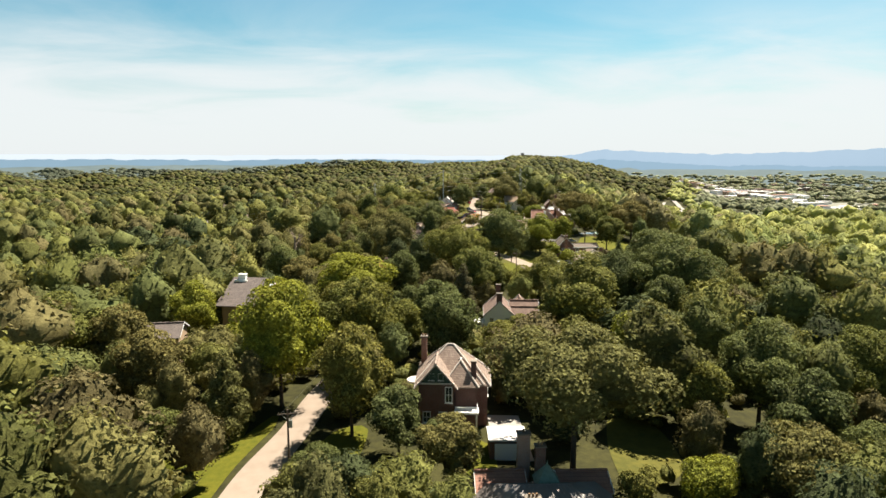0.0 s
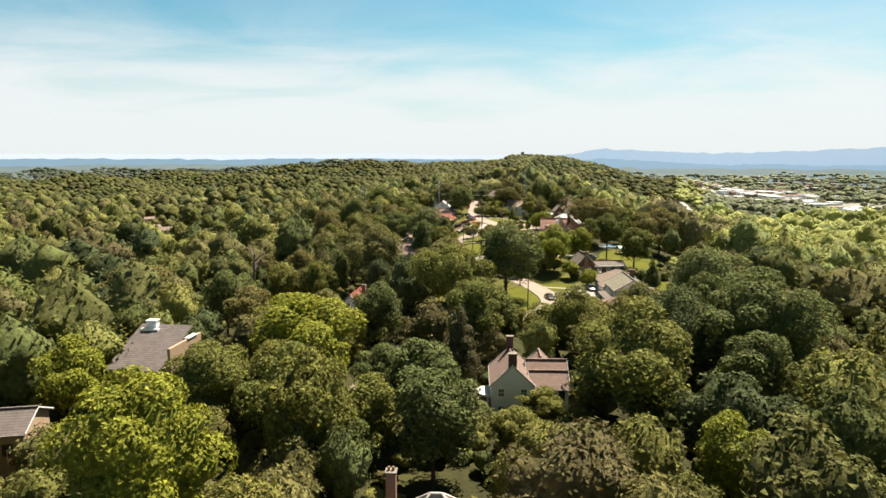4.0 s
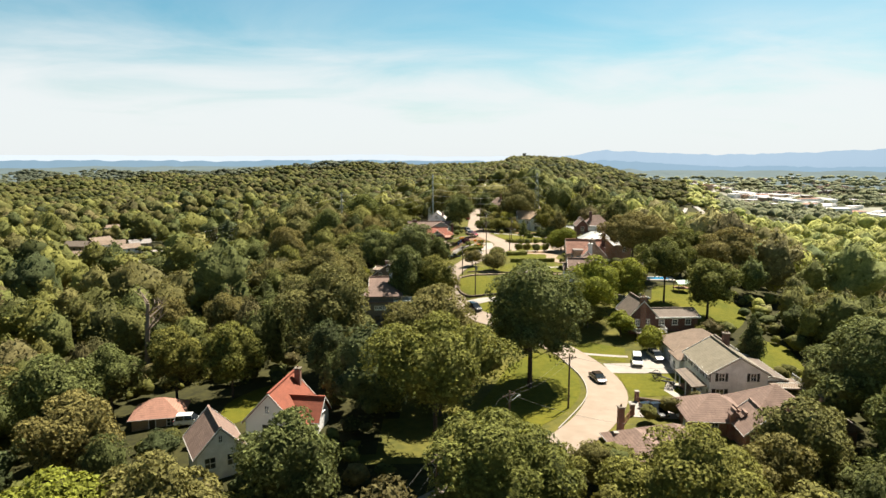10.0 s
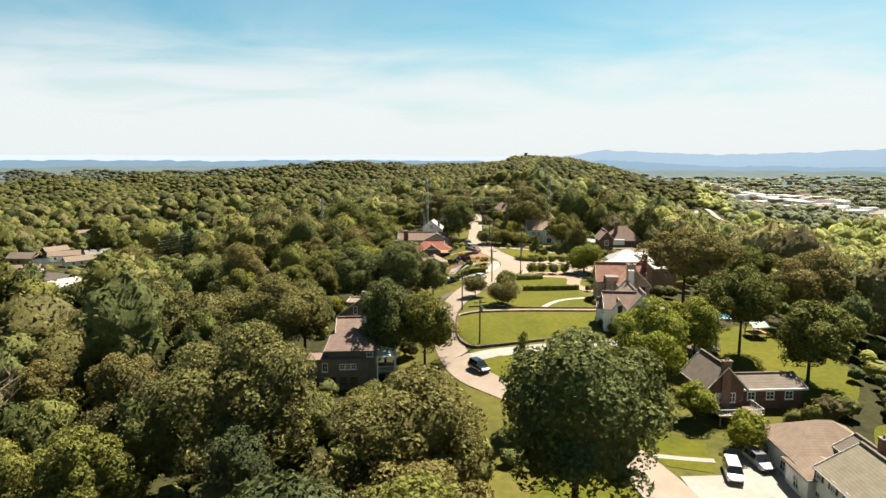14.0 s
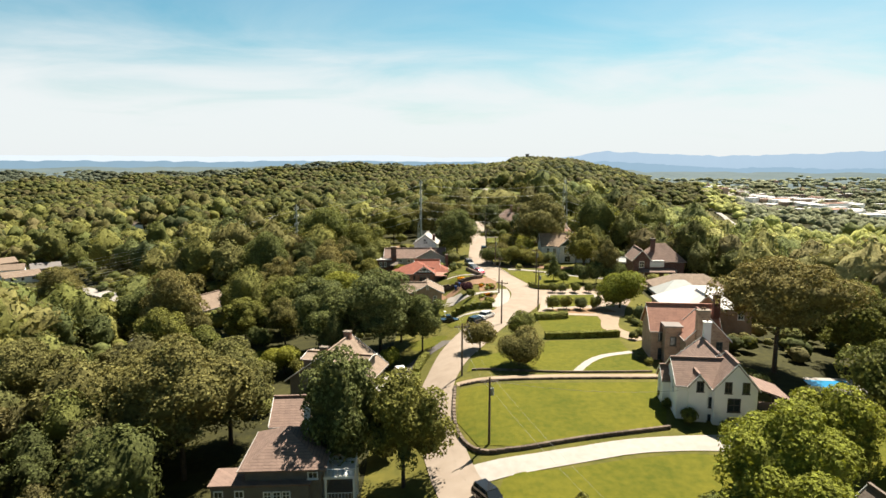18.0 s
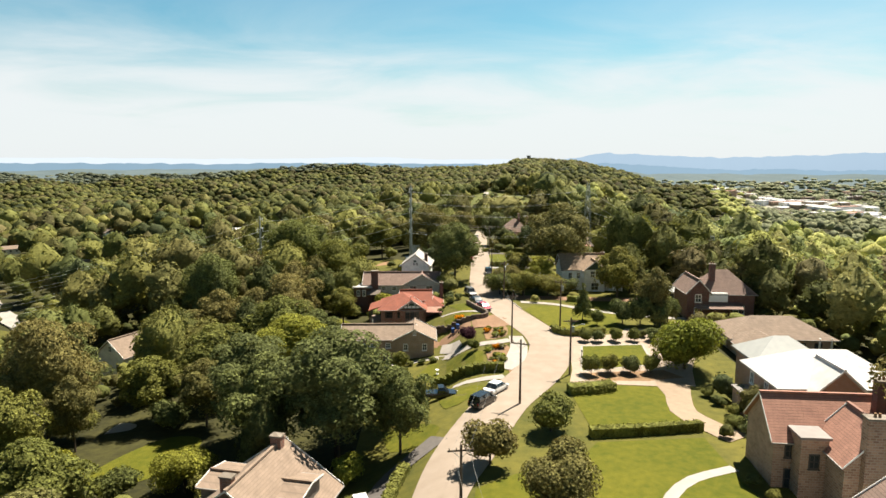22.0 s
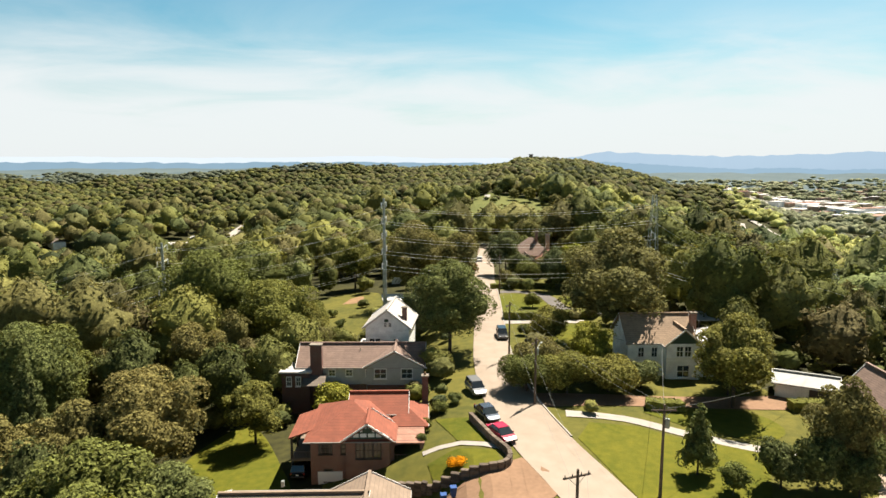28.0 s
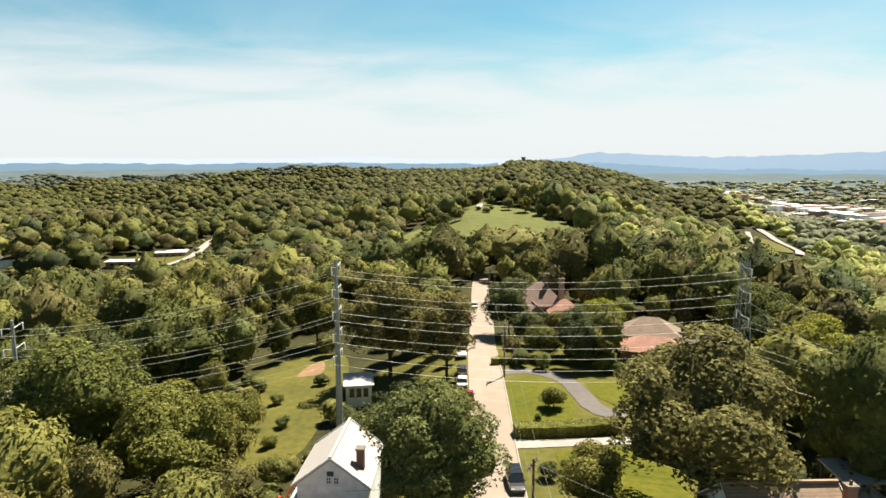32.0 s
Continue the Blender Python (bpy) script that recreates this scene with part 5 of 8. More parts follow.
h.slab("parapet", -4.4, -6.6, 2.6, 7.4, .3, .9, STUCCO).slab("porch_floor", -4.4, -5.8, 0, 7.4, 1.7, .2, CONCRETE)

# long tan house
h = House(68.5, 354.5, -4, 14.2, "long low brick house with tan hipped roof")
h.block(0, 0, 17, 10, 3.5, "hip", "x", 27, TAN_BRICK, TAN_SHINGLE, over=.7).row("S", (3.2, 6), .9, 1.2, 1.5, trim=DARK_TRIM)
h.block(-5, -6, 7, 7, 3.2, "hip", "y", 27, TAN_BRICK, TAN_SHINGLE, over=.7).row("S", (-1.4, 1.4), .9, 1.1, 1.4)
h.posts([(8, -5.4), (6, -5.4)], 0, 3.4, .12, TRIM)

# dark brick house on the slope
h = House(67, 376, -4, 15.3, "dark brick house with steep brown roof and white dormer")
h.block(1.6, 0, 11, 8.4, 5.6, "hip", "x", 44, DARK_BRICK, BROWN_SHINGLE, over=.5).window("S", 2.4, 1.0, 2.2, 1.6).window("S", -2.6, 3.7, 1.2, 1.2)
h.block(-4.6, -.6, 4.4, 9, 5.8, "gable", "y", 48, DARK_BRICK, BROWN_SHINGLE, over=.4).row("S", (0,), 3.6, 1.2, 1.6).row("S", (0,), .8, 1.4, 1.6)
h.slab("dormer", -.6, -4.4, 3.6, 4.2, .8, 1.9, STUCCO).lean(-.6, -5.6, 9.4, 2.6, 2.6, 3.4, BROWN_SHINGLE, "S").posts([(-4.8, -6.7), (-1.6, -6.7), (1.4, -6.7), (3.6, -6.7)], 0, 2.5, .12, DARK_BRICK)
h.chimney(-1.0, -1.8, 5, 11, 1.1, .9, DARK_BRICK, 2)

# houses below the street
h = House(-9.8, 269.8, 3, 8.6, "grey three-storey house with brown hipped roof and balcony")
h.block(-.6, 0, 8.2, 9, 7.0, "hip", "y", 30, TAUPE_SIDING, BROWN_SHINGLE, over=.6).row("S", (3.2,), 5.4, 1.0, 1.3).row("S", (-1.2,), 3.0, .8, .8)
h.block(-3, -3.4, 10.4, 3.6, 5.0, "flat", "x", 0, TAUPE_SIDING, BROWN_SHINGLE, over=.25)
h.row("S", (-4.4, -2.2), 3.0, .9, 1.5).row("S", (.8, 1.8, 2.8), 3.4, .8, .9).row("S", (-1, 1, 2.8), .8, 1.2, 1.1, trim=DARK_TRIM).row("W", (0,), 3.0, .9, 1.4)
h.chimney(1.2, 1.8, 8, 10.9, .7, .7, STUCCO, 1)
h.slab("balcony", 5.4, -1.6, 5.0, 3.4, 5.2, .25, TRIM).railing(((3.8, -4.2), (7.1, -4.2), (7.1, 1)), 5.25)
h.slab("porch_floor", 5.4, -1.6, 2.2, 3.4, 5.2, .25, WOOD).posts([(7.0, -4.1), (7.0, -1.6), (7.0, .9), (3.9, -4.1)], -1, 5.0, .12)
h.railing(((3.8, -4.2), (7.1, -4.2), (7.1, 1)), 2.45)
for k in range(7):
    h.slab("stair_step", 6.2, -4.6 - .3 * k, 2.1 - .3 * (k + 1), 1.6, .32, .14, CONCRETE)
h = House(-10.7, 282.5, 4, 9.0, "house with plain brown gabled roof below the street")
h.block(0, 0, 8.4, 8, 5.6, "gable", "x", 28, TAUPE_SIDING, BROWN_SHINGLE).row("S", (-2.4, 2.4), 3.4, 1, 1.4)
h = House(-10.6, 304.6, -13, 10.2, "grey boarded house with tan roof and dormer")
h.block(.4, 0, 12.6, 11, 2.7, "gable", "y", 35.5, TAUPE_SIDING, TAN_SHINGLE, over=.6)
h.row("S", (-2.6, 1.6), 2.9, .9, 1.7).window("S", 3.2, .5, .9, 1.5).window("S", -.4, 5.2, .6, .8)
h.block(3.6, .6, 4.6, 4.6, 4.9, "gable", "x", 10, TAUPE_SIDING, TAN_SHINGLE, over=.3).block(-3.2, 1.2, 4.4, 5, 4.7, "gable", "x", 10, TAUPE_SIDING, TAN_SHINGLE, over=.35)
h.chimney(-.2, -4.6, 4, 7.9, 1.2, .8, BRICK, 0).chimney(.4, 4.4, 5, 8.1, 1.2, .9, BRICK, 0)
h.slab("porch_floor", 5, -4.8, .1, 3.6, 1.6, .25, WOOD).posts([(6.6, -5.4), (3.4, -5.4)], 0, 2.8, .1).railing(((3.4, -5.5), (6.7, -5.5)), .35)
h.slab("porch_wall", 5.2, -4.1, .3, 2.6, .1, 2.1, plain("dark_red_door", (.16, .02, .02), .6))

h = House(-1.2, 363.9, 1, 10.8, "tan brick bungalow with brown gabled roof and lower carport")
h.slab("lower_wall", -.4, 1.6, -3.4, 10.4, 5.6, 3.4, TAN_BRICK).slab("lower_wall", -6.6, 3.6, -3.4, 3.6, 2.0, 3.4, DARK_BRICK)
h.block(-2, .8, 13.6, 7.4, 3.5, "gable", "x", 25, TAN_BRICK, TAN_SHINGLE, over=.5).row("S", (-2.9, -2.0, -1.1), 1.0, .75, 1.4).window("S", -4.8, 1.0, 1.0, 1.4, trim=DARK_TRIM).window("S", 1.9, 1.6, .9, .9).window("S", 4.4, 1.0, 1.5, 1.7)
h.slab("bay_window", 2.4, -3.2, .7, 1.8, .5, 1.9, TRIM)
h.block(5, .3, 7.4, 7.8, 3.5, "gable", "y", 26, TAN_BRICK, TAN_SHINGLE, over=.5).row("S", (-1.7, 1.9), 1.3, .8, 1.2).window("S", 0, 4.3, .5, .6)
h.row("S", (-1.4, 2.0), -2.4, 1.4, .7).posts([(-8.4, -2.7), (-6.4, -2.7), (-4.9, -2.7)], -3.4, 0, .1, TRIM)
h.slab("chimney_vent", -3.4, 2.2, 5.2, .3, .3, .6, STEEL)

h = House(.6, 381.2, 1, 10.3, "red brick house with orange-red shingle roof and half-timbered gable")
h.block(0, 0, 9.2, 10, 6.3, "hip", "x", 27, BRICK, RED_SHINGLE, over=.7)
h.row("S", (-2.9, -.6), 4.2, .95, 1.2, trim=DARK_TRIM).window("S", -2.6, .9, .9, 1.4, trim=DARK_TRIM).window("S", -2.9, 4.2, 1.5, 1.2, trim=DARK_TRIM)
h.block(2.0, -3.4, 5.0, 4, 6.3, "gable", "y", 34, BRICK, RED_SHINGLE, over=.5).row("S", (-.9, .1, 1.1), 3.8, .85, 1.9, trim=DARK_TRIM)
part("gable_panel", add_prism(bmesh.new(), [(0, 0), (5.2, 0), (2.6, 1.75)], -.02, .05), STUCCO, h.root).matrix_basis = pose(-.6, -5.44, 6.25, 90, 0, 0)
for x0, z0, sx, sz, tilt in ((-.5, 6.2, 5.1, .16, 0), (.3, 6.3, .13, .6, 0), (1.1, 6.3, .13, 1.1, 0), (2.0, 6.3, .13, 1.6, 0), (2.9, 6.3, .13, 1.1, 0), (3.7, 6.3, .13, .6, 0), (.6, 6.85, 3.1, .13, 0)):
    part("timber", add_box(bmesh.new(), x0 + (sx / 2 if sx > .2 else 0), -5.52, z0, sx, .08, sz), GREEN_BOARD, h.root)
part("gable_vent", add_box(bmesh.new(), 2.0, -5.56, 6.95, 1.1, .06, .5), GREEN_BOARD, h.root)
h.block(6.3, 2.2, 4.2, 6, 6.2, "hip", "y", 30, BRICK, RED_SHINGLE, over=.6).block(2.8, 3.2, 6.5, 5, 7.0, "gable", "x", 30, BRICK, RED_SHINGLE, over=.5)
h.lean(6.4, -2.6, 4.2, 3.8, 5.2, 5.9, CLAY_SHINGLE, "S").slab("porch_floor", 6.4, -2.6, 2.6, 4.0, 3.8, .3, CONCRETE).slab("porch_base", 6.4, -2.6, -2, 4.0, 3.7, 4.6, BRICK)
h.posts([(4.8, -4.3), (8.2, -4.3), (8.2, -1)], 2.9, 5.2, .2, BRICK).railing(((4.6, -4.4), (8.3, -4.4), (8.3, -.8)), 2.9, BRICK, .8)
h.lean(-5.9, .4, 3.2, 7, 5.3, 6.4, RED_SHINGLE, "W", "carport_roof").posts([(-7.2, -2.8), (-7.2, .6), (-7.2, 3.6)], -1, 5.2, .12, DARK_TRIM)
h.slab("deck", -5.8, .4, 2.4, 3.0, 7, .25, WOOD).railing(((-7.3, -3.1), (-4.4, -3.1)), 2.65, WOOD)
h.chimney(8.6, 5.8, 5, 9.6, .8, .8, DARK_BRICK, 1).door("S", -2.4, -.1, 2.6, 2.0, TRIM, 0)

h = House(-.9, 403.6, 0, 11.4, "grey sided house with brown gabled roof and dark chimney")
h.block(0, 0, 18.6, 7, 5.8, "gable", "x", 33, GREY_SIDING, BROWN_SHINGLE, over=.5).row("S", (-4.4, -1.8, 1.2), 4.0, 1.0, 1.0).row("S", (1.4,), .6, 1, 1.0)
h.block(5.2, -1.6, 8.6, 5, 5.8, "gable", "y", 28, GREY_SIDING, BROWN_SHINGLE, over=.5).window("S", -2.2, 3.8, 1.8, 1.5, trim=TRIM).window("S", 1.8, 3.8, 1.7, 1.5).window("S", 1.4, .8, 1.2, 1.6)
h.slab("brick_base", 0, -3.62, -2.5, 18.4, .15, 5.2, DARK_BRICK).slab("brick_base", 5.2, -4.2, -2.5, 8.4, .15, 5.3, DARK_BRICK)
h.chimney(-6.6, -3.9, 0, 9.0, 1.7, 1.0, DARK_BRICK, 0)
h.block(-9.6, -3, 4.2, 4, 5.0, "flat", "x", 0, DARK_BRICK, WHITE_ROOF, over=.3).row("S", (-1, .4), 3, .7, 1.4).lean(-6.8, -5.4, 3.4, 2.6, 3.6, 4.6, GREY_SHINGLE, "S")
for x, y, z in ((-1.5, 1.2, 7.3), (.4, 1.0, 7.4), (2.2, 1.2, 7.3)):
    h.slab("skylight", x, y, z, .7, .9, .16, DARK_TRIM)
h.slab("vent_pipe", -.3, -1.2, 6.4, .12, .12, 1.3, STEEL)

h = House(2.6, 416.6, -5, 12.0, "white sided house with pale grey gabled roof", "house")
h.block(0, 0, 7.4, 9.2, 8.0, "gable", "y", 37, SIDING, material("pale_grey_shingle", (.55, .50, .46), (.46, .42, .38), .85, 3.0), over=.45)
h.row("S", (-2.6, -1.6), 4.4, .85, 1.4, trim=TRIM).row("S", (1.5,), 4.2, .85, 1.6).row("S", (-.3, .5), 7.8, .55, .75, trim=TRIM).row("S", (-2.4, 0, 2.2), 1.0, .9, 1.4).row("W", (-3, 0, 3), 4.4, .9, 1.4)
h.chimney(2.7, -2.4, 7, 10.7, .8, .8, DARK_BRICK, 0).slab("gable_ornament", -.1, -4.7, 8.7, .7, .08, .5, GREEN_BOARD)
h.block(-4.8, 1.4, 1.6, 4, 3.0, "flat", "x", 0, SIDING, WHITE_ROOF)

h = House(44.8, 401.5, 0, 15.2, "white house with green gable, tan roof and red brick chimney")
h.block(-.6, 1.2, 10, 8, 6.0, "gable", "x", 38, SIDING, ORANGE_SHINGLE, over=.4).row("S", (-3, -1), 3.5, .9, 1.5)
h.block(2.2, -2.4, 5.0, 4, 6.0, "gable", "y", 40, SIDING, ORANGE_SHINGLE, over=.4).row("S", (-.6, .6), 4.0, 1.0, 1.6).row("S", (0,), .9, 1.8, 1.8)
part("gable_panel", add_prism(bmesh.new(), [(0, 0), (5.0, 0), (2.5, 2.08)], -.02, .05), GREEN_BOARD, h.root).matrix_basis = pose(-.3, -4.44, 6.0, 90, 0, 0)
h.slab("string_course", 2.2, -4.42, 3.6, 5.2, .12, .25, TRIM)
h.chimney(4.9, -.4, 5, 9.6, .9, .7, BRICK, 1)
# its open roof pavilion
h.lean(10.3, 6.5, 5.2, 4.4, 7.3, 7.7, PALE_ROOF, "S", "pavilion_roof").posts([(8.0, 4.6), (12.6, 4.6), (8.0, 8.4), (12.6, 8.4)], 4.4, 7.3, .12, DARK_TRIM)
h.block(10.3, 6.5, 5.6, 5.0, 4.4, "flat", "x", 0, SIDING, WHITE_ROOF, over=.3).railing(((7.8, 4.2), (12.8, 4.2)), 4.65, DARK_TRIM)
h.block(7.4, -.6, 4.2, 5, 6.4, "hip", "x", 26, SIDING, WHITE_ROOF, over=.5)
h = House(62, 391.5, -28, 15.0, "white garage with shallow pale roof", "garage")
h.block(0, 0, 7.4, 5, 2.7, "gable", "x", 16, SIDING, PALE_ROOF).row("W", (0,), .9, 1, 1.2).door("S", 1.6, 0, 2.4, 2.1, DARK_TRIM)

# houses lower down the left slope
h = House(-10.8, 345.5, -2, 8.6, "small brown-roofed house with pale brick chimney under trees")
h.block(0, 0, 9.4, 7, 3.2, "gable", "x", 27, TAN_BRICK, BROWN_SHINGLE, over=.4).row("S", (-2.6, 0, 2.4), 1, 1, 1.3)
h.chimney(5.0, -.4, 0, 6.0, .9, .9, PINK_BRICK, 1)
h = House(-60.8, 381.7, -24, 1.9, "white gabled house with tan roof in the wooded dell")
h.block(0, 0, 8, 10, 4.2, "gable", "y", 38, SIDING, TAN_SHINGLE, over=.4).row("S", (-2, 2), 1.2, 1, 1.4).window("S", 0, 4.8, .9, 1.2).row("W", (-3, 0, 3), 1.2, 1, 1.4)
h = House(-59.4, 342, -28, 4.6, "small white boarded shed with pale metal roof in the dell", "shed")
h.block(0, 0, 6.4, 4, 2.5, "gable", "x", 14, SIDING, METAL_ROOF, over=.25).row("S", (-1.6, 1.4), .9, .8, .9)
h = House(-116.7, 316, 18, .4, "small house with bright red roof among the woods")
h.block(0, 0, 9, 7, 3.0, "gable", "x", 26, SIDING, RED_SHINGLE, over=.5).row("S", (-2.6, 0, 2.6), .9, 1.0, 1.3)
h = House(-77, 368, 24, -5.2, "small grey boarded house with pale metal roof in the dell")
h.block(0, 0, 10, 6, 2.8, "gable", "x", 22, GREY_SIDING, METAL_ROOF, over=.4).row("S", (-3, 0, 3), .9, 1, 1.3).block(5, -3, 5, 5, 2.4, "gable", "y", 22, SIDING, METAL_ROOF)

# houses at the end of the street
h = House(40, 495, 4, 14.2, "large tan brick house with several brown hipped roofs")
h.block(-1, 2, 10, 9, 6.0, "hip", "y", 44, TAN_BRICK, BROWN_SHINGLE, over=.6).row("S", (-3, -1, 2), 3.8, 1, 1.4).row("W", (-3, 0, 3), 3.6, 1, 1.4)
h.block(3.4, -4, 7, 6, 5.0, "hip", "x", 38, TAN_BRICK, CLAY_SHINGLE, over=.6).row("S", (-2, 0, 2), 3.0, 1, 1.4).row("S", (-2, 0, 2), .6, 1, 1.5)
h.block(-3.6, -3.4, 4, 5, 4.6, "gable", "y", 42, TAN_BRICK, BROWN_SHINGLE, over=.4).window("S", 0, 2.6, 1.2, 1.4)
h.chimney(3.4, -1.2, 5, 11.4, 1.1, .9, TAN_BRICK, 2).chimney(.6, 1.2, 6, 12.2, .8, .8, BRICK, 1)
h = House(56, 470, -20, 14.4, "brick house with grey and tan roofs among trees")
h.block(0, 4, 11, 8, 4.6, "hip", "x", 34, TAN_BRICK, TAN_SHINGLE, over=.5).block(1, -4, 12, 7, 3.6, "hip", "x", 28, BRICK, CLAY_SHINGLE, over=.5).block(8, 3, 7, 6, 3.4, "gable", "x", 22, TAN_BRICK, GREY_SHINGLE)
h.row("S", (-3, 0, 3), .8, 1.1, 1.4, block=1)
h = House(2, 507, -8, 11.0, "house with grey roof behind tall trees")
h.block(0, 0, 10, 8, 6.5, "gable", "y", 34, SIDING, GREY_SHINGLE).row("S", (-2, 2), 3.4, 1, 1.4).block(9, 8, 8, 8, 6.5, "gable", "y", 34, TAN_BRICK, TAN_SHINGLE)
h = House(0, 458, 8, 10.6, "small white house in the shade of tall trees")
h.block(0, 0, 4.4, 6, 4.0, "flat", "x", 0, SIDING, WHITE_ROOF).row("S", (-1.2, 0, 1.2), 2.2, .7, 1.3, trim=DARK_TRIM)

# ---- trees ----
TALL = 1.4  # a crown's usual height over its width


def crown_shell(rng, centres, radii, squash, rings, sides, part_of):
    """The lumpy body of a crown: rings of points over its lobes, from below to the top."""
    c = centres / (1, 1, squash)
    low, high = np.min(c[:, 2] - radii), np.max(c[:, 2] + radii)
    heart = np.array((0, 0, low + .42 * (high - low)))
    up = np.linspace(-1.0, 1.54, rings + 1)[:, None]
    turn_by = 6.2832 * (np.arange(sides)[None] + .5 * (np.arange(rings + 1)[:, None] % 2)) / sides
    d = np.stack([np.cos(up) * np.cos(turn_by), np.cos(up) * np.sin(turn_by), np.sin(up) + 0 * turn_by], 2).reshape(-1, 3)
    rel = c - heart
    b = d @ rel.T
    disc = b ** 2 - (rel ** 2).sum(1)[None] + radii[None] ** 2
    reach = np.max(np.where(disc > 0, b + np.sqrt(np.maximum(disc, 0)), .06), axis=1) * part_of * rng.uniform(.93, 1.07, len(d))
    return (heart + d * reach[:, None]) * (1, 1, squash)


def shell_faces(rings, sides):
    i, k = np.meshgrid(np.arange(rings), np.arange(sides), indexing="ij")
    j = (k + 1) % sides
    return np.stack([i * sides + k, i * sides + j, (i + 1) * sides + j, (i + 1) * sides + k], 2).reshape(-1)


def leaf_cloud(rng, centres, radii, count, size, squash=1.0, core=(8, 12, .86)):
    """Three-cornered leaf sprays over the skins of many lobes, and the crown's inside."""
    centres, radii = np.array(centres), np.array(radii)
    pick = rng.choice(len(radii), count * 2, p=radii ** 2 / (radii ** 2).sum())
    d = rng.normal(size=(count * 2, 3))
    d[:, 2] += .75 if count > 900 else .35
    d /= np.linalg.norm(d, axis=1)[:, None]
    p = centres[pick] + d * (radii[pick] * rng.uniform(0.76, 1.08, count * 2))[:, None] * (1, 1, squash)
    depth = np.min(np.linalg.norm((p[:, None] - centres[None]) / (1, 1, squash), axis=2) / radii[None], axis=1)
    keep = np.argsort(-depth)[:count]
    p, d = p[keep], d[keep]
    out = (p - centres.mean(0)) / (1, 1, squash)
    out /= np.linalg.norm(out, axis=1)[:, None]
    nrm = d + out * .25 + rng.normal(size=d.shape) * .55
    nrm /= np.linalg.norm(nrm, axis=1)[:, None]
    side = np.cross(nrm, rng.normal(size=d.shape))
    side /= np.linalg.norm(side, axis=1)[:, None]
    along_leaf = np.cross(nrm, side)
    s = (size * rng.uniform(0.55, 1.4, len(p)))[:, None] * np.array((1, 1, squash))
    spray = np.stack([p + along_leaf * s, p - along_leaf * s * .6 + side * s * .8, p - along_leaf * s * .6 - side * s * .8], 1)
    inside = crown_shell(rng, centres, radii, squash, *core)
    return spray.reshape(-1, 3), inside, shell_faces(*core[:2])


def leaf_mesh(name, verts, mat, corners=4, shells=(), tints=None):
    """A mesh of loose leaves, over the bodies of their crowns, if any: points and the corners of their quads."""
    leaves, at = len(verts) // corners, len(verts)
    points, loops = [verts], [np.arange(len(verts))]
    for body, faces in shells:
        points.append(body)
        loops.append(faces + at)
        at += len(body)
    points, loops = np.concatenate(points), np.concatenate(loops)
    bodies = (len(loops) - len(verts)) // 4
    totals = np.concatenate([np.full(leaves, corners), np.full(bodies, 4)]).astype(np.int32)
    me = bpy.data.meshes.new(name)
    me.vertices.add(len(points))
    me.vertices.foreach_set("co", np.asarray(points, dtype=np.float32).ravel())
    me.loops.add(len(loops))
    me.loops.foreach_set("vertex_index", loops.astype(np.int32))
    me.polygons.add(len(totals))
    me.polygons.foreach_set("loop_start", np.concatenate([[0], np.cumsum(totals)[:-1]]).astype(np.int32))
    me.polygons.foreach_set("loop_total", totals)
    me.polygons.foreach_set("use_smooth", np.arange(len(totals)) >= leaves)
    if tints is not None:
        att = me.attributes.new("tint", "FLOAT", "POINT")
        att.data.foreach_set("value", np.asarray(tints, dtype=np.float32))
    me.materials.append(mat)
    me.update(calc_edges=True)
    return me


def lobes_of(rng, kind):
    """Lobe centres and radii of a crown of height 1 above its foot and half-width about 0.5."""
    cs, rs = [], []
    if kind in ("broad", "spread"):
        wide, low, high, clumps = (.31, .22, .84, 27) if kind == "broad" else (.38, .42, .78, 34)
        lean = rng.uniform(0, 6.283, 3)
        for k in range(clumps):
            u = (k + rng.uniform(.1, .9)) / clumps
            a = k * 2.4 + rng.uniform(-.5, .5)
            up = 2 * u - 1 + .12
            r = wide * math.sqrt(max(0, 1 - min(1, abs(up)) ** 3.4)) * (1 + .22 * math.sin(a + lean[0] + 2 * u) + .17 * math.sin(2 * a + lean[1] + 4 * u)) * rng.uniform(.7, 1.15)
            cs.append((r * math.cos(a), r * math.sin(a), (low + high) / 2 + (high - low) * .5 * up * rng.uniform(.85, 1.05)))
            rs.append(rng.uniform(.085, .18))
        cs += [(0, 0, .48), (0, 0, .64)]
        rs += [.26, .26]
    elif kind == "cone":
        for k in range(20):
            u = k / 20
            a = k * 2.4 + rng.uniform(-.4, .4)
            r = 0.24 * (1 - u) ** .8
            cs.append((r * math.cos(a), r * math.sin(a), 0.16 + 0.78 * u))
            rs.append(.055 + 0.13 * (1 - u))
    else:
        for k in range(8):
            a, u = rng.uniform(0, 6.283), rng.uniform(0, 1)
            r = 0.28 * math.sqrt(rng.uniform(0, 1))
            cs.append((r * math.cos(a), r * math.sin(a), 0.30 + .35 * u))
            rs.append(rng.uniform(0.2, 0.3))
    return cs, rs


TREE_MESHES = {}


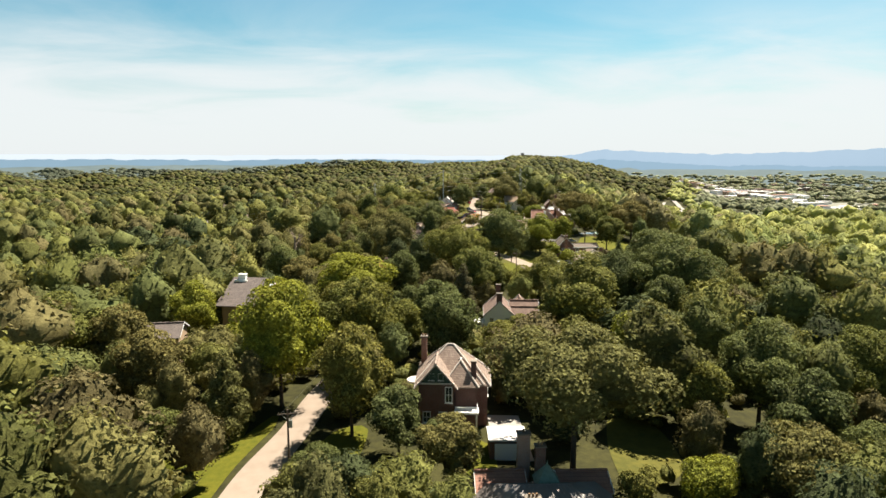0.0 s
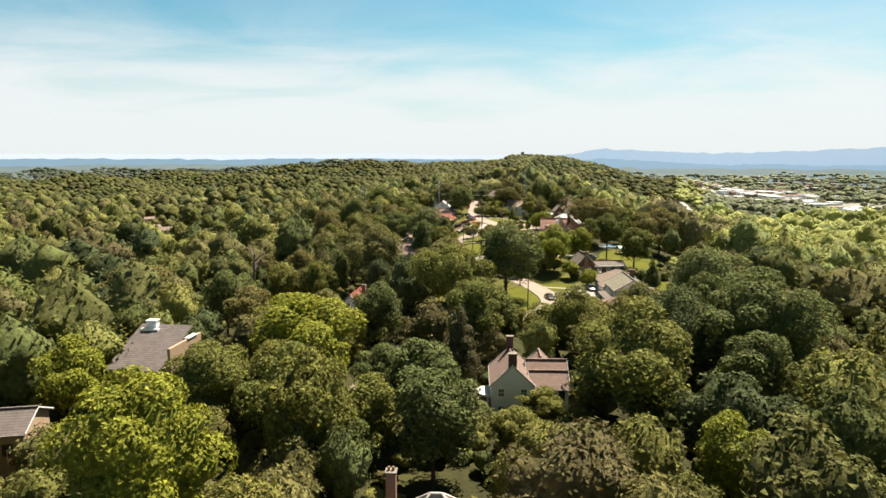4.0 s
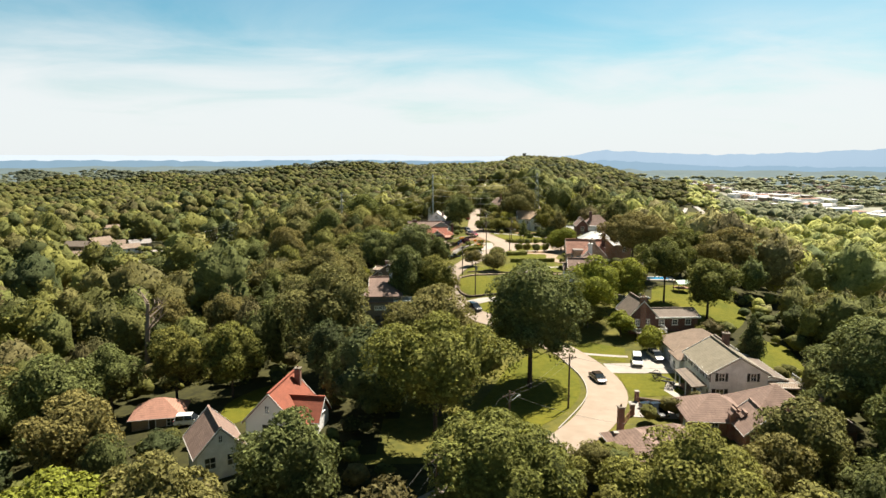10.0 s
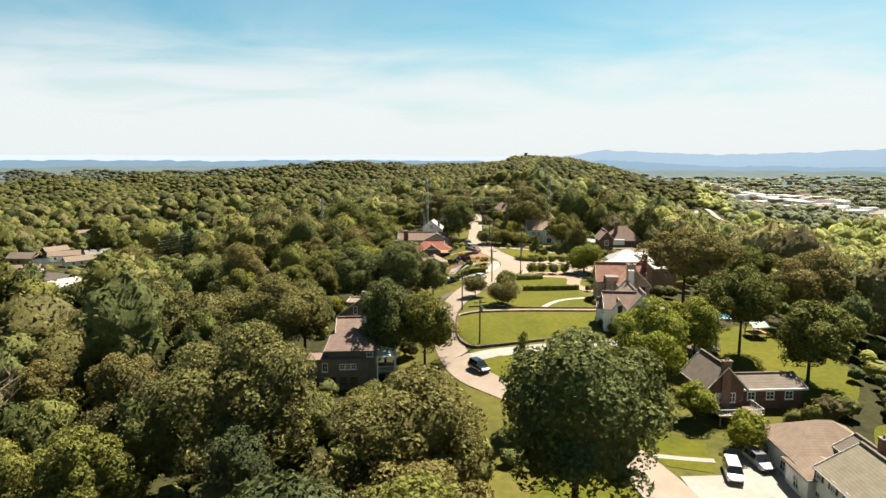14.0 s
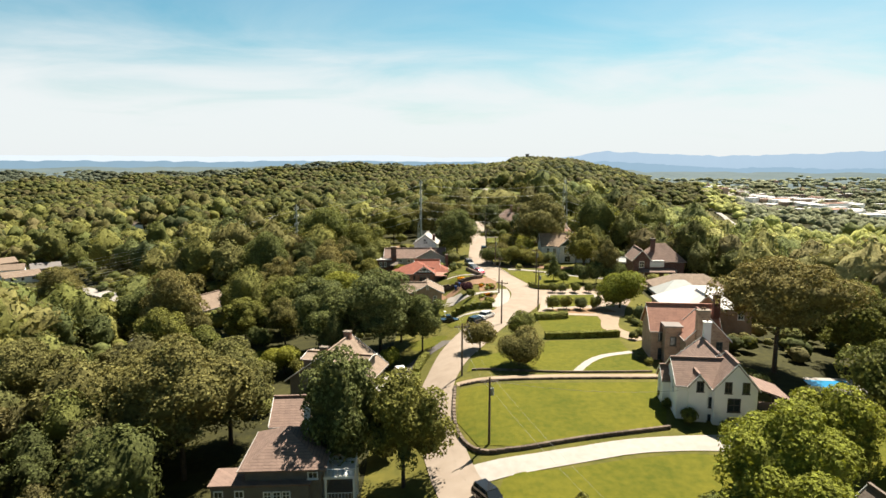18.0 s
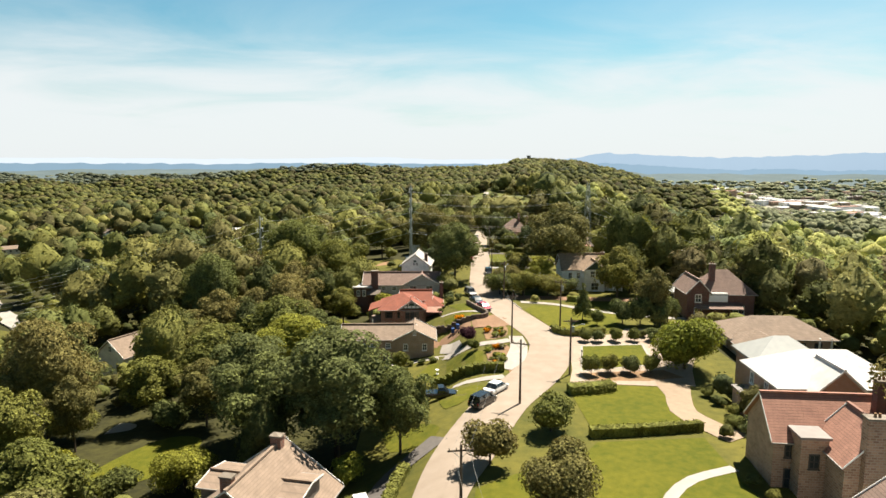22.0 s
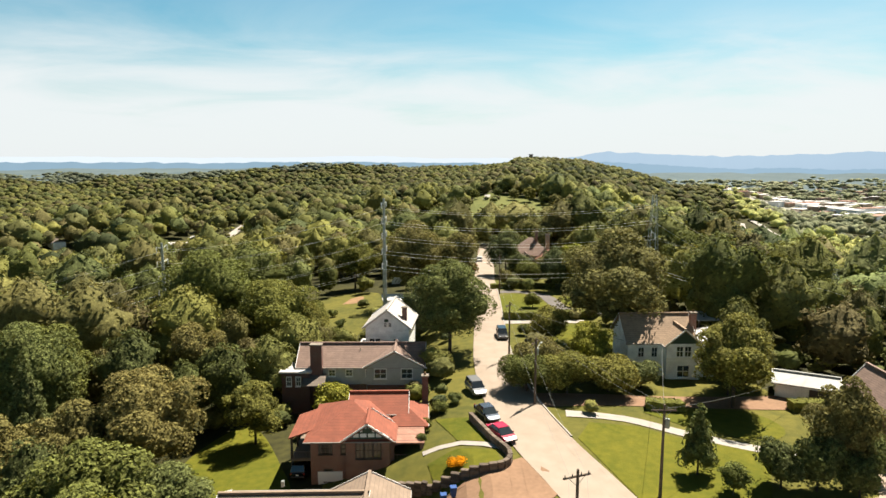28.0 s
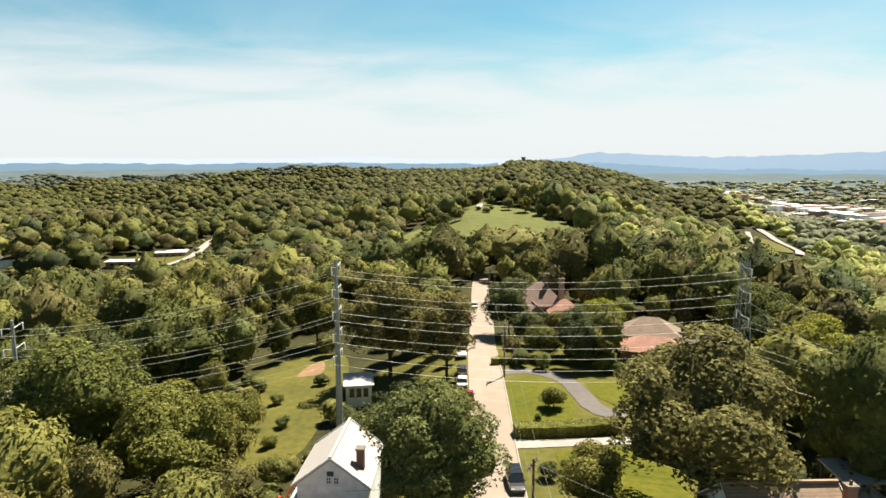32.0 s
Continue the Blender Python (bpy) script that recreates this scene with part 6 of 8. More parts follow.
def tree_meshes(kind, variant, mat, count=1900, size=0.028):
    """A trunk with limbs and a leafy crown, one unit high, shared by all trees alike."""
    key = (kind, variant, mat.name, count)
    if key in TREE_MESHES:
        return TREE_MESHES[key]
    rng = np.random.default_rng(variant * 17 + len(kind))
    cs, rs = lobes_of(rng, kind)
    bm = bmesh.new()
    add_tube(bm, (0, 0, -.06), (0, 0, .3), .022, .016, 7)
    add_tube(bm, (0, 0, .3), (.01, 0, .62), .016, .007, 6)
    for c in cs[:36:3] if len(cs) > 24 else cs[::2]:
        add_tube(bm, (0, 0, .18 + .35 * c[2]), c, .009, .003, 5)
    trunk = mesh_of("trunk", bm, BARK)
    leaves, body, faces = leaf_cloud(rng, cs, rs, count, size, 1 / TALL if kind != "bush" else 1, (12, 20, .8))
    crown = leaf_mesh("crown", leaves, mat, 3, [(body, faces)])
    TREE_MESHES[key] = trunk, crown
    return TREE_MESHES[key]


def tree(x, y, height, width, mat=None, kind="broad", variant=0, label="", z=None, category="tree"):
    mat = mat or LEAVES
    trunk, crown = tree_meshes(kind, variant % 6, mat, 11000 if width > 15 else 6500 if width > 7 else 1500, .0135 if width > 15 else .018 if width > 7 else .031)
    m = pose(x, y, ground_z(x, y) if z is None else z, 0, 0, (variant * 67) % 360) @ Matrix.Diagonal((width, width, height, 1))
    root = thing("tree", m, label or "leafy deciduous tree in full summer leaf", category, "trees along the ridge")
    shared("trunk", trunk, root)
    shared("crown", crown, root)
    return root


# large trees that stand out: place, height, width, leaves and habit
GROVES = {}
GROVES["round the first houses"] = (
    (-45.2, 64.4, 11.6, 7.7, "Bb"), (42.1, 67.1, 13.7, 12, "Os"), (49.9, 70.3, 13.6, 9.7, "Db"), (31.1, 70.7, 7.6, 8.4, "Bu"), (23.6, 72.2, 5.3, 5.4, "Lu"),
    (1.1, 74.7, 10.5, 9.6, "Ob"), (17, 78.5, 23, 20.5, "Os"), (-15.9, 75.6, 6.6, 7.2, "Du"), (-42.5, 75.7, 10.8, 7.2, "Oc"), (-36.6, 78.6, 10, 8.5, "Lb"),
    (49, 80.5, 16, 12.6, "Db"), (-51.7, 81.1, 11.2, 8.7, "Lb"), (-6.1, 83.1, 10.5, 9.4, "Db"), (-31.6, 89, 14.9, 10.4, "Oc"), (38.1, 89.4, 13, 10.4, "Lb"),
    (-13.5, 89.7, 18.2, 13, "Lb"), (49.5, 95.2, 18.9, 16.5, "Db"),
)
GROVES["before the white house"] = (
    (-48.6, 102, 15.1, 12.8, "Ob"), (70.3, 102.7, 18.5, 15.8, "Lb"), (32.9, 110.8, 14.9, 10.2, "Bb"), (-60.8, 117.1, 17.4, 13.5, "Ob"), (-72.2, 117.3, 21.2, 21.4, "Lb"),
    (-8, 127, 13, 11, "Lb"), (-7.4, 141, 12.5, 10.5, "Db"), (-11.8, 119.5, 12, 9.5, "Lb"), (0.6, 118.6, 16.5, 13.6, "Db"), (11.5, 125, 8.5, 9, "Lb"), (-18, 126, 18, 13, "Lb"), (-14, 117.5, 20, 13, "Lb"), (41, 130.3, 9.6, 7.5, "Bb"), (-44, 131.1, 8.5, 9, "Bb"),
    (-31.4, 131.5, 17, 16, "Lb"), (-27, 102, 23, 17.5, "Bb"), (29.7, 133.6, 22.3, 21.6, "Lb"), (-1.5, 133.7, 15.8, 14.3, "Db"), (17, 136.5, 6.8, 8, "Lb"), (-21.1, 134.8, 16.2, 15.2, "Lb"),
    (47.7, 135, 17.3, 13.3, "Db"), (42, 151, 20, 16, "Db"), (-57, 143, 17, 14, "Bb"), (-21.8, 147, 20.5, 22, "Bb"), (54.6, 149.2, 24, 23, "Db"),
)
GROVES["beside the lower road"] = (
    (5, 152.6, 15.8, 10.2, "Gc"), (-29, 162.5, 16, 14.6, "Bb"), (59.6, 165.2, 19.1, 16.9, "Db"), (8.7, 167.8, 17.8, 16.4, "Lb"), (28.1, 168.4, 16.4, 15.5, "Lb"),
    (-11.2, 172.8, 16.8, 12.1, "Db"), (38.9, 173.6, 12.8, 10, "Ob"), (16.2, 176.7, 10.5, 7.4, "Lb"), (44.1, 179.2, 15.1, 12.9, "Ob"), (59.3, 182.3, 17, 12.7, "Db"),
    (-20, 162, 17.5, 14, "Ob"), (-42, 188, 15, 13, "Ob"), (3.2, 193.8, 22.5, 17.5, "Ls"), (64.9, 195.4, 21.4, 21.9, "Db"), (-50.8, 197.4, 18.1, 14.9, "Db"),
)
GROVES["round the bend"] = (
    (3.9, 207.6, 14.7, 14.1, "Ob"), (-77.2, 208.9, 21.3, 21.5, "Ob"), (-43, 221, 15, 12, "Lb"), (-33, 221, 14.5, 12, "Lb"), (-52, 216, 14, 12, "Db"), (3, 219.4, 19.9, 18.7, "Ob"),
    (-16.7, 229.8, 22.2, 21.4, "Ob"), (64.1, 231.1, 11.4, 8, "Dc"), (19.5, 219, 24, 22, "Db"), (17, 243, 15.5, 8, "Lc"), (31, 252, 8, 10, "Lu"), (37, 251.5, 8, 9, "Lu"), (46.8, 238.7, 6, 6.9, "Bu"), 
    (60.5, 270, 18.5, 13, "Ls"), (-44.4, 251.5, 14.8, 12.2, "Ob"), (-56.2, 251.8, 14.4, 11.3, "Ob"), (39.1, 254.7, 16.5, 15.9, "Bb"), (67, 259, 15.5, 15, "Lb"), (43, 246.5, 6.2, 7, "Bb"), (25.5, 249, 8, 8, "Lu"),
)
GROVES["below the wide lawn"] = (
    (50, 264.7, 13, 12, "Bb"), (51, 272.3, 7.7, 8.6, "Bu"), (2.6, 270.5, 15.5, 12, "Lb"), (-4.8, 272, 19, 12, "Db"), (-26.3, 277.9, 20.4, 19.7, "Ob"),
    (-22.8, 286.2, 16.6, 16, "Ob"), (85.8, 289.3, 18.7, 20.5, "Ob"), (77, 303, 16.8, 14, "Lb"), (-57.5, 296.2, 16.2, 17.2, "Ob"),
    (60.8, 298.6, 21.2, 19.3, "Os"), (19.7, 299.2, 7, 8.2, "Ou"),
)
GROVES["along the upper lawns"] = (
    (14, 308, 5.7, 6.4, "Ou"), (-22, 314.6, 6.4, 8.6, "Bu"), (-17.4, 311.6, 4.6, 6, "Lu"), (-36.4, 338.6, 11, 11.4, "Lb"), (-31.5, 301, 14.5, 13, "Lb"), (-32, 335, 5, 7, "Du"), (-46.6, 334, 6, 8, "Lu"), (-29.4, 313.4, 5, 6.4, "Lu"), (-38.6, 315.6, 7, 8, "Bu"), (-2.4, 312.4, 4.2, 5, "Bu"), (-43.6, 329.4, 12, 7.6, "Ob"), (-48.6, 324.6, 8, 8, "Bu"), (22.1, 316.4, 5.3, 6.5, "Lu"), (3.7, 316.8, 12.1, 8.7, "Db"),
    (-46.3, 318.2, 14.9, 12.3, "Lb"), (-4.5, 319.6, 18.3, 19.4, "Db"), (-13.7, 321.5, 15.3, 13.3, "Db"), (-17.9, 328, 16.5, 15.6, "Db"), (-26.6, 334.6, 11, 9.4, "Ob"),
    (-51, 335.4, 20.5, 16, "Ob"), (-17.5, 352, 13.5, 17, "Bb"), (-28, 345, 14, 14, "Lb"), (-1, 328.5, 11, 12, "Db"), (47.6, 340.4, 10, 12.3, "Bu"), (-3.5, 352, 4.6, 4, "Lb"), (1.5, 353, 4.4, 3.6, "Lb"),
)
GROVES["behind the brick houses"] = (
    (-57.8, 353.8, 9.5, 11, "Ob"), (-21.5, 362.2, 14.9, 14.6, "Lb"), (-15.3, 364.6, 11, 11, "Db"),
    (-69.1, 365.8, 18.8, 20.5, "Db"), (51.4, 366, 12.4, 7.6, "Ob"), (45, 366, 6, 5.4, "Du"), (48.4, 365.6, 7, 6, "Du"), (52, 364.6, 6, 5.4, "Du"), (55, 368.6, 6.6, 5.2, "Du"), (39.6, 364.6, 3.6, 3.6, "Lb"), (-36.5, 370.7, 14.9, 12.3, "Ob"), (37.6, 368.4, 8.2, 5.4, "Dc"),
    (-30.2, 376, 13.2, 10.8, "Ob"), (-24.3, 378.7, 16.3, 15.4, "Ob"), (-45, 390, 21, 16, "Db"), (-41, 384, 17, 9, "Dc"), (49.6, 386.5, 13.5, 12.5, "Lb"), (6.7, 385.9, 4.5, 4.6, "Lu"),
    (-13.9, 388.7, 9.2, 8.8, "Lb"), (-107.9, 389.5, 17, 16.9, "Ob"), (-4.6, 396.8, 6, 7, "Bu"), (-48.3, 398.3, 18.4, 17.6, "Lb"),
)
GROVES["at the end of the street"] = (
    (23, 391, 6, 8, "Lu"), (28.5, 390.5, 7, 9.5, "Lu"), (34.5, 391.5, 6.4, 9, "Lu"), (39.5, 393, 4.5, 6, "Du"), (51, 391, 8.5, 8, "Lb"), (55, 395, 10, 9, "Ob"), (25.5, 396, 7, 8, "Ou"), (33, 398, 9, 8, "Bb"),
    (-29, 407, 14.5, 11.5, "Ob"), (12.8, 409.4, 17, 16, "Db"), (.6, 409.6, 6.6, 6, "Lb"), (4.2, 409.2, 6.2, 5.4, "Db"), (29.8, 413.6, 7.5, 8.2, "Lu"), (-21.2, 426.6, 17.7, 18.3, "Lb"), (-35.1, 430.9, 24, 23, "Lb"),
    (-15.9, 432, 10.6, 9.7, "Lb"), (41, 411, 22, 23, "Ob"), (31.2, 440.2, 4, 4.6, "Lu"), (71.7, 441, 15.7, 16.2, "Bb"), (-17.9, 449.6, 7.5, 8.2, "Lu"),
    (15.6, 456, 16.3, 13.3, "Ob"), (34.4, 464.7, 7.4, 8, "Lu"), (28.2, 466.2, 4.9, 4.5, "Ou"), (74.4, 466.9, 16.6, 15.9, "Lb"), (5, 469.7, 21.8, 20.7, "Ob"),
    (46.8, 471.5, 11.7, 9.9, "Bb"), (29.9, 482.5, 13.6, 11.7, "Db"), (42.1, 483.3, 6.3, 7.7, "Ou"), (-14.6, 501, 16.8, 14.4, "Lb"), (-48.1, 506.6, 18.9, 20.8, "Ob"),
)
LEAF_KINDS = {"L": (LEAVES, "mid-green leafy broadleaf tree"), "O": (OLIVE_LEAVES, "olive-green broadleaf tree"), "B": (BRIGHT_LEAVES, "bright yellow-green broadleaf tree"), "D": (DARK_LEAVES, "dark green dense tree"), "G": (GREY_LEAVES, "grey-green drooping cedar")}
HABITS = {"b": "broad", "s": "spread", "c": "cone", "u": "bush"}
SET_TREES = []
for grove, members in GROVES.items():
    for i, (x, y, hh, ww, code) in enumerate(members):
        mat, words = LEAF_KINDS[code[0]]
        size_word = "low round " if code[1] == "u" else "tall " if hh > 18 else ""
        tree(x, y, hh, ww, mat, HABITS[code[1]], i, size_word + words + " " + grove)
        SET_TREES.append((x, y, ww * (.28 if y < 190 else .36)))

# ---- the woods ----
HIGHWAY = ((304, 866), (318, 892), (332, 925), (345, 965), (360, 1010))
VALLEY_HOMES = [(-201, 471), (-156, 424), (-144, 388), (-177, 477), (-182, 442), (-139, 397), (-250, 561), (-246, 548), (-192, 490), (-140, 371), (-180, 500), (-197, 474), (-215, 520), (-230, 600), (-300, 700), (-190, 640), (-260, 760), (-330, 620), (-290, 520), (-170, 560)]
CLEARINGS = [(p.x, p.y, 24) for p in curve_points([(x, y, 0) for x, y in HIGHWAY], 12)] + [(x * .985, y - 5, 8) for x, y in VALLEY_HOMES] + [(-176, 800, 22), (-188, 788, 20), (-166, 790, 18), (-158, 815, 12), (-164, 848, 11), (-168, 885, 10), (-168, 925, 9), (-122, 415, 17), (-140, 452, 9), (-155, 472, 8), (56, 880, 15), (22, 770, 24), (60, 770, 24), (90, 785, 22), (45, 755, 22), (75, 755, 22), (70, 820, 24), (85, 850, 20)]
CLEARINGS = np.array(CLEARINGS)


def thinned(x, y, hh):
    """Trees keep off the valley clearings, and stay low just before them."""
    away2 = (CLEARINGS[:, 0] - x) ** 2 + (CLEARINGS[:, 1] - y) ** 2
    if np.any(away2 < CLEARINGS[:, 2] ** 2):
        return 0
    before = CLEARINGS[:, 1] - CLEARINGS[:, 2] - y
    near = np.zeros(len(before), bool)
    for y0 in (60, 200, 340):
        near |= np.abs(9 + (CLEARINGS[:, 0] - 9) * (y - y0) / (CLEARINGS[:, 1] - y0) - x) < CLEARINGS[:, 2] + 2
    near &= (before > -CLEARINGS[:, 2]) & (before < np.where(CLEARINGS[:, 2] > 20, 170, 55))
    return min(hh, 3.5 + .085 * max(0, np.min(before[near]))) if near.any() else hh


OPEN = [(p.x, p.y, p.z / 2 + 1.0) for p in curve_points(ROAD, 3)]
SIGHT = [(p.x, p.y, 3) for p in curve_points([(x, y, 0) for x, y, w in ROAD[9:13] + ROAD[17:31]], 5)]
HOMES = [(o.location.x, o.location.y, 6.5) for o in scene.objects if o.name.startswith("house")]
LAWNS = [(-38, 211, 6), (-117, 312, 7), (13, 269, 6), (20, 270.5, 4), (21, 222, 11), (13, 206, 7), (41, 221, 7), (39, 236, 7), (42, 230, 7), (20, 284, 11), (32, 285, 10), (25, 264, 7), (38, 268, 7), (20, 301, 8), (33, 305, 10), (34, 325, 10), (42, 338, 9), (38, 350, 8), (36, 372, 10), (47, 375, 9), (45, 386, 9), (56, 388, 8), (28, 443, 9), (38, 446, 10), (34, 419, 10), (12, 344, 7), (6, 320, 5), (12, 330, 5), (12, 376, 6), (12, 366, 7), (-12, 444, 7), (-14, 460, 7), (-13, 478, 7), (-15, 82, 6), (-34, 86, 6), (28, 86, 6), (10, 90, 6), (5, 83, 4), (8, 145, 4), (-27, 216, 6), (66, 262, 8), (70, 271, 8), (62, 276, 5), (66, 290, 6), (73, 280, 8), (70, 238, 7), (-11, 375, 6), (60, 350, 8), (76, 350, 8), (62, 341, 8), (70, 341, 7), (0, 357, 7), (7, 356, 6), (-7, 359, 5), (4, 349, 6), (10, 345, 7), (5, 341, 5), (15, 356, 6), (14, 55, 9), (20, 60, 8), (10, 63, 6), (27, 62, 6), (-3, 377, 6), (-31, 325, 6), (-34, 321, 5), (-28, 329, 4), (-41, 337, 3), (-58, 342, 4), (-12, 304, 7), (-9, 297, 7), (0, 310, 6), (3, 322, 7), (-10, 345, 7), (-17, 384, 6), (-16, 378, 6), (-12, 382, 6), (-66, 392, 8), (-77, 367, 8), (-60, 385, 5), (-70, 358, 6), (-62, 380, 5), (33, 366, 6), (41, 367, 6), (47, 366, 5)]
SIGHT = np.array(SIGHT + [(x, y, 5) for x, y in ((15, 143), (10, 143), (-44, 147), (-41, 146))] + [v for v in HOMES + LAWNS if v[1] > 195 or v[1] < 66] + [(1, 97, 3), (14, 145, 3), (-40, 150, 2), (-12.6, 153, 3), (-10, 158, 3), (-24, 84, 2), (-60, 380, 3), (-53, 366, 3), (-13, 88, 3), (-62, 133, 2), (-26, 192, 3), (-57, 236, 2), (-40, 211, 4), (-117, 314, 4)])
OPEN = np.array(OPEN + HOMES + LAWNS + SET_TREES)
rng = np.random.default_rng(5)


def allowed(x, y, hh, r):
    """The height that a wild tree may have here: none on open ground, low before a lawn, house or street in the sun."""
    if np.any((OPEN[:, 0] - x) ** 2 + (OPEN[:, 1] - y) ** 2 < (OPEN[:, 2] + r * (.35 if y < 190 else .5)) ** 2):
        return 0
    before = SIGHT[:, 1] - SIGHT[:, 2] - y
    near = (np.abs(SIGHT[:, 0] - x) < r + SIGHT[:, 2] * .7) & (before > -4) & (before < 40)
    if near.any():
        hh = min(hh, max(2.5, np.min(before[near]) * .45 + 1))
    return hh


near_trees = []
y = 42.0
while y < 900:
    step = 8.6 if y < 420 else 8.6 + (y - 420) * .006
    half = 30 + .73 * y
    x = -half
    while x < half:
        px, py = x + rng.uniform(-.42, .42) * step, y + rng.uniform(-.42, .42) * step
        r = (rng.uniform(.38, .8) if rng.uniform() < .8 else rng.uniform(.9, 1.25)) * step
        hh = 5 + r * rng.uniform(1.0, 2.0)
        if y > 560:
            r, hh = r * 1.28, 5 + (hh - 5) * .85
        x += step
        if y < 560 and -70 < px < 95:
            hh = allowed(px, py, hh, r)
            if not hh:
                continue
            r = min(r, .5 * hh + .6)
        if py > 340 and (px < -90 or px > 200 or py > 700 or py > 600 and -10 < px < 120):
            hh = thinned(px, py, hh)
            if not hh:
                continue
            r = min(r, .45 * hh + 1.5)
        if ((px - 55) / 60) ** 2 + ((py - 785) / 62) ** 2 < 1:
            continue
        near_trees.append((px, py, hh, r))
    y += step
y = 40.0
while y < 470:
    x = -75.0
    while x < 95:
        px, py = x + rng.uniform(-2, 2), y + rng.uniform(-2, 2)
        x += 4.2
        hh = rng.uniform(1.6, 4.6)
        if np.any((OPEN[:, 0] - px) ** 2 + (OPEN[:, 1] - py) ** 2 < (OPEN[:, 2] + (2.6 if py > 190 else 1.4)) ** 2):
            continue
        near_trees.append((px, py, hh, hh * rng.uniform(.5, .8)))
    y += 4.2
# the woods go on beside and behind the way
y = -70.0
while y < 420:
    x = -270.0
    while x < 290:
        px, py = x + rng.uniform(-4.5, 4.5), y + rng.uniform(-4.5, 4.5)
        x += 11.5
        if py < 40 and abs(px + 27) < 7:
            continue
        if py < 40 or abs(px) > 30 + .73 * py:
            r = rng.uniform(4, 7.4)
            near_trees.append((px, py, 5 + r * rng.uniform(.9, 1.7), r))
    y += 11.5
verts, tints, cores = [], [], []
CLOUDS = []
for k in range(10):
    g = np.random.default_rng(100 + k)
    cs, rs = lobes_of(g, "broad")
    CLOUDS.append({n: leaf_cloud(g, cs, rs, m, leaf, 1 / TALL, core) for n, m, leaf, core in ((1900, 1900, .0205, (10, 18, .86)), (820, 900, .027, (9, 16, .88)), (450, 480, .033, (8, 14, .9)), (230, 210, .042, (7, 12, .92)), (110, 80, .055, (6, 10, .95)), (0, 6, .05, (4, 7, 1.0)))})
BUSHES = []
for k in range(6):
    g = np.random.default_rng(150 + k)
    cs, rs = lobes_of(g, "bush")
    BUSHES.append({n: leaf_cloud(g, cs, rs, m, leaf, 1, core) for n, m, leaf, core in ((450, 170, .05, (5, 9, .9)), (230, 60, .07, (4, 8, .92)), (110, 16, .1, (4, 6, .95)), (0, 4, .1, (3, 6, 1.0)))})
shell_tints, slope = [], []
for i, (px, py, hh, r) in enumerate(near_trees):
    away = math.hypot(px - 8, max(0, py - min(py - 45, 349)))
    n = 0 if py < 38 or abs(px) > 32 + .73 * py else (450 if py < 110 else 230 if -24 < px < 60 else 110) if hh < 4.7 else 1900 if py < 470 and -44 < px < 58 else 820 if py < 480 and -66 < px < 86 else 450 if py < 540 and abs(px) < 120 else 230 if py < 640 else 110
    c, inside, faces = BUSHES[i % 6][n] if hh < 4.7 and py < 470 else CLOUDS[i % 10][n]
    a = rng.uniform(0, 6.283)
    ca, sa = math.cos(a), math.sin(a)
    w = r * 1.85
    base = ground_z(px, py)
    v, u = (np.stack([px + w * (q[:, 0] * ca - q[:, 1] * sa), py + w * (q[:, 0] * sa + q[:, 1] * ca), base + hh * q[:, 2]], 1) for q in (c, inside))
    cores.append((u, faces))
    verts.append(v)
    tone = min(1, max(0, .5 + .4 * noise.noise(Vector((px * .012, py * .012, 2))) + rng.uniform(-.5, .5)))
    tints.append(np.full(len(v), tone))
    shell_tints.append(np.full(len(u), tone))
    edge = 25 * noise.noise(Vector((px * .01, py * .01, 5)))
    # 1: greens lightened for haze, 2: greens brightened as if lit, 0: forest
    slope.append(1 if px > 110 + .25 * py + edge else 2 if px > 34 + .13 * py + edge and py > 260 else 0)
def plant(name, mat, take, words, marks):
    """One mesh of all those trees whose mark is take."""
    v, c, u, t = ([a for a, k in zip(items, marks) if k == take] for items in (verts, tints, cores, shell_tints))
    tagged(new(name, leaf_mesh(name, np.concatenate(v), mat, 3, u, np.concatenate(c + t))), words, "woodland", "", "stuff")


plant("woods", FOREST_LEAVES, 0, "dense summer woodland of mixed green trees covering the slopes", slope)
plant("east_woods", LIT_EAST_LEAVES, 2, "mixed woodland on the eastern slope, its leaf colour lightened as if sunlit", slope)
plant("slope_woods", HAZED_SLOPE_LEAVES, 1, "woodland on the slope towards the valley, its green lightened for haze", slope)

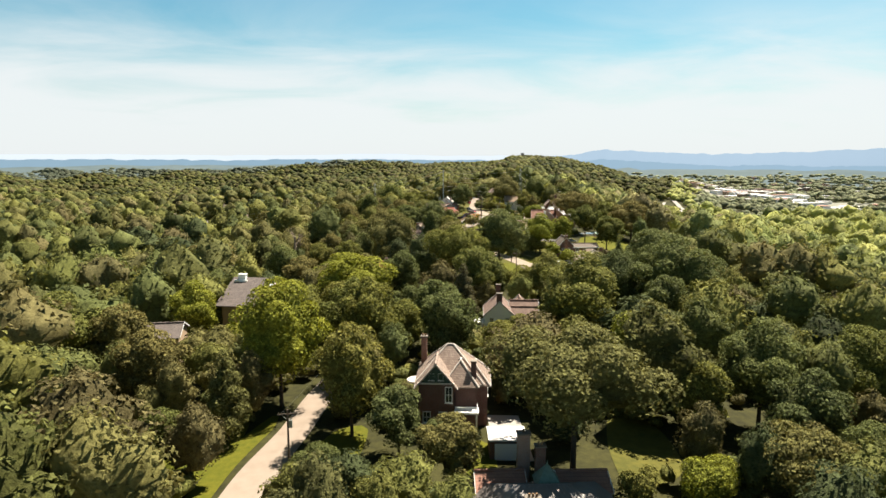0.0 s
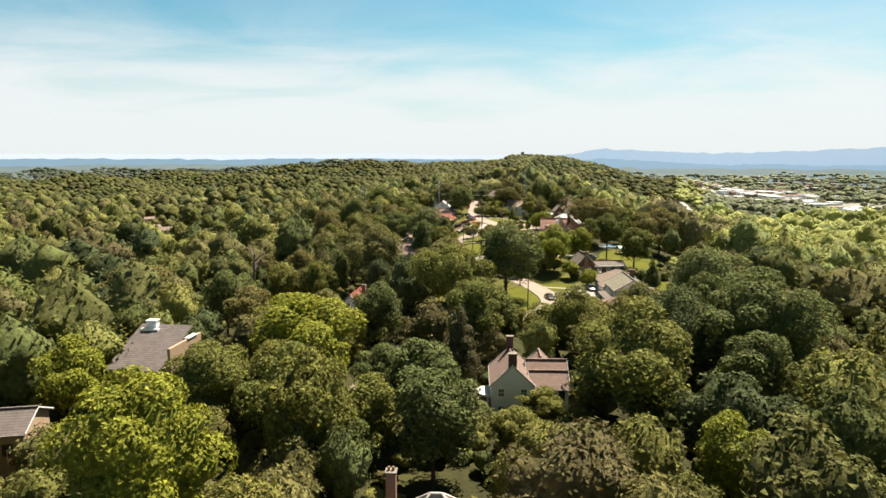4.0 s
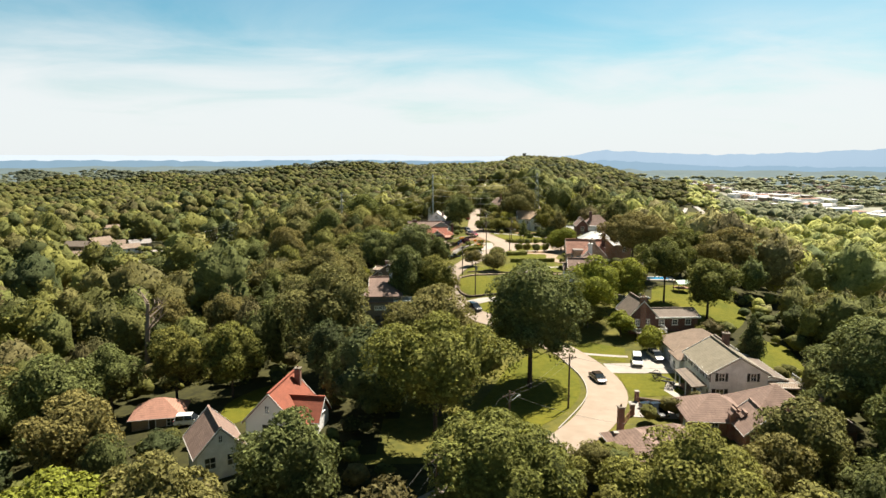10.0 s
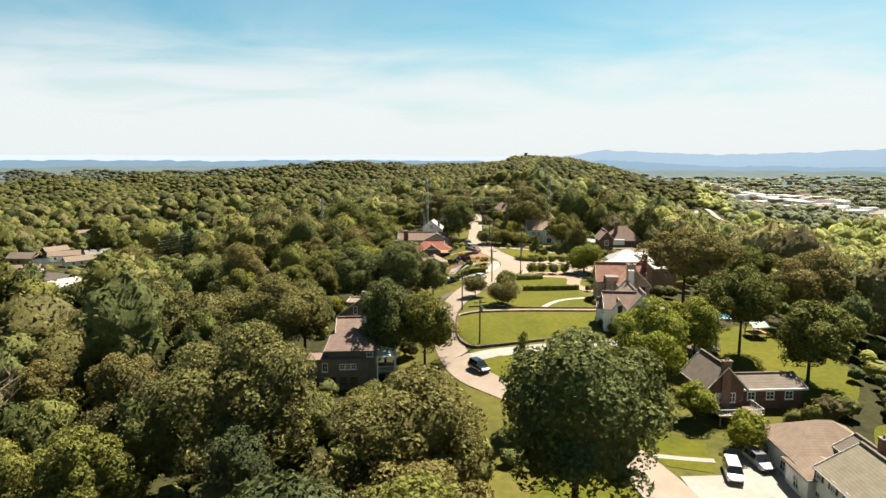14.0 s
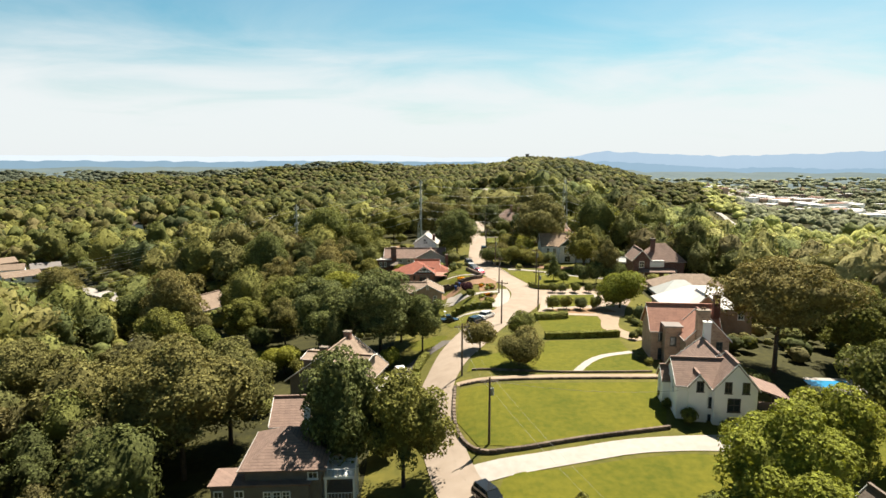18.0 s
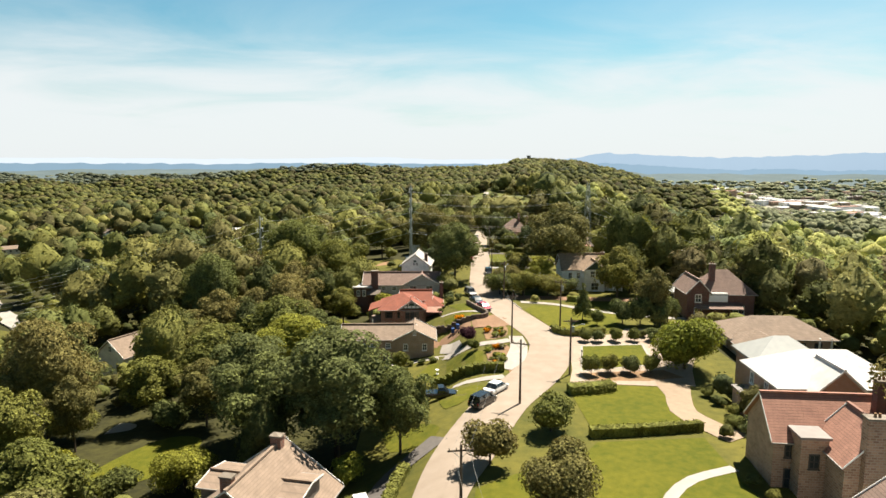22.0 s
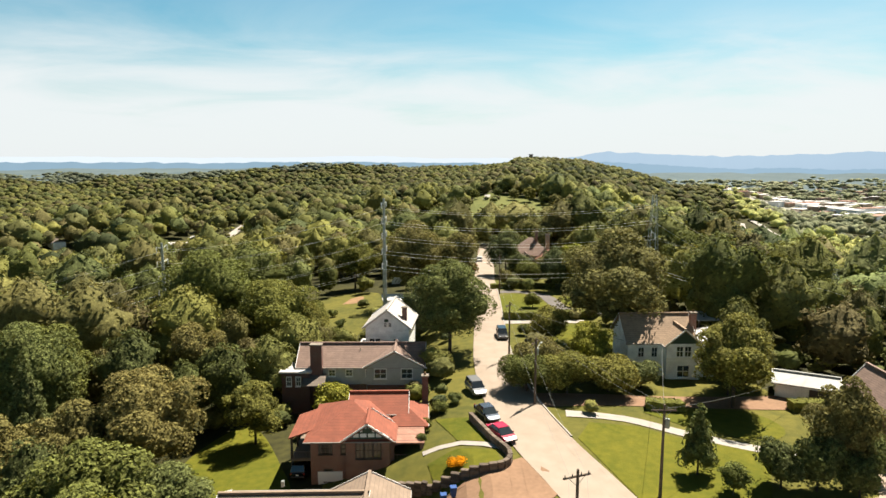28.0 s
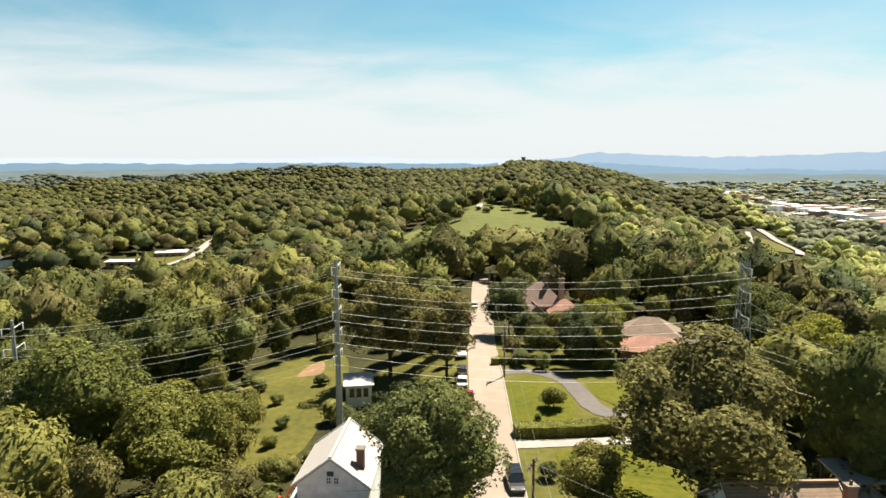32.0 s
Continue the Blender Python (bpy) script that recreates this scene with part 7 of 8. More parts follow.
# the far woods
FAR_CLOUDS = []
for k in range(8):
    g = np.random.default_rng(300 + k)
    cs, rs = lobes_of(g, "broad")
    FAR_CLOUDS.append(leaf_cloud(g, cs, rs, 6, .06, 1 / TALL, (4, 7, 1.0)))
verts, tints, cores, shell_tints, away = [], [], [], [], []
y = 900.0
while y < 2700:
    step = 10.5 + (y - 900) * .0065 + max(0, y - 1700) * .012
    half = 30 + .72 * y
    x = -half
    while x < half:
        px, py = x + rng.uniform(-.45, .45) * step, y + rng.uniform(-.45, .45) * step
        x += step
        if px > 300 and px > .33 * py - 60 and rng.uniform() < .45:
            continue
        s_town = (1740 - py) / 620
        if 0 < s_town < 1.1 and abs(px - 590 - 90 * s_town - 40) < 105 and rng.uniform() < .86:
            continue
        if y < 1060 and not thinned(px, py, 9):
            continue
        c, inside, faces = FAR_CLOUDS[int(rng.integers(8))]
        w, hh = min(19 + max(0, py - 1700) * .012, step * rng.uniform(1.1, 1.75)), rng.uniform(9, 14.5)
        a = rng.uniform(0, 6.283)
        v, u = (np.stack([px + w * (q[:, 0] * math.cos(a) - q[:, 1] * math.sin(a)), py + w * (q[:, 0] * math.sin(a) + q[:, 1] * math.cos(a)), ground_z(px, py) - 1.5 + hh * q[:, 2]], 1) for q in (c, inside))
        verts.append(v)
        cores.append((u, faces))
        tone = min(1, max(0, .5 + .6 * noise.noise(Vector((px * .008, py * .008, 7))) + rng.uniform(-.3, .3)))
        tints.append(np.full(len(v), tone))
        shell_tints.append(np.full(len(u), tone))
        # 3 and 2: colours with distance haze, 1: lightened for haze, 0: darkened hill
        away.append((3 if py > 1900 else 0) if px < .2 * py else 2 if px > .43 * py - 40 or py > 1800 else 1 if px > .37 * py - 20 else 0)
    y += step
plant("far_woods", DIMMED_HILL_LEAVES, 0, "distant woodland covering the hill", away)
plant("right_valley_woods", HAZED_SLOPE_LEAVES, 1, "woodland below the hill, its green lightened for haze", away)
plant("valley_woods", VALLEY_HAZE_LEAVES, 2, "distant woodland over the valley floor, haze mixed into its pale green", away)
plant("plain_woods", PLAIN_HAZE_LEAVES, 3, "distant woodland over the plain, haze mixed into its blue-green", away)

# ---- hedges, garden walls and shrubs ----
def hedge(pts, wide, tall, label="clipped dark green hedge along the lawn", name="hedge", mound=False):
    """A clipped hedge along plan points: a solid core under a skin of small leaves."""
    line = curve_points([(x, y, 0) for x, y in pts], 1.0)
    g = np.random.default_rng(int(abs(pts[0][0] * 7 + pts[0][1])))
    quads = []
    bm = bmesh.new()
    for a, b in zip(line, line[1:]):
        d = (b - a).normalized()
        side = Vector((d.y, -d.x, 0))
        m = (a + b) / 2
        base = ground_z(m.x, m.y)
        add_box(bm, m.x, m.y, base - .2, (b - a).length * 1.1, wide * (.6 if mound else .8), tall * (.8 if mound else .92) + .2, math.degrees(math.atan2(d.y, d.x)))
        n = int(60 * (b - a).length * max(1, tall))
        for k in range(n):
            u, s, z = g.uniform(-.55, .55), g.uniform(-.5, .5) * wide, g.uniform(0.05, 1) * tall
            if g.uniform() < .5:
                z = tall * g.uniform(.92, 1.04)
                nrm = Vector((0, 0, 1))
            else:
                s = math.copysign(wide * g.uniform(.44, .52), s)
                nrm = side * (1 if s > 0 else -1)
            if mound:
                th = g.uniform(.05, math.pi - .05)
                s = math.copysign(wide * .5 * abs(math.cos(th)) ** .7, math.cos(th))
                z = tall * math.sin(th) ** .7 * g.uniform(.88, 1.06)
                nrm = side * math.cos(th) + Vector((0, 0, math.sin(th)))
            p = m + d * u * (b - a).length + side * s + Vector((0, 0, base + z))
            t = Vector(g.normal(size=3))
            e = (nrm + Vector(g.normal(size=3)) * .4).cross(t).normalized()
            f = e.cross(nrm).normalized()
            r = g.uniform(.10, .2)
            quads += [p - e * r, p + f * r * .6, p + e * r, p - f * r * .6]
    root = thing(name, pose(0, 0, 0), label, "hedge", "clipped hedges")
    part("hedge_body", bm, HEDGE_LEAVES, root)
    leaves = new("hedge_leaves", leaf_mesh("hedge_leaves", np.array([q[:] for q in quads]), HEDGE_LEAVES))
    leaves.parent = root
    return root


hedge(((26.6, 315), (33, 316), (41, 317.6)), 1.3, 1.2, "low clipped hedge between two lawns")
hedge(((24, 430.6), (32, 431.2), (43, 433.4)), 2.4, 1.6, "thick clipped hedge beside the drive")
hedge(((7.5, 344.3), (11, 341), (14, 338.8), (18.6, 338.2)), 1.4, 1.4, "clipped hedge below the lawn")
hedge(((26.9, 329.2), (30, 329.8), (33.6, 331)), 2.9, 1.5, "wide rounded hedge by the street", mound=True)
hedge(((3.1, 301.6), (2.9, 299.4)), 1.5, 1.2, "square clipped hedge at the mouth of the side drive")
hedge(((4.6, 311.6), (3.6, 308), (2.9, 304)), 1.4, 1.2, "clipped hedge along the street edge")
hedge(((30.4, 361), (30.9, 358.8), (33, 357.8), (36.4, 358.2), (39.6, 359.6)), 1.7, 1.4, "dark rounded hedge round the corner of the lawn", mound=True)
hedge(((38, 386), (40.5, 385.4), (42.5, 385.4)), 2.0, 1.3, "rounded hedge beside the white drive")
hedge(((57, 386), (62, 386.6)), 1.8, 1.4, "square hedge before the garage")
hedge(((24, 461), (32, 462.5), (40, 463)), 1.4, 1.3, "clipped hedge behind the loop drive")


def stone_wall(pts, tall, thick=.45, label="low fieldstone garden wall", mat=None):
    """A garden wall of single stones, course by course, along plan points."""
    line = curve_points([(x, y, 0) for x, y in pts], .8)
    root = thing("garden_wall", pose(0, 0, 0), label, "garden wall", "", "structure")
    g = random.Random(int(pts[0][0] * 13 + pts[0][1]))
    core = bmesh.new()
    rows_up = max(1, round(tall / .3))
    count = 0
    for a, b in zip(line, line[1:]):
        d = b - a
        m = (a + b) / 2
        base = ground_z(m.x, m.y) - .15
        turn_by = math.degrees(math.atan2(d.y, d.x))
        add_box(core, m.x, m.y, base, d.length, thick * .7, tall + .1, turn_by)
        for k in range(rows_up):
            if count >= 290:
                continue
            count += 1
            bm = bmesh.new()
            add_box(bm, 0, 0, 0, d.length * g.uniform(.88, .97), thick * g.uniform(.9, 1.1), (tall + .15) / rows_up * .93, 0, .04)
            st = part("stone", bm, mat or WALL_STONE, root)
            st.matrix_basis = pose(m.x, m.y, base + k * (tall + .15) / rows_up, 0, 0, turn_by)
    part("wall_core", core, mat or WALL_STONE, root)
    return root


stone_wall(((36.8, 278.4), (25, 275.4), (16, 272.8), (11.4, 273.4), (9, 280), (9.2, 291.6)), .5)
stone_wall(((10, 291.8), (25, 293.4), (41, 294.4)), .35, .35)
stone_wall(((12, 297.4), (25, 296.2), (40.6, 297.2)), .35, .3)
stone_wall(((9.6, 369.6), (14, 368.7), (17.6, 369.2), (18.5, 371.8), (16.9, 375.6), (14.8, 382)), 1.0, .5, "stone retaining wall round the front lawn")
stone_wall(((4.2, 372.4), (6.6, 370.8), (9.6, 369.6)), 1.6, .5, "tall stone retaining wall by the side drive")
stone_wall(((36.6, 213.6), (40, 212.4), (46, 211.6)), .6, .4, "low wall beside the driveway")

# small trees and shrubs near the houses
SHRUBS_SOUTH = ((31.9, 337, 3.6, 3.4), (35, 337.6, 3.8, 3.5), (38.2, 337.8, 3.6, 3.5), (41.4, 338, 3.5, 3.4), (46.5, 329, 1.6, 2.2), (46.9, 325.8, 1.6, 2.3), (47.4, 322.5, 1.7, 2.6), (45.6, 318.6, 1.8, 2.8), (46.6, 316.6, 1.8, 2.8), (39.6, 279.6, 2.4, 3.0), (38.2, 284, 1.6, 1.8), (38.6, 287, 1.5, 1.6), (43.6, 277.8, 1.5, 2.6), (41.4, 301, 1.4, 1.6), (40.8, 304, 1.4, 1.8), (49.2, 277.6, 3.2, 3.6), (34.8, 354.2, 2.8, 2.8), (37.3, 354.2, 2.7, 2.8), (40.4, 354.6, 2.8, 3), (44, 355, 2.9, 2.8), (47.6, 355.2, 3.2, 3.6), (50.6, 355.2, 3.2, 3.6))
SHRUBS_NORTH = ((12.6, 371.6, 1.0, 2.0), (8.8, 378, 1.8, 1.8), (9.2, 381.4, 2, 1.8), (11, 386, 2, 2.6), (13, 388, 1.9, 2.4), (14.6, 349.6, 2.4, 2.6), (7.4, 356.2, 1.2, 2.0), (5.2, 356.6, 1.2, 2.0), (3.0, 356.4, 1.1, 1.8), (27.6, 431.8, 1.4, 1.4), (26.4, 419, 2.6, 2.6), (29, 421, 1.6, 2), (-15, 460.4, 2.4, 3), (-11.6, 449, 2.2, 3), (-11.8, 441.6, 2, 3), (-20, 469, 2.2, 2.4), (28, 435.6, 1.2, 1.2))
for i, (x, y, hh, ww) in enumerate(SHRUBS_SOUTH + SHRUBS_NORTH):
    tree(x, y, hh, ww, (HEDGE_LEAVES, LEAVES, DARK_LEAVES)[i % 3], "bush", i, "small rounded garden shrub", None, "shrub")
GOLD = foliage("golden_flowers", ((.55, .28, .02), (.62, .36, .03)))
PURPLE = foliage("purple_leaves", ((.055, .02, .025), (.07, .028, .03)))
WHITE_BLOOM = foliage("pale_blossom", ((.42, .40, .30), (.50, .47, .36)))
tree(12.6, 371.4, 1.1, 2.6, GOLD, "bush", 3, "golden yellow flowering shrub on the lawn", None, "shrub")
tree(13.8, 356.4, 3.4, 3.8, PURPLE, "bush", 2, "dark purple-leaved ornamental tree", None, "shrub")
tree(18.9, 349.4, .9, 1.6, GOLD, "bush", 1, "golden shrub beside the walk", None, "shrub")
bank = random.Random(8)
for k in range(34):
    x, y = (bank.uniform(16.8, 20), bank.uniform(341.5, 350.5)) if k < 20 else (bank.uniform(17.4, 20.6), bank.uniform(355.4, 361.5))
    tree(x, y, bank.uniform(.5, 1.1), bank.uniform(1.0, 1.9), GOLD if k % 9 == 4 else bank.choice((HEDGE_LEAVES, BRIGHT_LEAVES, OLIVE_LEAVES, LEAVES)), "bush", k, "low flowering plant on the bank by the street", None, "plant")
tree(-45, 140, 3, 4, WHITE_BLOOM, "bush", 1, "shrub covered in pale blossom", None, "shrub")

# bare dead tree in the left woods
dead = thing("dead_tree", pose(-57.2, 240, ground_z(-57.2, 240)) @ Matrix.Diagonal((1.3, 1.3, 1.3, 1)), "bare grey dead tree standing among green crowns", "tree")
g = random.Random(4)
part("trunk", add_tube(bmesh.new(), (0, 0, -1), (.8, .4, 12), .5, .25, 8), WOOD, dead)
for k in range(8):
    a, z = g.uniform(0, 6.28), g.uniform(7, 12.5)
    bm = bmesh.new()
    p = Vector((.8 * z / 12, .4 * z / 12, z))
    q = p + Vector((math.cos(a) * 2.2, math.sin(a) * 2.2, g.uniform(1, 2.2)))
    add_tube(bm, p, q, .15, .09, 6)
    for _ in range(3):
        r = q + Vector((g.uniform(-1.6, 1.6), g.uniform(-1.6, 1.6), g.uniform(.6, 2)))
        add_tube(bm, q, r, .08, .02, 5)
    part("limb", bm, WOOD, dead)


# ---- poles and wires ----
def wire_between(a, b, sag, r=.01, name="power_line", label="thin overhead power line between two poles", group="overhead lines"):
    a, b = Vector(a), Vector(b)
    bm = bmesh.new()
    n = 12
    pts = [a.lerp(b, k / n) - Vector((0, 0, sag * 4 * (k / n) * (1 - k / n))) for k in range(n + 1)]
    rings = []
    d = (b - a).normalized()
    side = d.cross(Vector((0, 0, 1))).normalized()
    for p in pts:
        rings.append([bm.verts.new(p + side * r * math.cos(q) + Vector((0, 0, 1)) * r * math.sin(q)) for q in (0.5, 2.6, 4.7)])
    for u, v in zip(rings, rings[1:]):
        for k in range(3):
            bm.faces.new((u[k], u[(k + 1) % 3], v[(k + 1) % 3], v[k]))
    return tagged(part(name, bm, BRIGHT_WIRE if name == "transmission_line" else WIRE), label, "power line", group)


def utility_pole(x, y, tall, turn_by=0, transformer=False, lamp=False, label="weathered wooden utility pole with crossarm"):
    z = ground_z(x, y)
    root = thing("utility_pole", pose(x, y, z, 0, 0, turn_by), label, "utility pole", "utility poles along the street")
    part("pole", add_tube(bmesh.new(), (0, 0, -.5), (0, 0, tall), .17, .11, 10), POLE_WOOD, root)
    arm = part("crossarm", add_box(bmesh.new(), 0, .12, tall - .7, 2.4, .12, .14), POLE_WOOD, root)
    for k in (-1.05, -.4, .4, 1.05):
        part("insulator", add_tube(bmesh.new(), (k, .12, tall - .56), (k, .12, tall - .34), .05, .035, 8), GREY_STONE, arm)
    for k in (-1, 1):
        part("brace", add_tube(bmesh.new(), (k * .7, .1, tall - .7), (0, .1, tall - 1.4), .025, .025, 6), STEEL, root)
    if transformer:
        t = part("transformer", add_tube(bmesh.new(), (.32, 0, tall - 2.3), (.32, 0, tall - 1.4), .24, .24, 12), STEEL, root)
        part("bushing", add_tube(bmesh.new(), (.32, 0, tall - 1.4), (.32, 0, tall - 1.2), .06, .04, 8), GREY_STONE, t)
    if lamp:
        arm2 = part("lamp_arm", add_tube(bmesh.new(), (0, 0, tall - 1.6), (1.6, 0, tall - 1.1), .035, .03, 6), STEEL, root)
        part("lamp_head", add_box(bmesh.new(), 1.8, 0, tall - 1.16, .6, .24, .14, 0, .03), STEEL, arm2)
    return Vector((x, y, z + tall - .4))


poles = [utility_pole(x, y, tall, rot, tr, lamp) for x, y, tall, rot, tr, lamp in (
    (-19.2, 75, 10.5, 10, True, False), (-15.5, 128, 9.5, 20, False, False), (3.5, 176, 9, 50, True, True), (13.2, 194, 9, 40, False, True), (24.4, 209.6, 9, 10, False, False),
    (25.8, 238, 9, 0, False, False), (13, 274.6, 8.6, 15, True, False), (10.4, 296, 8.4, 8, False, False), (19.4, 325, 9, -25, False, False), (21.4, 352.2, 9, 20, False, False),
    (28.6, 337, 9, 0, True, True), (32.2, 364, 9.4, 0, True, False), (22.2, 405.2, 9.4, 60, False, False), (25.4, 454, 9.4, 80, True, False), (29.5, 520, 9.2, 80, False, False), (23.5, 386.5, 9, 60, True, True))]
for i, j in ((0, 1), (1, 2), (2, 3), (3, 4), (4, 5), (5, 6), (6, 7), (7, 9), (9, 12), (12, 13), (13, 14), (12, 11)):
    a, b = poles[i], poles[j]
    for off in (-.7, .7):
        wire_between(a + Vector((off, 0, 0)), b + Vector((off, 0, 0)), .9)
for a, b in ((poles[11], (62, 391, 19)), (poles[11], (43, 395, 21)), (poles[12], (43, 396, 21)), (poles[6], (38.6, 281, 18)), (poles[3], (31, 197, 12)), (poles[4], (48, 216, 13.4)), (poles[12], (3, 412, 19))):
    wire_between(a, b, .7, .018, "service_line", "thin service line from a pole to a house")


# ---- transmission towers ----
def steel_pole(x, y, top, label, arms=5, base=None):
    z = ground_z(x, y)
    root = thing("transmission_pole", pose(x, y, z), label, "transmission pole", "transmission line over the ridge")
    tall = top - z
    part("shaft", add_tube(bmesh.new(), (0, 0, -1), (0, 0, tall), .55, .22, 12), STEEL, root)
    tips = []
    for k in range(arms):
        h2 = tall - 1.2 - k * 3.0
        for s in (-1, 1):
            arm = part("arm", add_tube(bmesh.new(), (0, 0, h2), (s * .3, s * 1.9, h2 + .5), .10, .05, 6), STEEL, root)
            part("insulator", add_tube(bmesh.new(), (s * .3, s * 1.9, h2 + .5), (s * .3, s * 1.9, h2 - .6), .09, .07, 8), TRIM, arm)
            tips.append(Vector((x + s * .3, y + s * 1.9, z + h2 - .6)))
    for k in range(10):
        part("step_bolt", add_tube(bmesh.new(), (-.5, 0, 2 + k * 2.2), (.5, 0, 2 + k * 2.2), .025, .025, 5), STEEL, root)
    return tips


def lattice_tower(x, y, top, label, arms=5):
    """A narrow square lattice mast with three pairs of arms."""
    z = ground_z(x, y)
    root = thing("lattice_tower", pose(x, y, z), label, "transmission tower", "transmission line over the ridge")
    tall = top - z
    wide = lambda q: 1.5 * (1 - q) + .35 * q
    for sx in (-1, 1):
        for sy in (-1, 1):
            part("leg", add_tube(bmesh.new(), (sx * wide(0), sy * wide(0), -1), (sx * wide(1), sy * wide(1), tall), .07, .045, 5), STEEL, root)
    n = 11
    for k in range(n):
        a, b = k / n, (k + 1) / n
        for p, q in (((-1, -1), (1, -1)), ((1, -1), (1, 1)), ((1, 1), (-1, 1)), ((-1, 1), (-1, -1))):
            for u, v in ((p, q), (q, p)):
                part("brace", add_tube(bmesh.new(), (u[0] * wide(a), u[1] * wide(a), tall * a), (v[0] * wide(b), v[1] * wide(b), tall * b), .022, .022, 4), STEEL, root)
    tips = []
    for k in range(arms):
        h2 = tall - 1.2 - k * 3.0
        for s in (-1, 1):
            arm = part("arm", add_tube(bmesh.new(), (0, 0, h2), (s * .4, s * 2.3, h2 + .3), .09, .05, 6), STEEL, root)
            part("insulator", add_tube(bmesh.new(), (s * .4, s * 2.3, h2 + .3), (s * .4, s * 2.3, h2 - .8), .09, .07, 8), TRIM, arm)
            tips.append(Vector((x + s * .4, y + s * 2.3, z + h2 - .8)))
    return tips


mast_c = steel_pole(.2, 432.8, 40.3, "tall grey steel transmission pole with insulator arms beside the street")
mast_l = steel_pole(-46.5, 438.5, 30.8, "grey steel transmission pole standing in the woods")
mast_r = lattice_tower(51.2, 425, 41.4, "narrow steel lattice tower above the trees")
mast_d = lattice_tower(91, 433, 26, "narrow steel lattice tower on the lower slope")
for i in range(10):
    wire_between(mast_l[i], mast_c[i], 1.6, .02, "transmission_line", "thin transmission wire across the street")
    wire_between(mast_c[i], mast_r[i], 1.6, .02, "transmission_line", "thin transmission wire across the street")
    wire_between(mast_l[i], Vector((-170, 395, 6)) + Vector((0, i % 2 * 3, -i // 2 * 2.4)), 3, .02, "transmission_line", "thin transmission wire over the woods")
    wire_between(mast_r[i], (mast_d[i] if i < 4 else Vector((230, 380, -6)) + Vector((0, i % 2 * 4, -i // 2 * 2.2))), 2.5, .02, "transmission_line", "thin transmission wire over the slope")
for i in range(6):
    wire_between(mast_d[i], Vector((260, 400, -14)) + Vector((0, i % 2 * 4, -i // 2 * 2.2)), 3, .02, "transmission_line", "thin transmission wire over the slope")


# ---- cars ----
def add_loft(bm, sections):
    """A closed skin over rings of points that match one to one."""
    rings = [[bm.verts.new(p) for p in s] for s in sections]
    n = len(rings[0])
    for a, b in zip(rings, rings[1:]):
        for k in range(n):
            bm.faces.new((a[k], a[(k + 1) % n], b[(k + 1) % n], b[k]))
    bm.faces.new(rings[0])
    bm.faces.new(list(reversed(rings[-1])))
    bmesh.ops.recalc_face_normals(bm, faces=bm.faces)
    return bm


CAR_TYPES = {"suv": (4.7, 1.86, .95, 1.72, -2.2, -1.9, .5, 1.25), "sedan": (4.6, 1.8, .82, 1.42, -1.55, -.95, .55, 1.4), "van": (5.0, 1.95, 1.05, 1.85, -2.4, -2.2, 1.0, 1.6), "truck": (5.5, 1.95, 1.0, 1.8, -.4, -.3, .6, 1.3)}
CAR_MESHES = {}


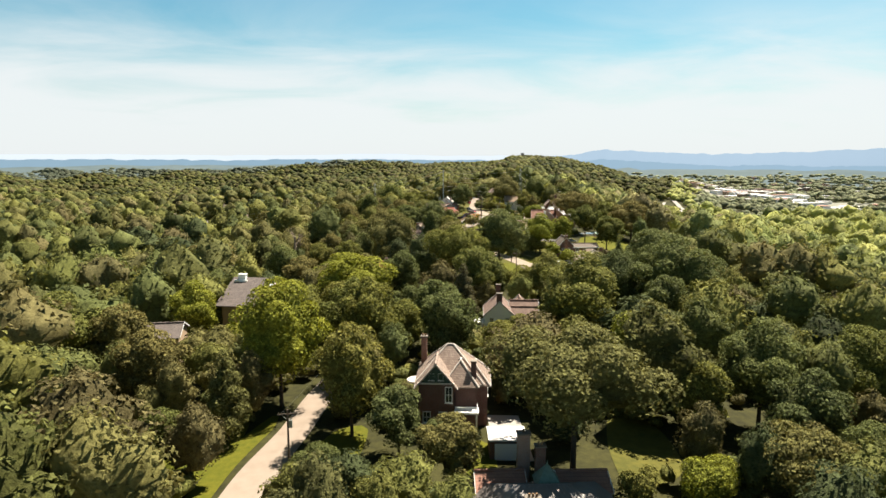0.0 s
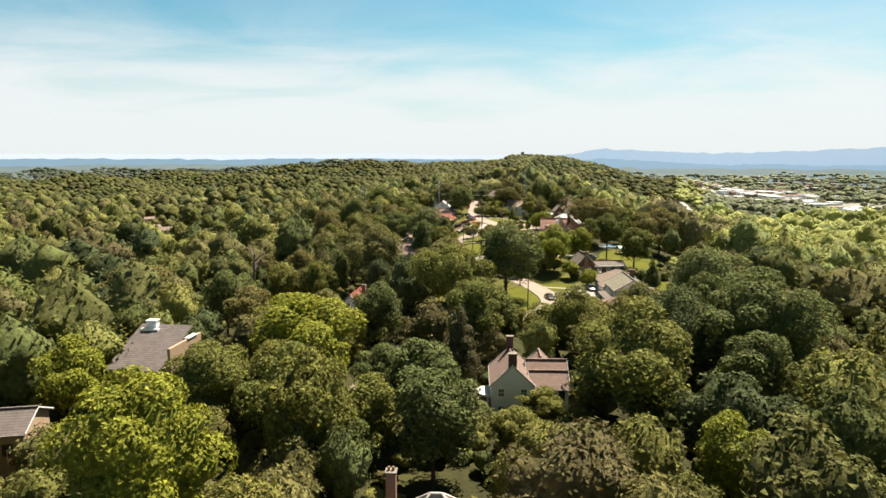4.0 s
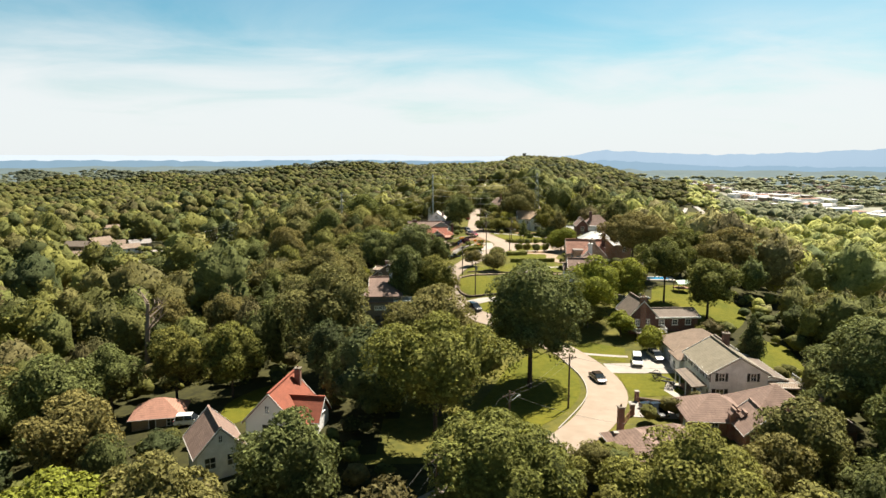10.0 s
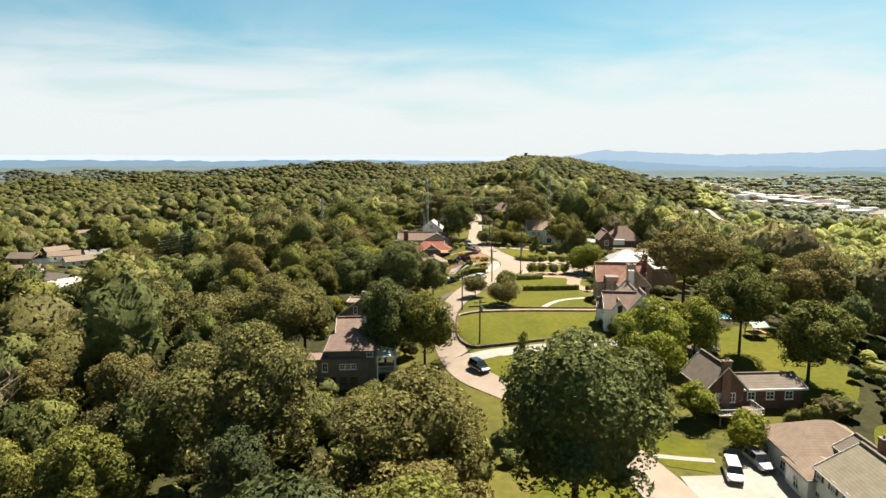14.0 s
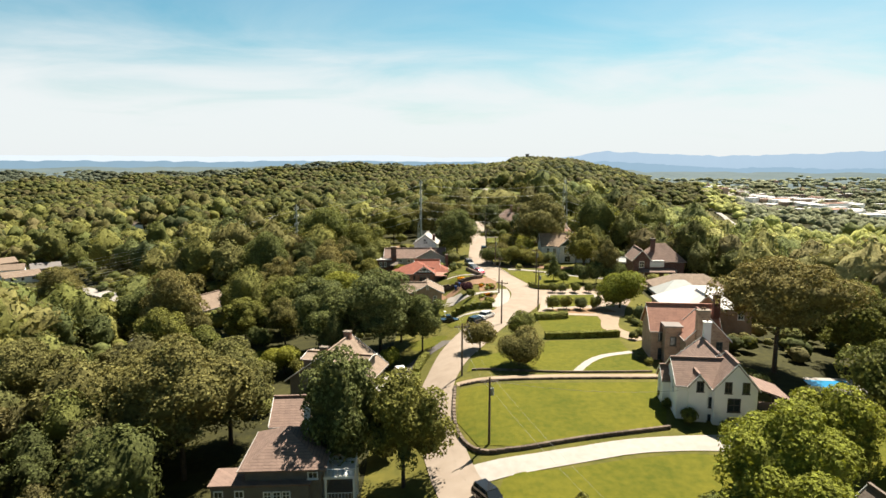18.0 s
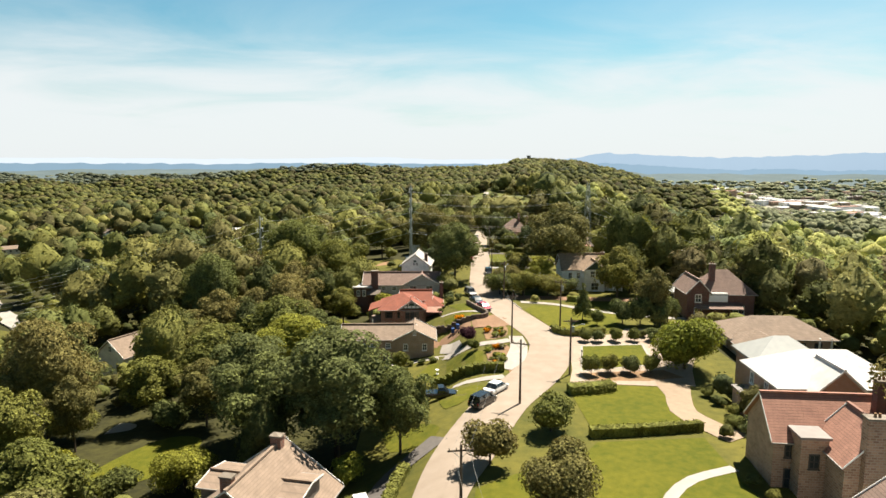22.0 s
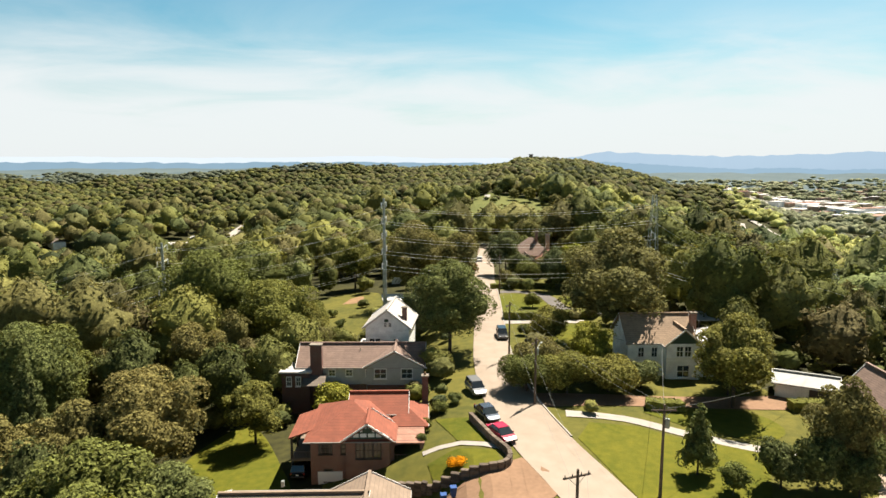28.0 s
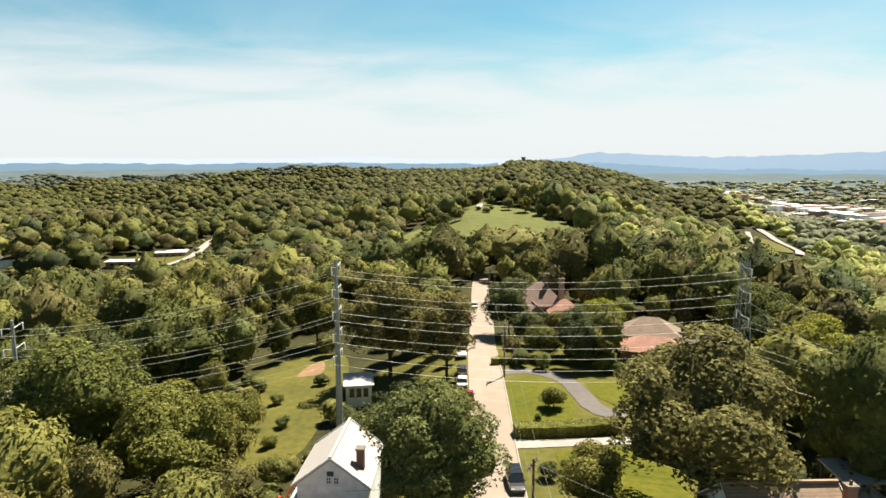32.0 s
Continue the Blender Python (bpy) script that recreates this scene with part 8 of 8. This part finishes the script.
def car(x, y, heading, kind, paint, words):
    """A parked car, its nose along heading (degrees from north, to the east)."""
    key = (kind, paint.name)
    long, wide, belt, top, r0, r1, r2, r3 = CAR_TYPES[kind]
    if key not in CAR_MESHES:
        def ring(yy, w, z0, z1, pinch):
            a, b = w / 2, w / 2 * pinch
            return [(-a, yy, z0), (-a * 1.02, yy, (z0 + z1) / 2), (-b, yy, z1), (b, yy, z1), (a * 1.02, yy, (z0 + z1) / 2), (a, yy, z0)]
        h = long / 2
        body = mesh_of("body", add_loft(bmesh.new(), [ring(-h, wide * .86, .4, belt * .88, .9), ring(-h + .2, wide, .28, belt * .98, .94), ring(r0, wide, .25, belt, .95), ring(r3, wide, .25, belt, .95), ring(h - .5, wide * .98, .26, belt * .88, .92), ring(h, wide * .84, .4, belt * .66, .9)]), paint)
        cabin = mesh_of("window_glass", add_loft(bmesh.new(), [ring(r0, wide * .93, belt - .02, belt + .02, .98), ring(r1, wide * .90, belt - .02, top - .07, .84), ring(r2, wide * .90, belt - .02, top - .07, .84), ring(r3, wide * .93, belt - .02, belt + .02, .98)]), CAR_GLASS)
        bm = bmesh.new()
        add_box(bm, 0, (r1 + r2) / 2, top - .09, wide * .78, (r2 - r1) * 1.0, .09, 0, .03)
        roof = mesh_of("roof", bm, paint)
        bm = bmesh.new()
        for s in (-1, 1):
            for yy in (r1, (r1 + r2) / 2, r2):
                add_tube(bm, (s * wide * .47, yy * 1.05, belt), (s * wide * .39, yy, top - .05), .045, .04, 5)
        pillars = mesh_of("pillars", bm, paint)
        tyre = mesh_of("tyre", add_tube(bmesh.new(), (-.11, 0, 0), (.11, 0, 0), .34, .34, 16), RUBBER)
        rim = mesh_of("rim", add_tube(bmesh.new(), (-.118, 0, 0), (.118, 0, 0), .21, .21, 12), CHROME)
        head = mesh_of("headlight", add_box(bmesh.new(), 0, 0, 0, .36, .12, .14, 0, .03), HEADLIGHT)
        tail = mesh_of("tail_light", add_box(bmesh.new(), 0, 0, 0, .2, .1, .3, 0, .02), TAIL_RED)
        bump = mesh_of("bumper", add_box(bmesh.new(), 0, 0, 0, wide * .86, .2, .2, 0, .04), DARK_TRIM)
        mirror = mesh_of("wing_mirror", add_box(bmesh.new(), 0, 0, 0, .2, .12, .14, 0, .03), paint)
        plate = mesh_of("number_plate", add_box(bmesh.new(), 0, 0, 0, .36, .03, .14), TRIM)
        CAR_MESHES[key] = body, cabin, roof, pillars, tyre, rim, head, tail, bump, mirror, plate
    body, cabin, roof, pillars, tyre, rim, head, tail, bump, mirror, plate = CAR_MESHES[key]
    root = thing("car", pose(x, y, ground_z(x, y) + .11, 0, 0, -heading), words, "car", "parked cars")
    shared("body", body, root)
    shared("window_glass", cabin, root)
    shared("roof", roof, root)
    shared("pillars", pillars, root)
    for sx in (-1, 1):
        for yy in (-long * .3, long * .31):
            shared("rim", rim, shared("tyre", tyre, root, pose(sx * (wide / 2 - .1), yy, .34)))
        shared("headlight", head, root, pose(sx * wide * .33, long / 2 - .12, belt * .62))
        shared("tail_light", tail, root, pose(sx * wide * .4, -long / 2 + .06, belt * .66))
        shared("wing_mirror", mirror, root, pose(sx * (wide / 2 + .06), r3 - .35, belt))
    shared("bumper", bump, root, pose(0, long / 2 - .04, .34))
    shared("bumper", bump, root, pose(0, -long / 2 + .04, .36))
    shared("number_plate", plate, root, pose(0, -long / 2 - .01, .6))
    return root


WHITE_P, RED_P, BLACK_P, SILVER_P, BROWN_P, BLUE_P = (plain(n, c, .25, m, Coat_Weight=.6) for n, c, m in (("white_paint", (.78, .78, .76), 0), ("red_paint", (.52, .02, .06), 0), ("black_paint", (.02, .02, .022), .2), ("silver_paint", (.42, .42, .43), .5), ("brown_paint", (.07, .045, .035), .3), ("blue_grey_paint", (.10, .12, .16), .4)))
car(42.2, 231.8, 195, "van", WHITE_P, "white van parked on the concrete driveway")
car(46.8, 234.6, 172, "suv", SILVER_P, "silver sport utility car parked on the driveway")
car(32.3, 222.6, 170, "sedan", BROWN_P, "dark brown sedan standing in the street")
car(12.2, 263.4, 150, "suv", BLACK_P, "black sport utility car pulling out of the drive")
car(55, 271.5, 95, "sedan", SILVER_P, "grey sedan at the end of the pale drive")
car(37.6, 208, 160, "truck", BLACK_P, "black pickup truck on the cottage driveway")
car(-36.5, 210, 80, "suv", WHITE_P, "white sport utility car on the lower drive")
car(18.1, 376.6, 155, "sedan", RED_P, "bright red sedan parked at the kerb")
car(16.9, 382.4, 160, "sedan", BLUE_P, "dark blue-grey sedan parked at the kerb")
car(16, 391, 165, "suv", SILVER_P, "silver sport utility car parked by the hedge")
car(22.3, 417.4, 180, "suv", BLACK_P, "black sport utility car parked at the roadside")
car(16.6, 329.6, 38, "sedan", WHITE_P, "white sedan parked beside the street")
car(14.4, 325, 38, "suv", BLACK_P, "black sport utility car parked behind the white sedan")
car(.6, 304.2, 160, "suv", WHITE_P, "white sport utility car on the side drive")
car(8.6, 331.4, 85, "truck", BLACK_P, "black pickup truck beside the lawn")
car(18.9, 468, 4, "truck", WHITE_P, "white pickup truck parked at the kerb")
car(18.0, 450.6, 3, "sedan", WHITE_P, "white sedan parked at the kerb")
car(18.3, 456.4, 3, "sedan", BROWN_P, "dark brown sedan parked at the kerb")
car(18.4, 442.4, 4, "truck", RED_P, "dark red pickup truck parked at the kerb")
car(21.6, 493, 4, "suv", RED_P, "red sport utility car parked at the far kerb")
car(24.6, 512, 5, "sedan", WHITE_P, "white sedan at the end of the street")
car(-5.8, 379.6, 0, "suv", BLACK_P, "dark sport utility car under the carport")


# small excavator on the slope below the white sided house
EXCAVATOR_RED = plain("excavator_red", (.50, .075, .03), .45)
x, y = -6.0, 421.8
root = thing("excavator", pose(x, y, ground_z(x, y) + .05, 0, 0, -35), "small orange-red excavator standing on the grassy slope", "excavator")
for sx in (-.75, .75):
    track = part("track", add_box(bmesh.new(), sx, 0, 0, .42, 2.5, .55, 0, .18), RUBBER, root)
    for k in range(4):
        part("track_wheel", add_tube(bmesh.new(), (sx - .23, -.9 + .6 * k, .27), (sx + .23, -.9 + .6 * k, .27), .2, .2, 10), DARK_TRIM, track)
part("turntable", add_tube(bmesh.new(), (0, 0, .5), (0, 0, .75), .55, .55, 14), DARK_TRIM, root)
part("body", add_box(bmesh.new(), 0, -.35, .75, 1.7, 1.8, .85, 0, .1), EXCAVATOR_RED, root)
cab = part("cab", add_box(bmesh.new(), -.38, .15, .78, .85, 1.1, 1.5, 0, .06), EXCAVATOR_RED, root)
part("cab_window", add_box(bmesh.new(), -.38, .17, 1.4, .88, 1.02, .75, 0, .03), CAR_GLASS, cab)
part("boom", add_tube(bmesh.new(), (.45, .4, 1.3), (.45, 2.0, 3.1), .17, .13, 6), EXCAVATOR_RED, root)
part("dipper", add_tube(bmesh.new(), (.45, 2.0, 3.1), (.45, 3.4, 1.5), .12, .1, 6), EXCAVATOR_RED, root)
part("bucket", add_prism(bmesh.new(), [(.15, 3.2), (.75, 3.2), (.75, 3.8), (.15, 3.8)], .9, 1.5), DARK_TRIM, root)
part("blade", add_box(bmesh.new(), 0, 1.5, .05, 1.8, .15, .45), EXCAVATOR_RED, root)


# ---- garden things ----
def cannon(x, y, turn_by):
    root = thing("cannon", pose(x, y, ground_z(x, y) + .06, 0, 0, turn_by), "old black field cannon on spoked wheels on the lawn", "cannon", "lawn cannons")
    part("barrel", add_tube(bmesh.new(), (0, -.7, 1.05), (0, 1.5, 1.2), .19, .12, 12), BLACK, root)
    part("trail", add_tube(bmesh.new(), (0, -2.3, .1), (0, .1, .85), .13, .12, 6), DARK_TRIM, root)
    part("axle", add_tube(bmesh.new(), (-.8, .1, .75), (.8, .1, .75), .06, .06, 8), BLACK, root)
    for s in (-1, 1):
        bm = bmesh.new()
        n = 20
        for k in range(n):
            a, b = 6.2832 * k / n, 6.2832 * (k + 1) / n
            add_tube(bm, (s * .75, .1 + .72 * math.cos(a), .75 + .72 * math.sin(a)), (s * .75, .1 + .72 * math.cos(b), .75 + .72 * math.sin(b)), .055, .055, 5)
        wheel = part("wheel", bm, BLACK, root)
        for k in range(12):
            a = 6.2832 * k / 12
            part("spoke", add_tube(bmesh.new(), (s * .75, .1, .75), (s * .75, .1 + .7 * math.cos(a), .75 + .7 * math.sin(a)), .025, .025, 5), DARK_TRIM, wheel)


cannon(43.4, 223.6, 80)
cannon(44.2, 219.2, 70)

bins = BLUE_P
for x, y in ((11.3, 366.9), (12.3, 366.8)):
    root = thing("wheelie_bin", pose(x, y, ground_z(x, y) + .1, 0, 0, 8), "blue plastic wheeled rubbish bin by the wall", "rubbish bin", "rubbish bins")
    bm = bmesh.new()
    bmesh.ops.create_cone(bm, cap_ends=True, segments=4, radius1=.34, radius2=.44, depth=.95, matrix=pose(0, 0, .55, 0, 0, 45))
    blue = plain("blue_plastic", (.02, .08, .28), .5)
    part("bin_body", bm, blue, root)
    part("lid", add_box(bmesh.new(), 0, 0, 1.02, .66, .7, .07, 0, .02), blue, root)
    for s in (-1, 1):
        part("wheel", add_tube(bmesh.new(), (s * .24, .3, .12), (s * .3, .3, .12), .12, .12, 10), RUBBER, root)

for x, y in ((30.6, 345), (30.4, 358), (24.4, 389)):
    root = thing("mailbox", pose(x + 1.6, y, ground_z(x + 1.6, y)), "small dark mailbox on a post at the kerb", "mailbox", "mailboxes")
    part("post", add_box(bmesh.new(), 0, 0, -.2, .1, .1, 1.3), WOOD, root)
    part("box", add_box(bmesh.new(), 0, 0, 1.1, .22, .5, .24, 0, .04), BLACK, root)

# pool and terrace behind the white house
pool_z = ground_z(67, 294)
root = thing("swimming_pool", pose(67, 294, pool_z + .1, 0, 0, -6), "small blue swimming pool with pale stone surround", "pool")
part("surround", add_box(bmesh.new(), 0, 0, -.6, 9, 6, .75, 0, .03), CONCRETE, root)
part("water", add_box(bmesh.new(), 0, 0, .12, 6.4, 3.4, .05), plain("pool_water", (.05, .30, .55), .05, Specular_IOR_Level=.6), root)
# play frame on the back lawn
root = thing("play_frame", pose(69, 281, ground_z(69, 281), 0, 0, 10), "wooden play frame with green canopy and red deck", "play frame")
part("deck", add_box(bmesh.new(), 0, 0, 1.0, 3.4, 3, .15), CLAY_SHINGLE, root)
for sx in (-1.5, 1.5):
    for sy in (-1.3, 1.3):
        part("post", add_box(bmesh.new(), sx, sy, -.8, .14, .14, 3.4), WOOD, root)
part("canopy", add_slab(add_slab(bmesh.new(), [(-1.8, -1.6, 2.4), (1.8, -1.6, 2.4), (1.8, 0, 3.2), (-1.8, 0, 3.2)], .05), [(-1.8, 1.6, 2.4), (1.8, 1.6, 2.4), (1.8, 0, 3.2), (-1.8, 0, 3.2)], .05), COPPER, root)
part("slide", add_slab(bmesh.new(), [(1.7, -.4, 1.1), (1.7, .4, 1.1), (4.6, .4, -.2), (4.6, -.4, -.2)], .08), plain("red_plastic", (.5, .04, .03), .4), root)
# green tennis or putting court behind the colonial
patch("court", ((63, 221), (68, 219), (70, 226), (65, 228)), .12, plain("green_court", (.0, .22, .05), .9), "small bright green play court behind the house", "court", rounded=False)

# iron fence and brick piers by the cottage drive
fence = thing("iron_fence", pose(0, 0, 0), "brown iron fence with brick piers along the kerb", "fence")
line = ((28.6, 197), (30.2, 200.6), (32, 204), (34, 207.4))
for x, y in (line[0], line[-1], (36.4, 213)):
    z = ground_z(x, y)
    pier = part("pier", add_box(bmesh.new(), x, y, z - .2, .6, .6, 1.9), BRICK, fence)
    part("pier_cap", add_box(bmesh.new(), x, y, z + 1.7, .75, .75, .15, 0, .03), CONCRETE, pier)
for (x0, y0), (x1, y1) in zip(line, line[1:]):
    z = ground_z((x0 + x1) / 2, (y0 + y1) / 2)
    for hgt in (.35, 1.15):
        part("rail", add_tube(bmesh.new(), (x0, y0, z + hgt), (x1, y1, z + hgt), .035, .035, 5), CLAY_SHINGLE, fence)
    for k in range(14):
        x, y = x0 + (x1 - x0) * k / 14, y0 + (y1 - y0) * k / 14
        part("picket", add_box(bmesh.new(), x, y, z, .035, .035, 1.3), CLAY_SHINGLE, fence)


# ---- the valley: far houses, town and highway ----
def far_house(x, y, w, d, tall, turn_by, wall, top, words, group):
    z = ground_z(x, y)
    root = thing("far_house", pose(x, y, z, 0, 0, turn_by), words, "house", group)
    part("wall", add_box(bmesh.new(), 0, 0, -2, w, d, tall + 2), wall, root)
    bm = bmesh.new()
    r = d * .3
    for s in (-1, 1):
        add_slab(bm, [(-w / 2 - .4, s * (d / 2 + .4), tall - .1), (w / 2 + .4, s * (d / 2 + .4), tall - .1), (w / 2 + .4, 0, tall + r), (-w / 2 - .4, 0, tall + r)], .2)
    part("roof", bm, top, root)
    for k in range(3):
        part("window", add_box(bmesh.new(), (k - 1) * w * .28, -d / 2 - .02, tall * .4, 1.1, .08, 1.3), GLASS, root)


g = random.Random(11)
spots = VALLEY_HOMES
for x, y in spots:
    far_house(x, y, g.uniform(11, 15), g.uniform(7, 9), g.uniform(3, 4.2), g.uniform(-60, 60), g.choice((STUCCO, TAN_BRICK, BRICK, SIDING)), g.choice((TAN_SHINGLE, GREY_SHINGLE, BROWN_SHINGLE, TAN_SHINGLE, GREY_SHINGLE, METAL_ROOF)), g.choice(("small house with pale roof among valley trees", "low brick house among valley trees")), "houses in the left valley")
for x, y, long, deep_by, tilt, words in ((-175, 817, 20, 13, 12, "low flat white-roofed building beside a pale road"), (-188, 775, 24, 9, 4, "long flat-roofed shed at the edge of the grass")):
    root = thing("valley_building", pose(x, y, -18.4, 0, 0, tilt), words, "building", "buildings by the valley road")
    part("wall", add_box(bmesh.new(), 0, 0, -9, long, deep_by, 12.6), TAN_BRICK, root)
    part("roof", add_box(bmesh.new(), 0, 0, 3.6, long + 2, deep_by + 2, .5), WHITE_ROOF, root)
    for k in range(4):
        part("window", add_box(bmesh.new(), (k - 1.5) * long * .22, -deep_by / 2 - .04, 1.2, 2.2, .08, 1.3), GLASS, root)
ribbon("valley_road", ((-161, 772, 6), (-157, 790, 6), (-157, 812, 7), (-163, 845, 7), (-167, 880, 7), (-168, 935, 7)), .5, CONCRETE, "pale road through the valley", "road")
ribbon("valley_drive", ((-165, 486, 5), (-140, 456, 6), (-115, 428, 6), (-98, 406, 5)), .5, CONCRETE, "pale drive in the left valley", "road")
patch("valley_lawn", ((-140, 440), (-118, 424), (-102, 405), (-122, 404), (-146, 424)), .3, ROUGH_GRASS, "sunlit grass in the left valley", "lawn", step=8)
patch("valley_green", ((-205, 782), (-165, 776), (-160, 792), (-162, 812), (-190, 806)), .3, ROUGH_GRASS, "open grass beside the low building", "lawn", step=8)
for lane, words in ((((352, 1014, 5), (338, 982, 5), (324, 952, 5), (311, 920, 5), (301, 894, 5), (296, 878, 5)), "pale concrete highway lane curving below the hill"),
                    (((372, 1036, 7), (368, 1004, 7), (361, 975, 7), (352, 932, 7), (338, 895, 7), (322, 866, 7)), "second pale highway lane below the hill")):
    ribbon("highway", lane, 1.2, CONCRETE, words, "highway")
patch("highway_median", ((344, 985), (352, 975), (346, 934), (333, 899), (318, 872), (302, 880), (306, 894), (317, 920), (330, 952)), .6, ROUGH_GRASS, "grass strip between the highway lanes", "grass", step=12)
patch("town_ground", ((560, 1760), (680, 1750), (760, 1400), (790, 1100), (640, 1100), (600, 1250), (570, 1500)), .4, material("town_lots", (.40, .36, .32), (.26, .27, .2), .95, .03), "pale paved lots of the valley town", "paving", step=60)
town = random.Random(3)
for k in range(260):
    big = k < 80
    q = town.random()
    x, y = 590 + 90 * q + town.gauss(30, 40), 1740 - 620 * q + town.gauss(0, 50)
    if not big:
        a, dist = radians(town.uniform(19, 41)), 1300 + 1500 * town.random() ** 1.4
        x, y = dist * math.sin(a) + 5, dist * math.cos(a)
    w, d, t = (town.uniform(18, 46), town.uniform(10, 22), town.uniform(4, 7)) if big else (town.uniform(10, 19), town.uniform(8, 13), town.uniform(4, 7))
    root = thing("town_building", pose(x, y, ground_z(x, y), 0, 0, town.uniform(0, 40)), "pale flat-roofed building in the valley town" if big else "small house in the valley town", "building", "buildings of the valley town")
    part("wall", add_box(bmesh.new(), 0, 0, -4, w, d, t + 6), town.choice((STUCCO, TAN_BRICK, STUCCO) if big else (STUCCO, TAN_BRICK, PINK_BRICK)), root)
    part("roof", add_box(bmesh.new(), 0, 0, t + 2, w + 1, d + 1, .5), town.choice((WHITE_ROOF, WHITE_ROOF, WHITE_ROOF, STUCCO, CLAY_SHINGLE) if big else (WHITE_ROOF, WHITE_ROOF, TAN_SHINGLE, GREY_SHINGLE, CLAY_SHINGLE)), root)
# trees that stand in the hillside field
for i, (x, y, hh, ww) in enumerate(((16, 806, 10, 10), (24, 812, 12, 12), (33, 822, 12, 12), (44, 872, 10, 10), (66, 884, 9, 9), (78, 862, 11, 11), (90, 850, 14, 14), (100, 838, 14, 14), (106, 822, 13, 13), (72, 900, 12, 12), (12, 790, 7, 8), (84, 888, 12, 12))):
    tree(x, y, hh, ww, (LEAVES, DARK_LEAVES, OLIVE_LEAVES)[i % 3], "broad", i, "round tree standing in the hillside field", None, "tree")

# look-out tower on the hill
root = thing("lookout_tower", pose(182, 1478, ground_z(182, 1478) - 2.5), "small square stone tower on the hilltop", "tower")
part("shaft", add_box(bmesh.new(), 0, 0, -2, 6, 6, 18), GREY_STONE, root)
part("parapet", add_box(bmesh.new(), 0, 0, 16, 7, 7, 1.6), GREY_STONE, root)

# garden ornament on the bungalow's lawn
bm = bmesh.new()
for (h0, r0), (h1, r1) in zip(((0, .3), (.12, .3), (.16, .12), (.7, .1), (.78, .34)), ((.12, .3), (.16, .12), (.7, .1), (.78, .34), (.88, .36))):
    add_tube(bm, (0, 0, h0), (0, 0, h1), r0, r1, 10)
bath = new("bird_bath", mesh_of("bird_bath", bm, STUCCO))
bath.matrix_world = pose(8.2, 349.2, ground_z(8.2, 349.2) + .05)
tagged(bath, "small white stone bird bath on the lawn", "garden ornament")
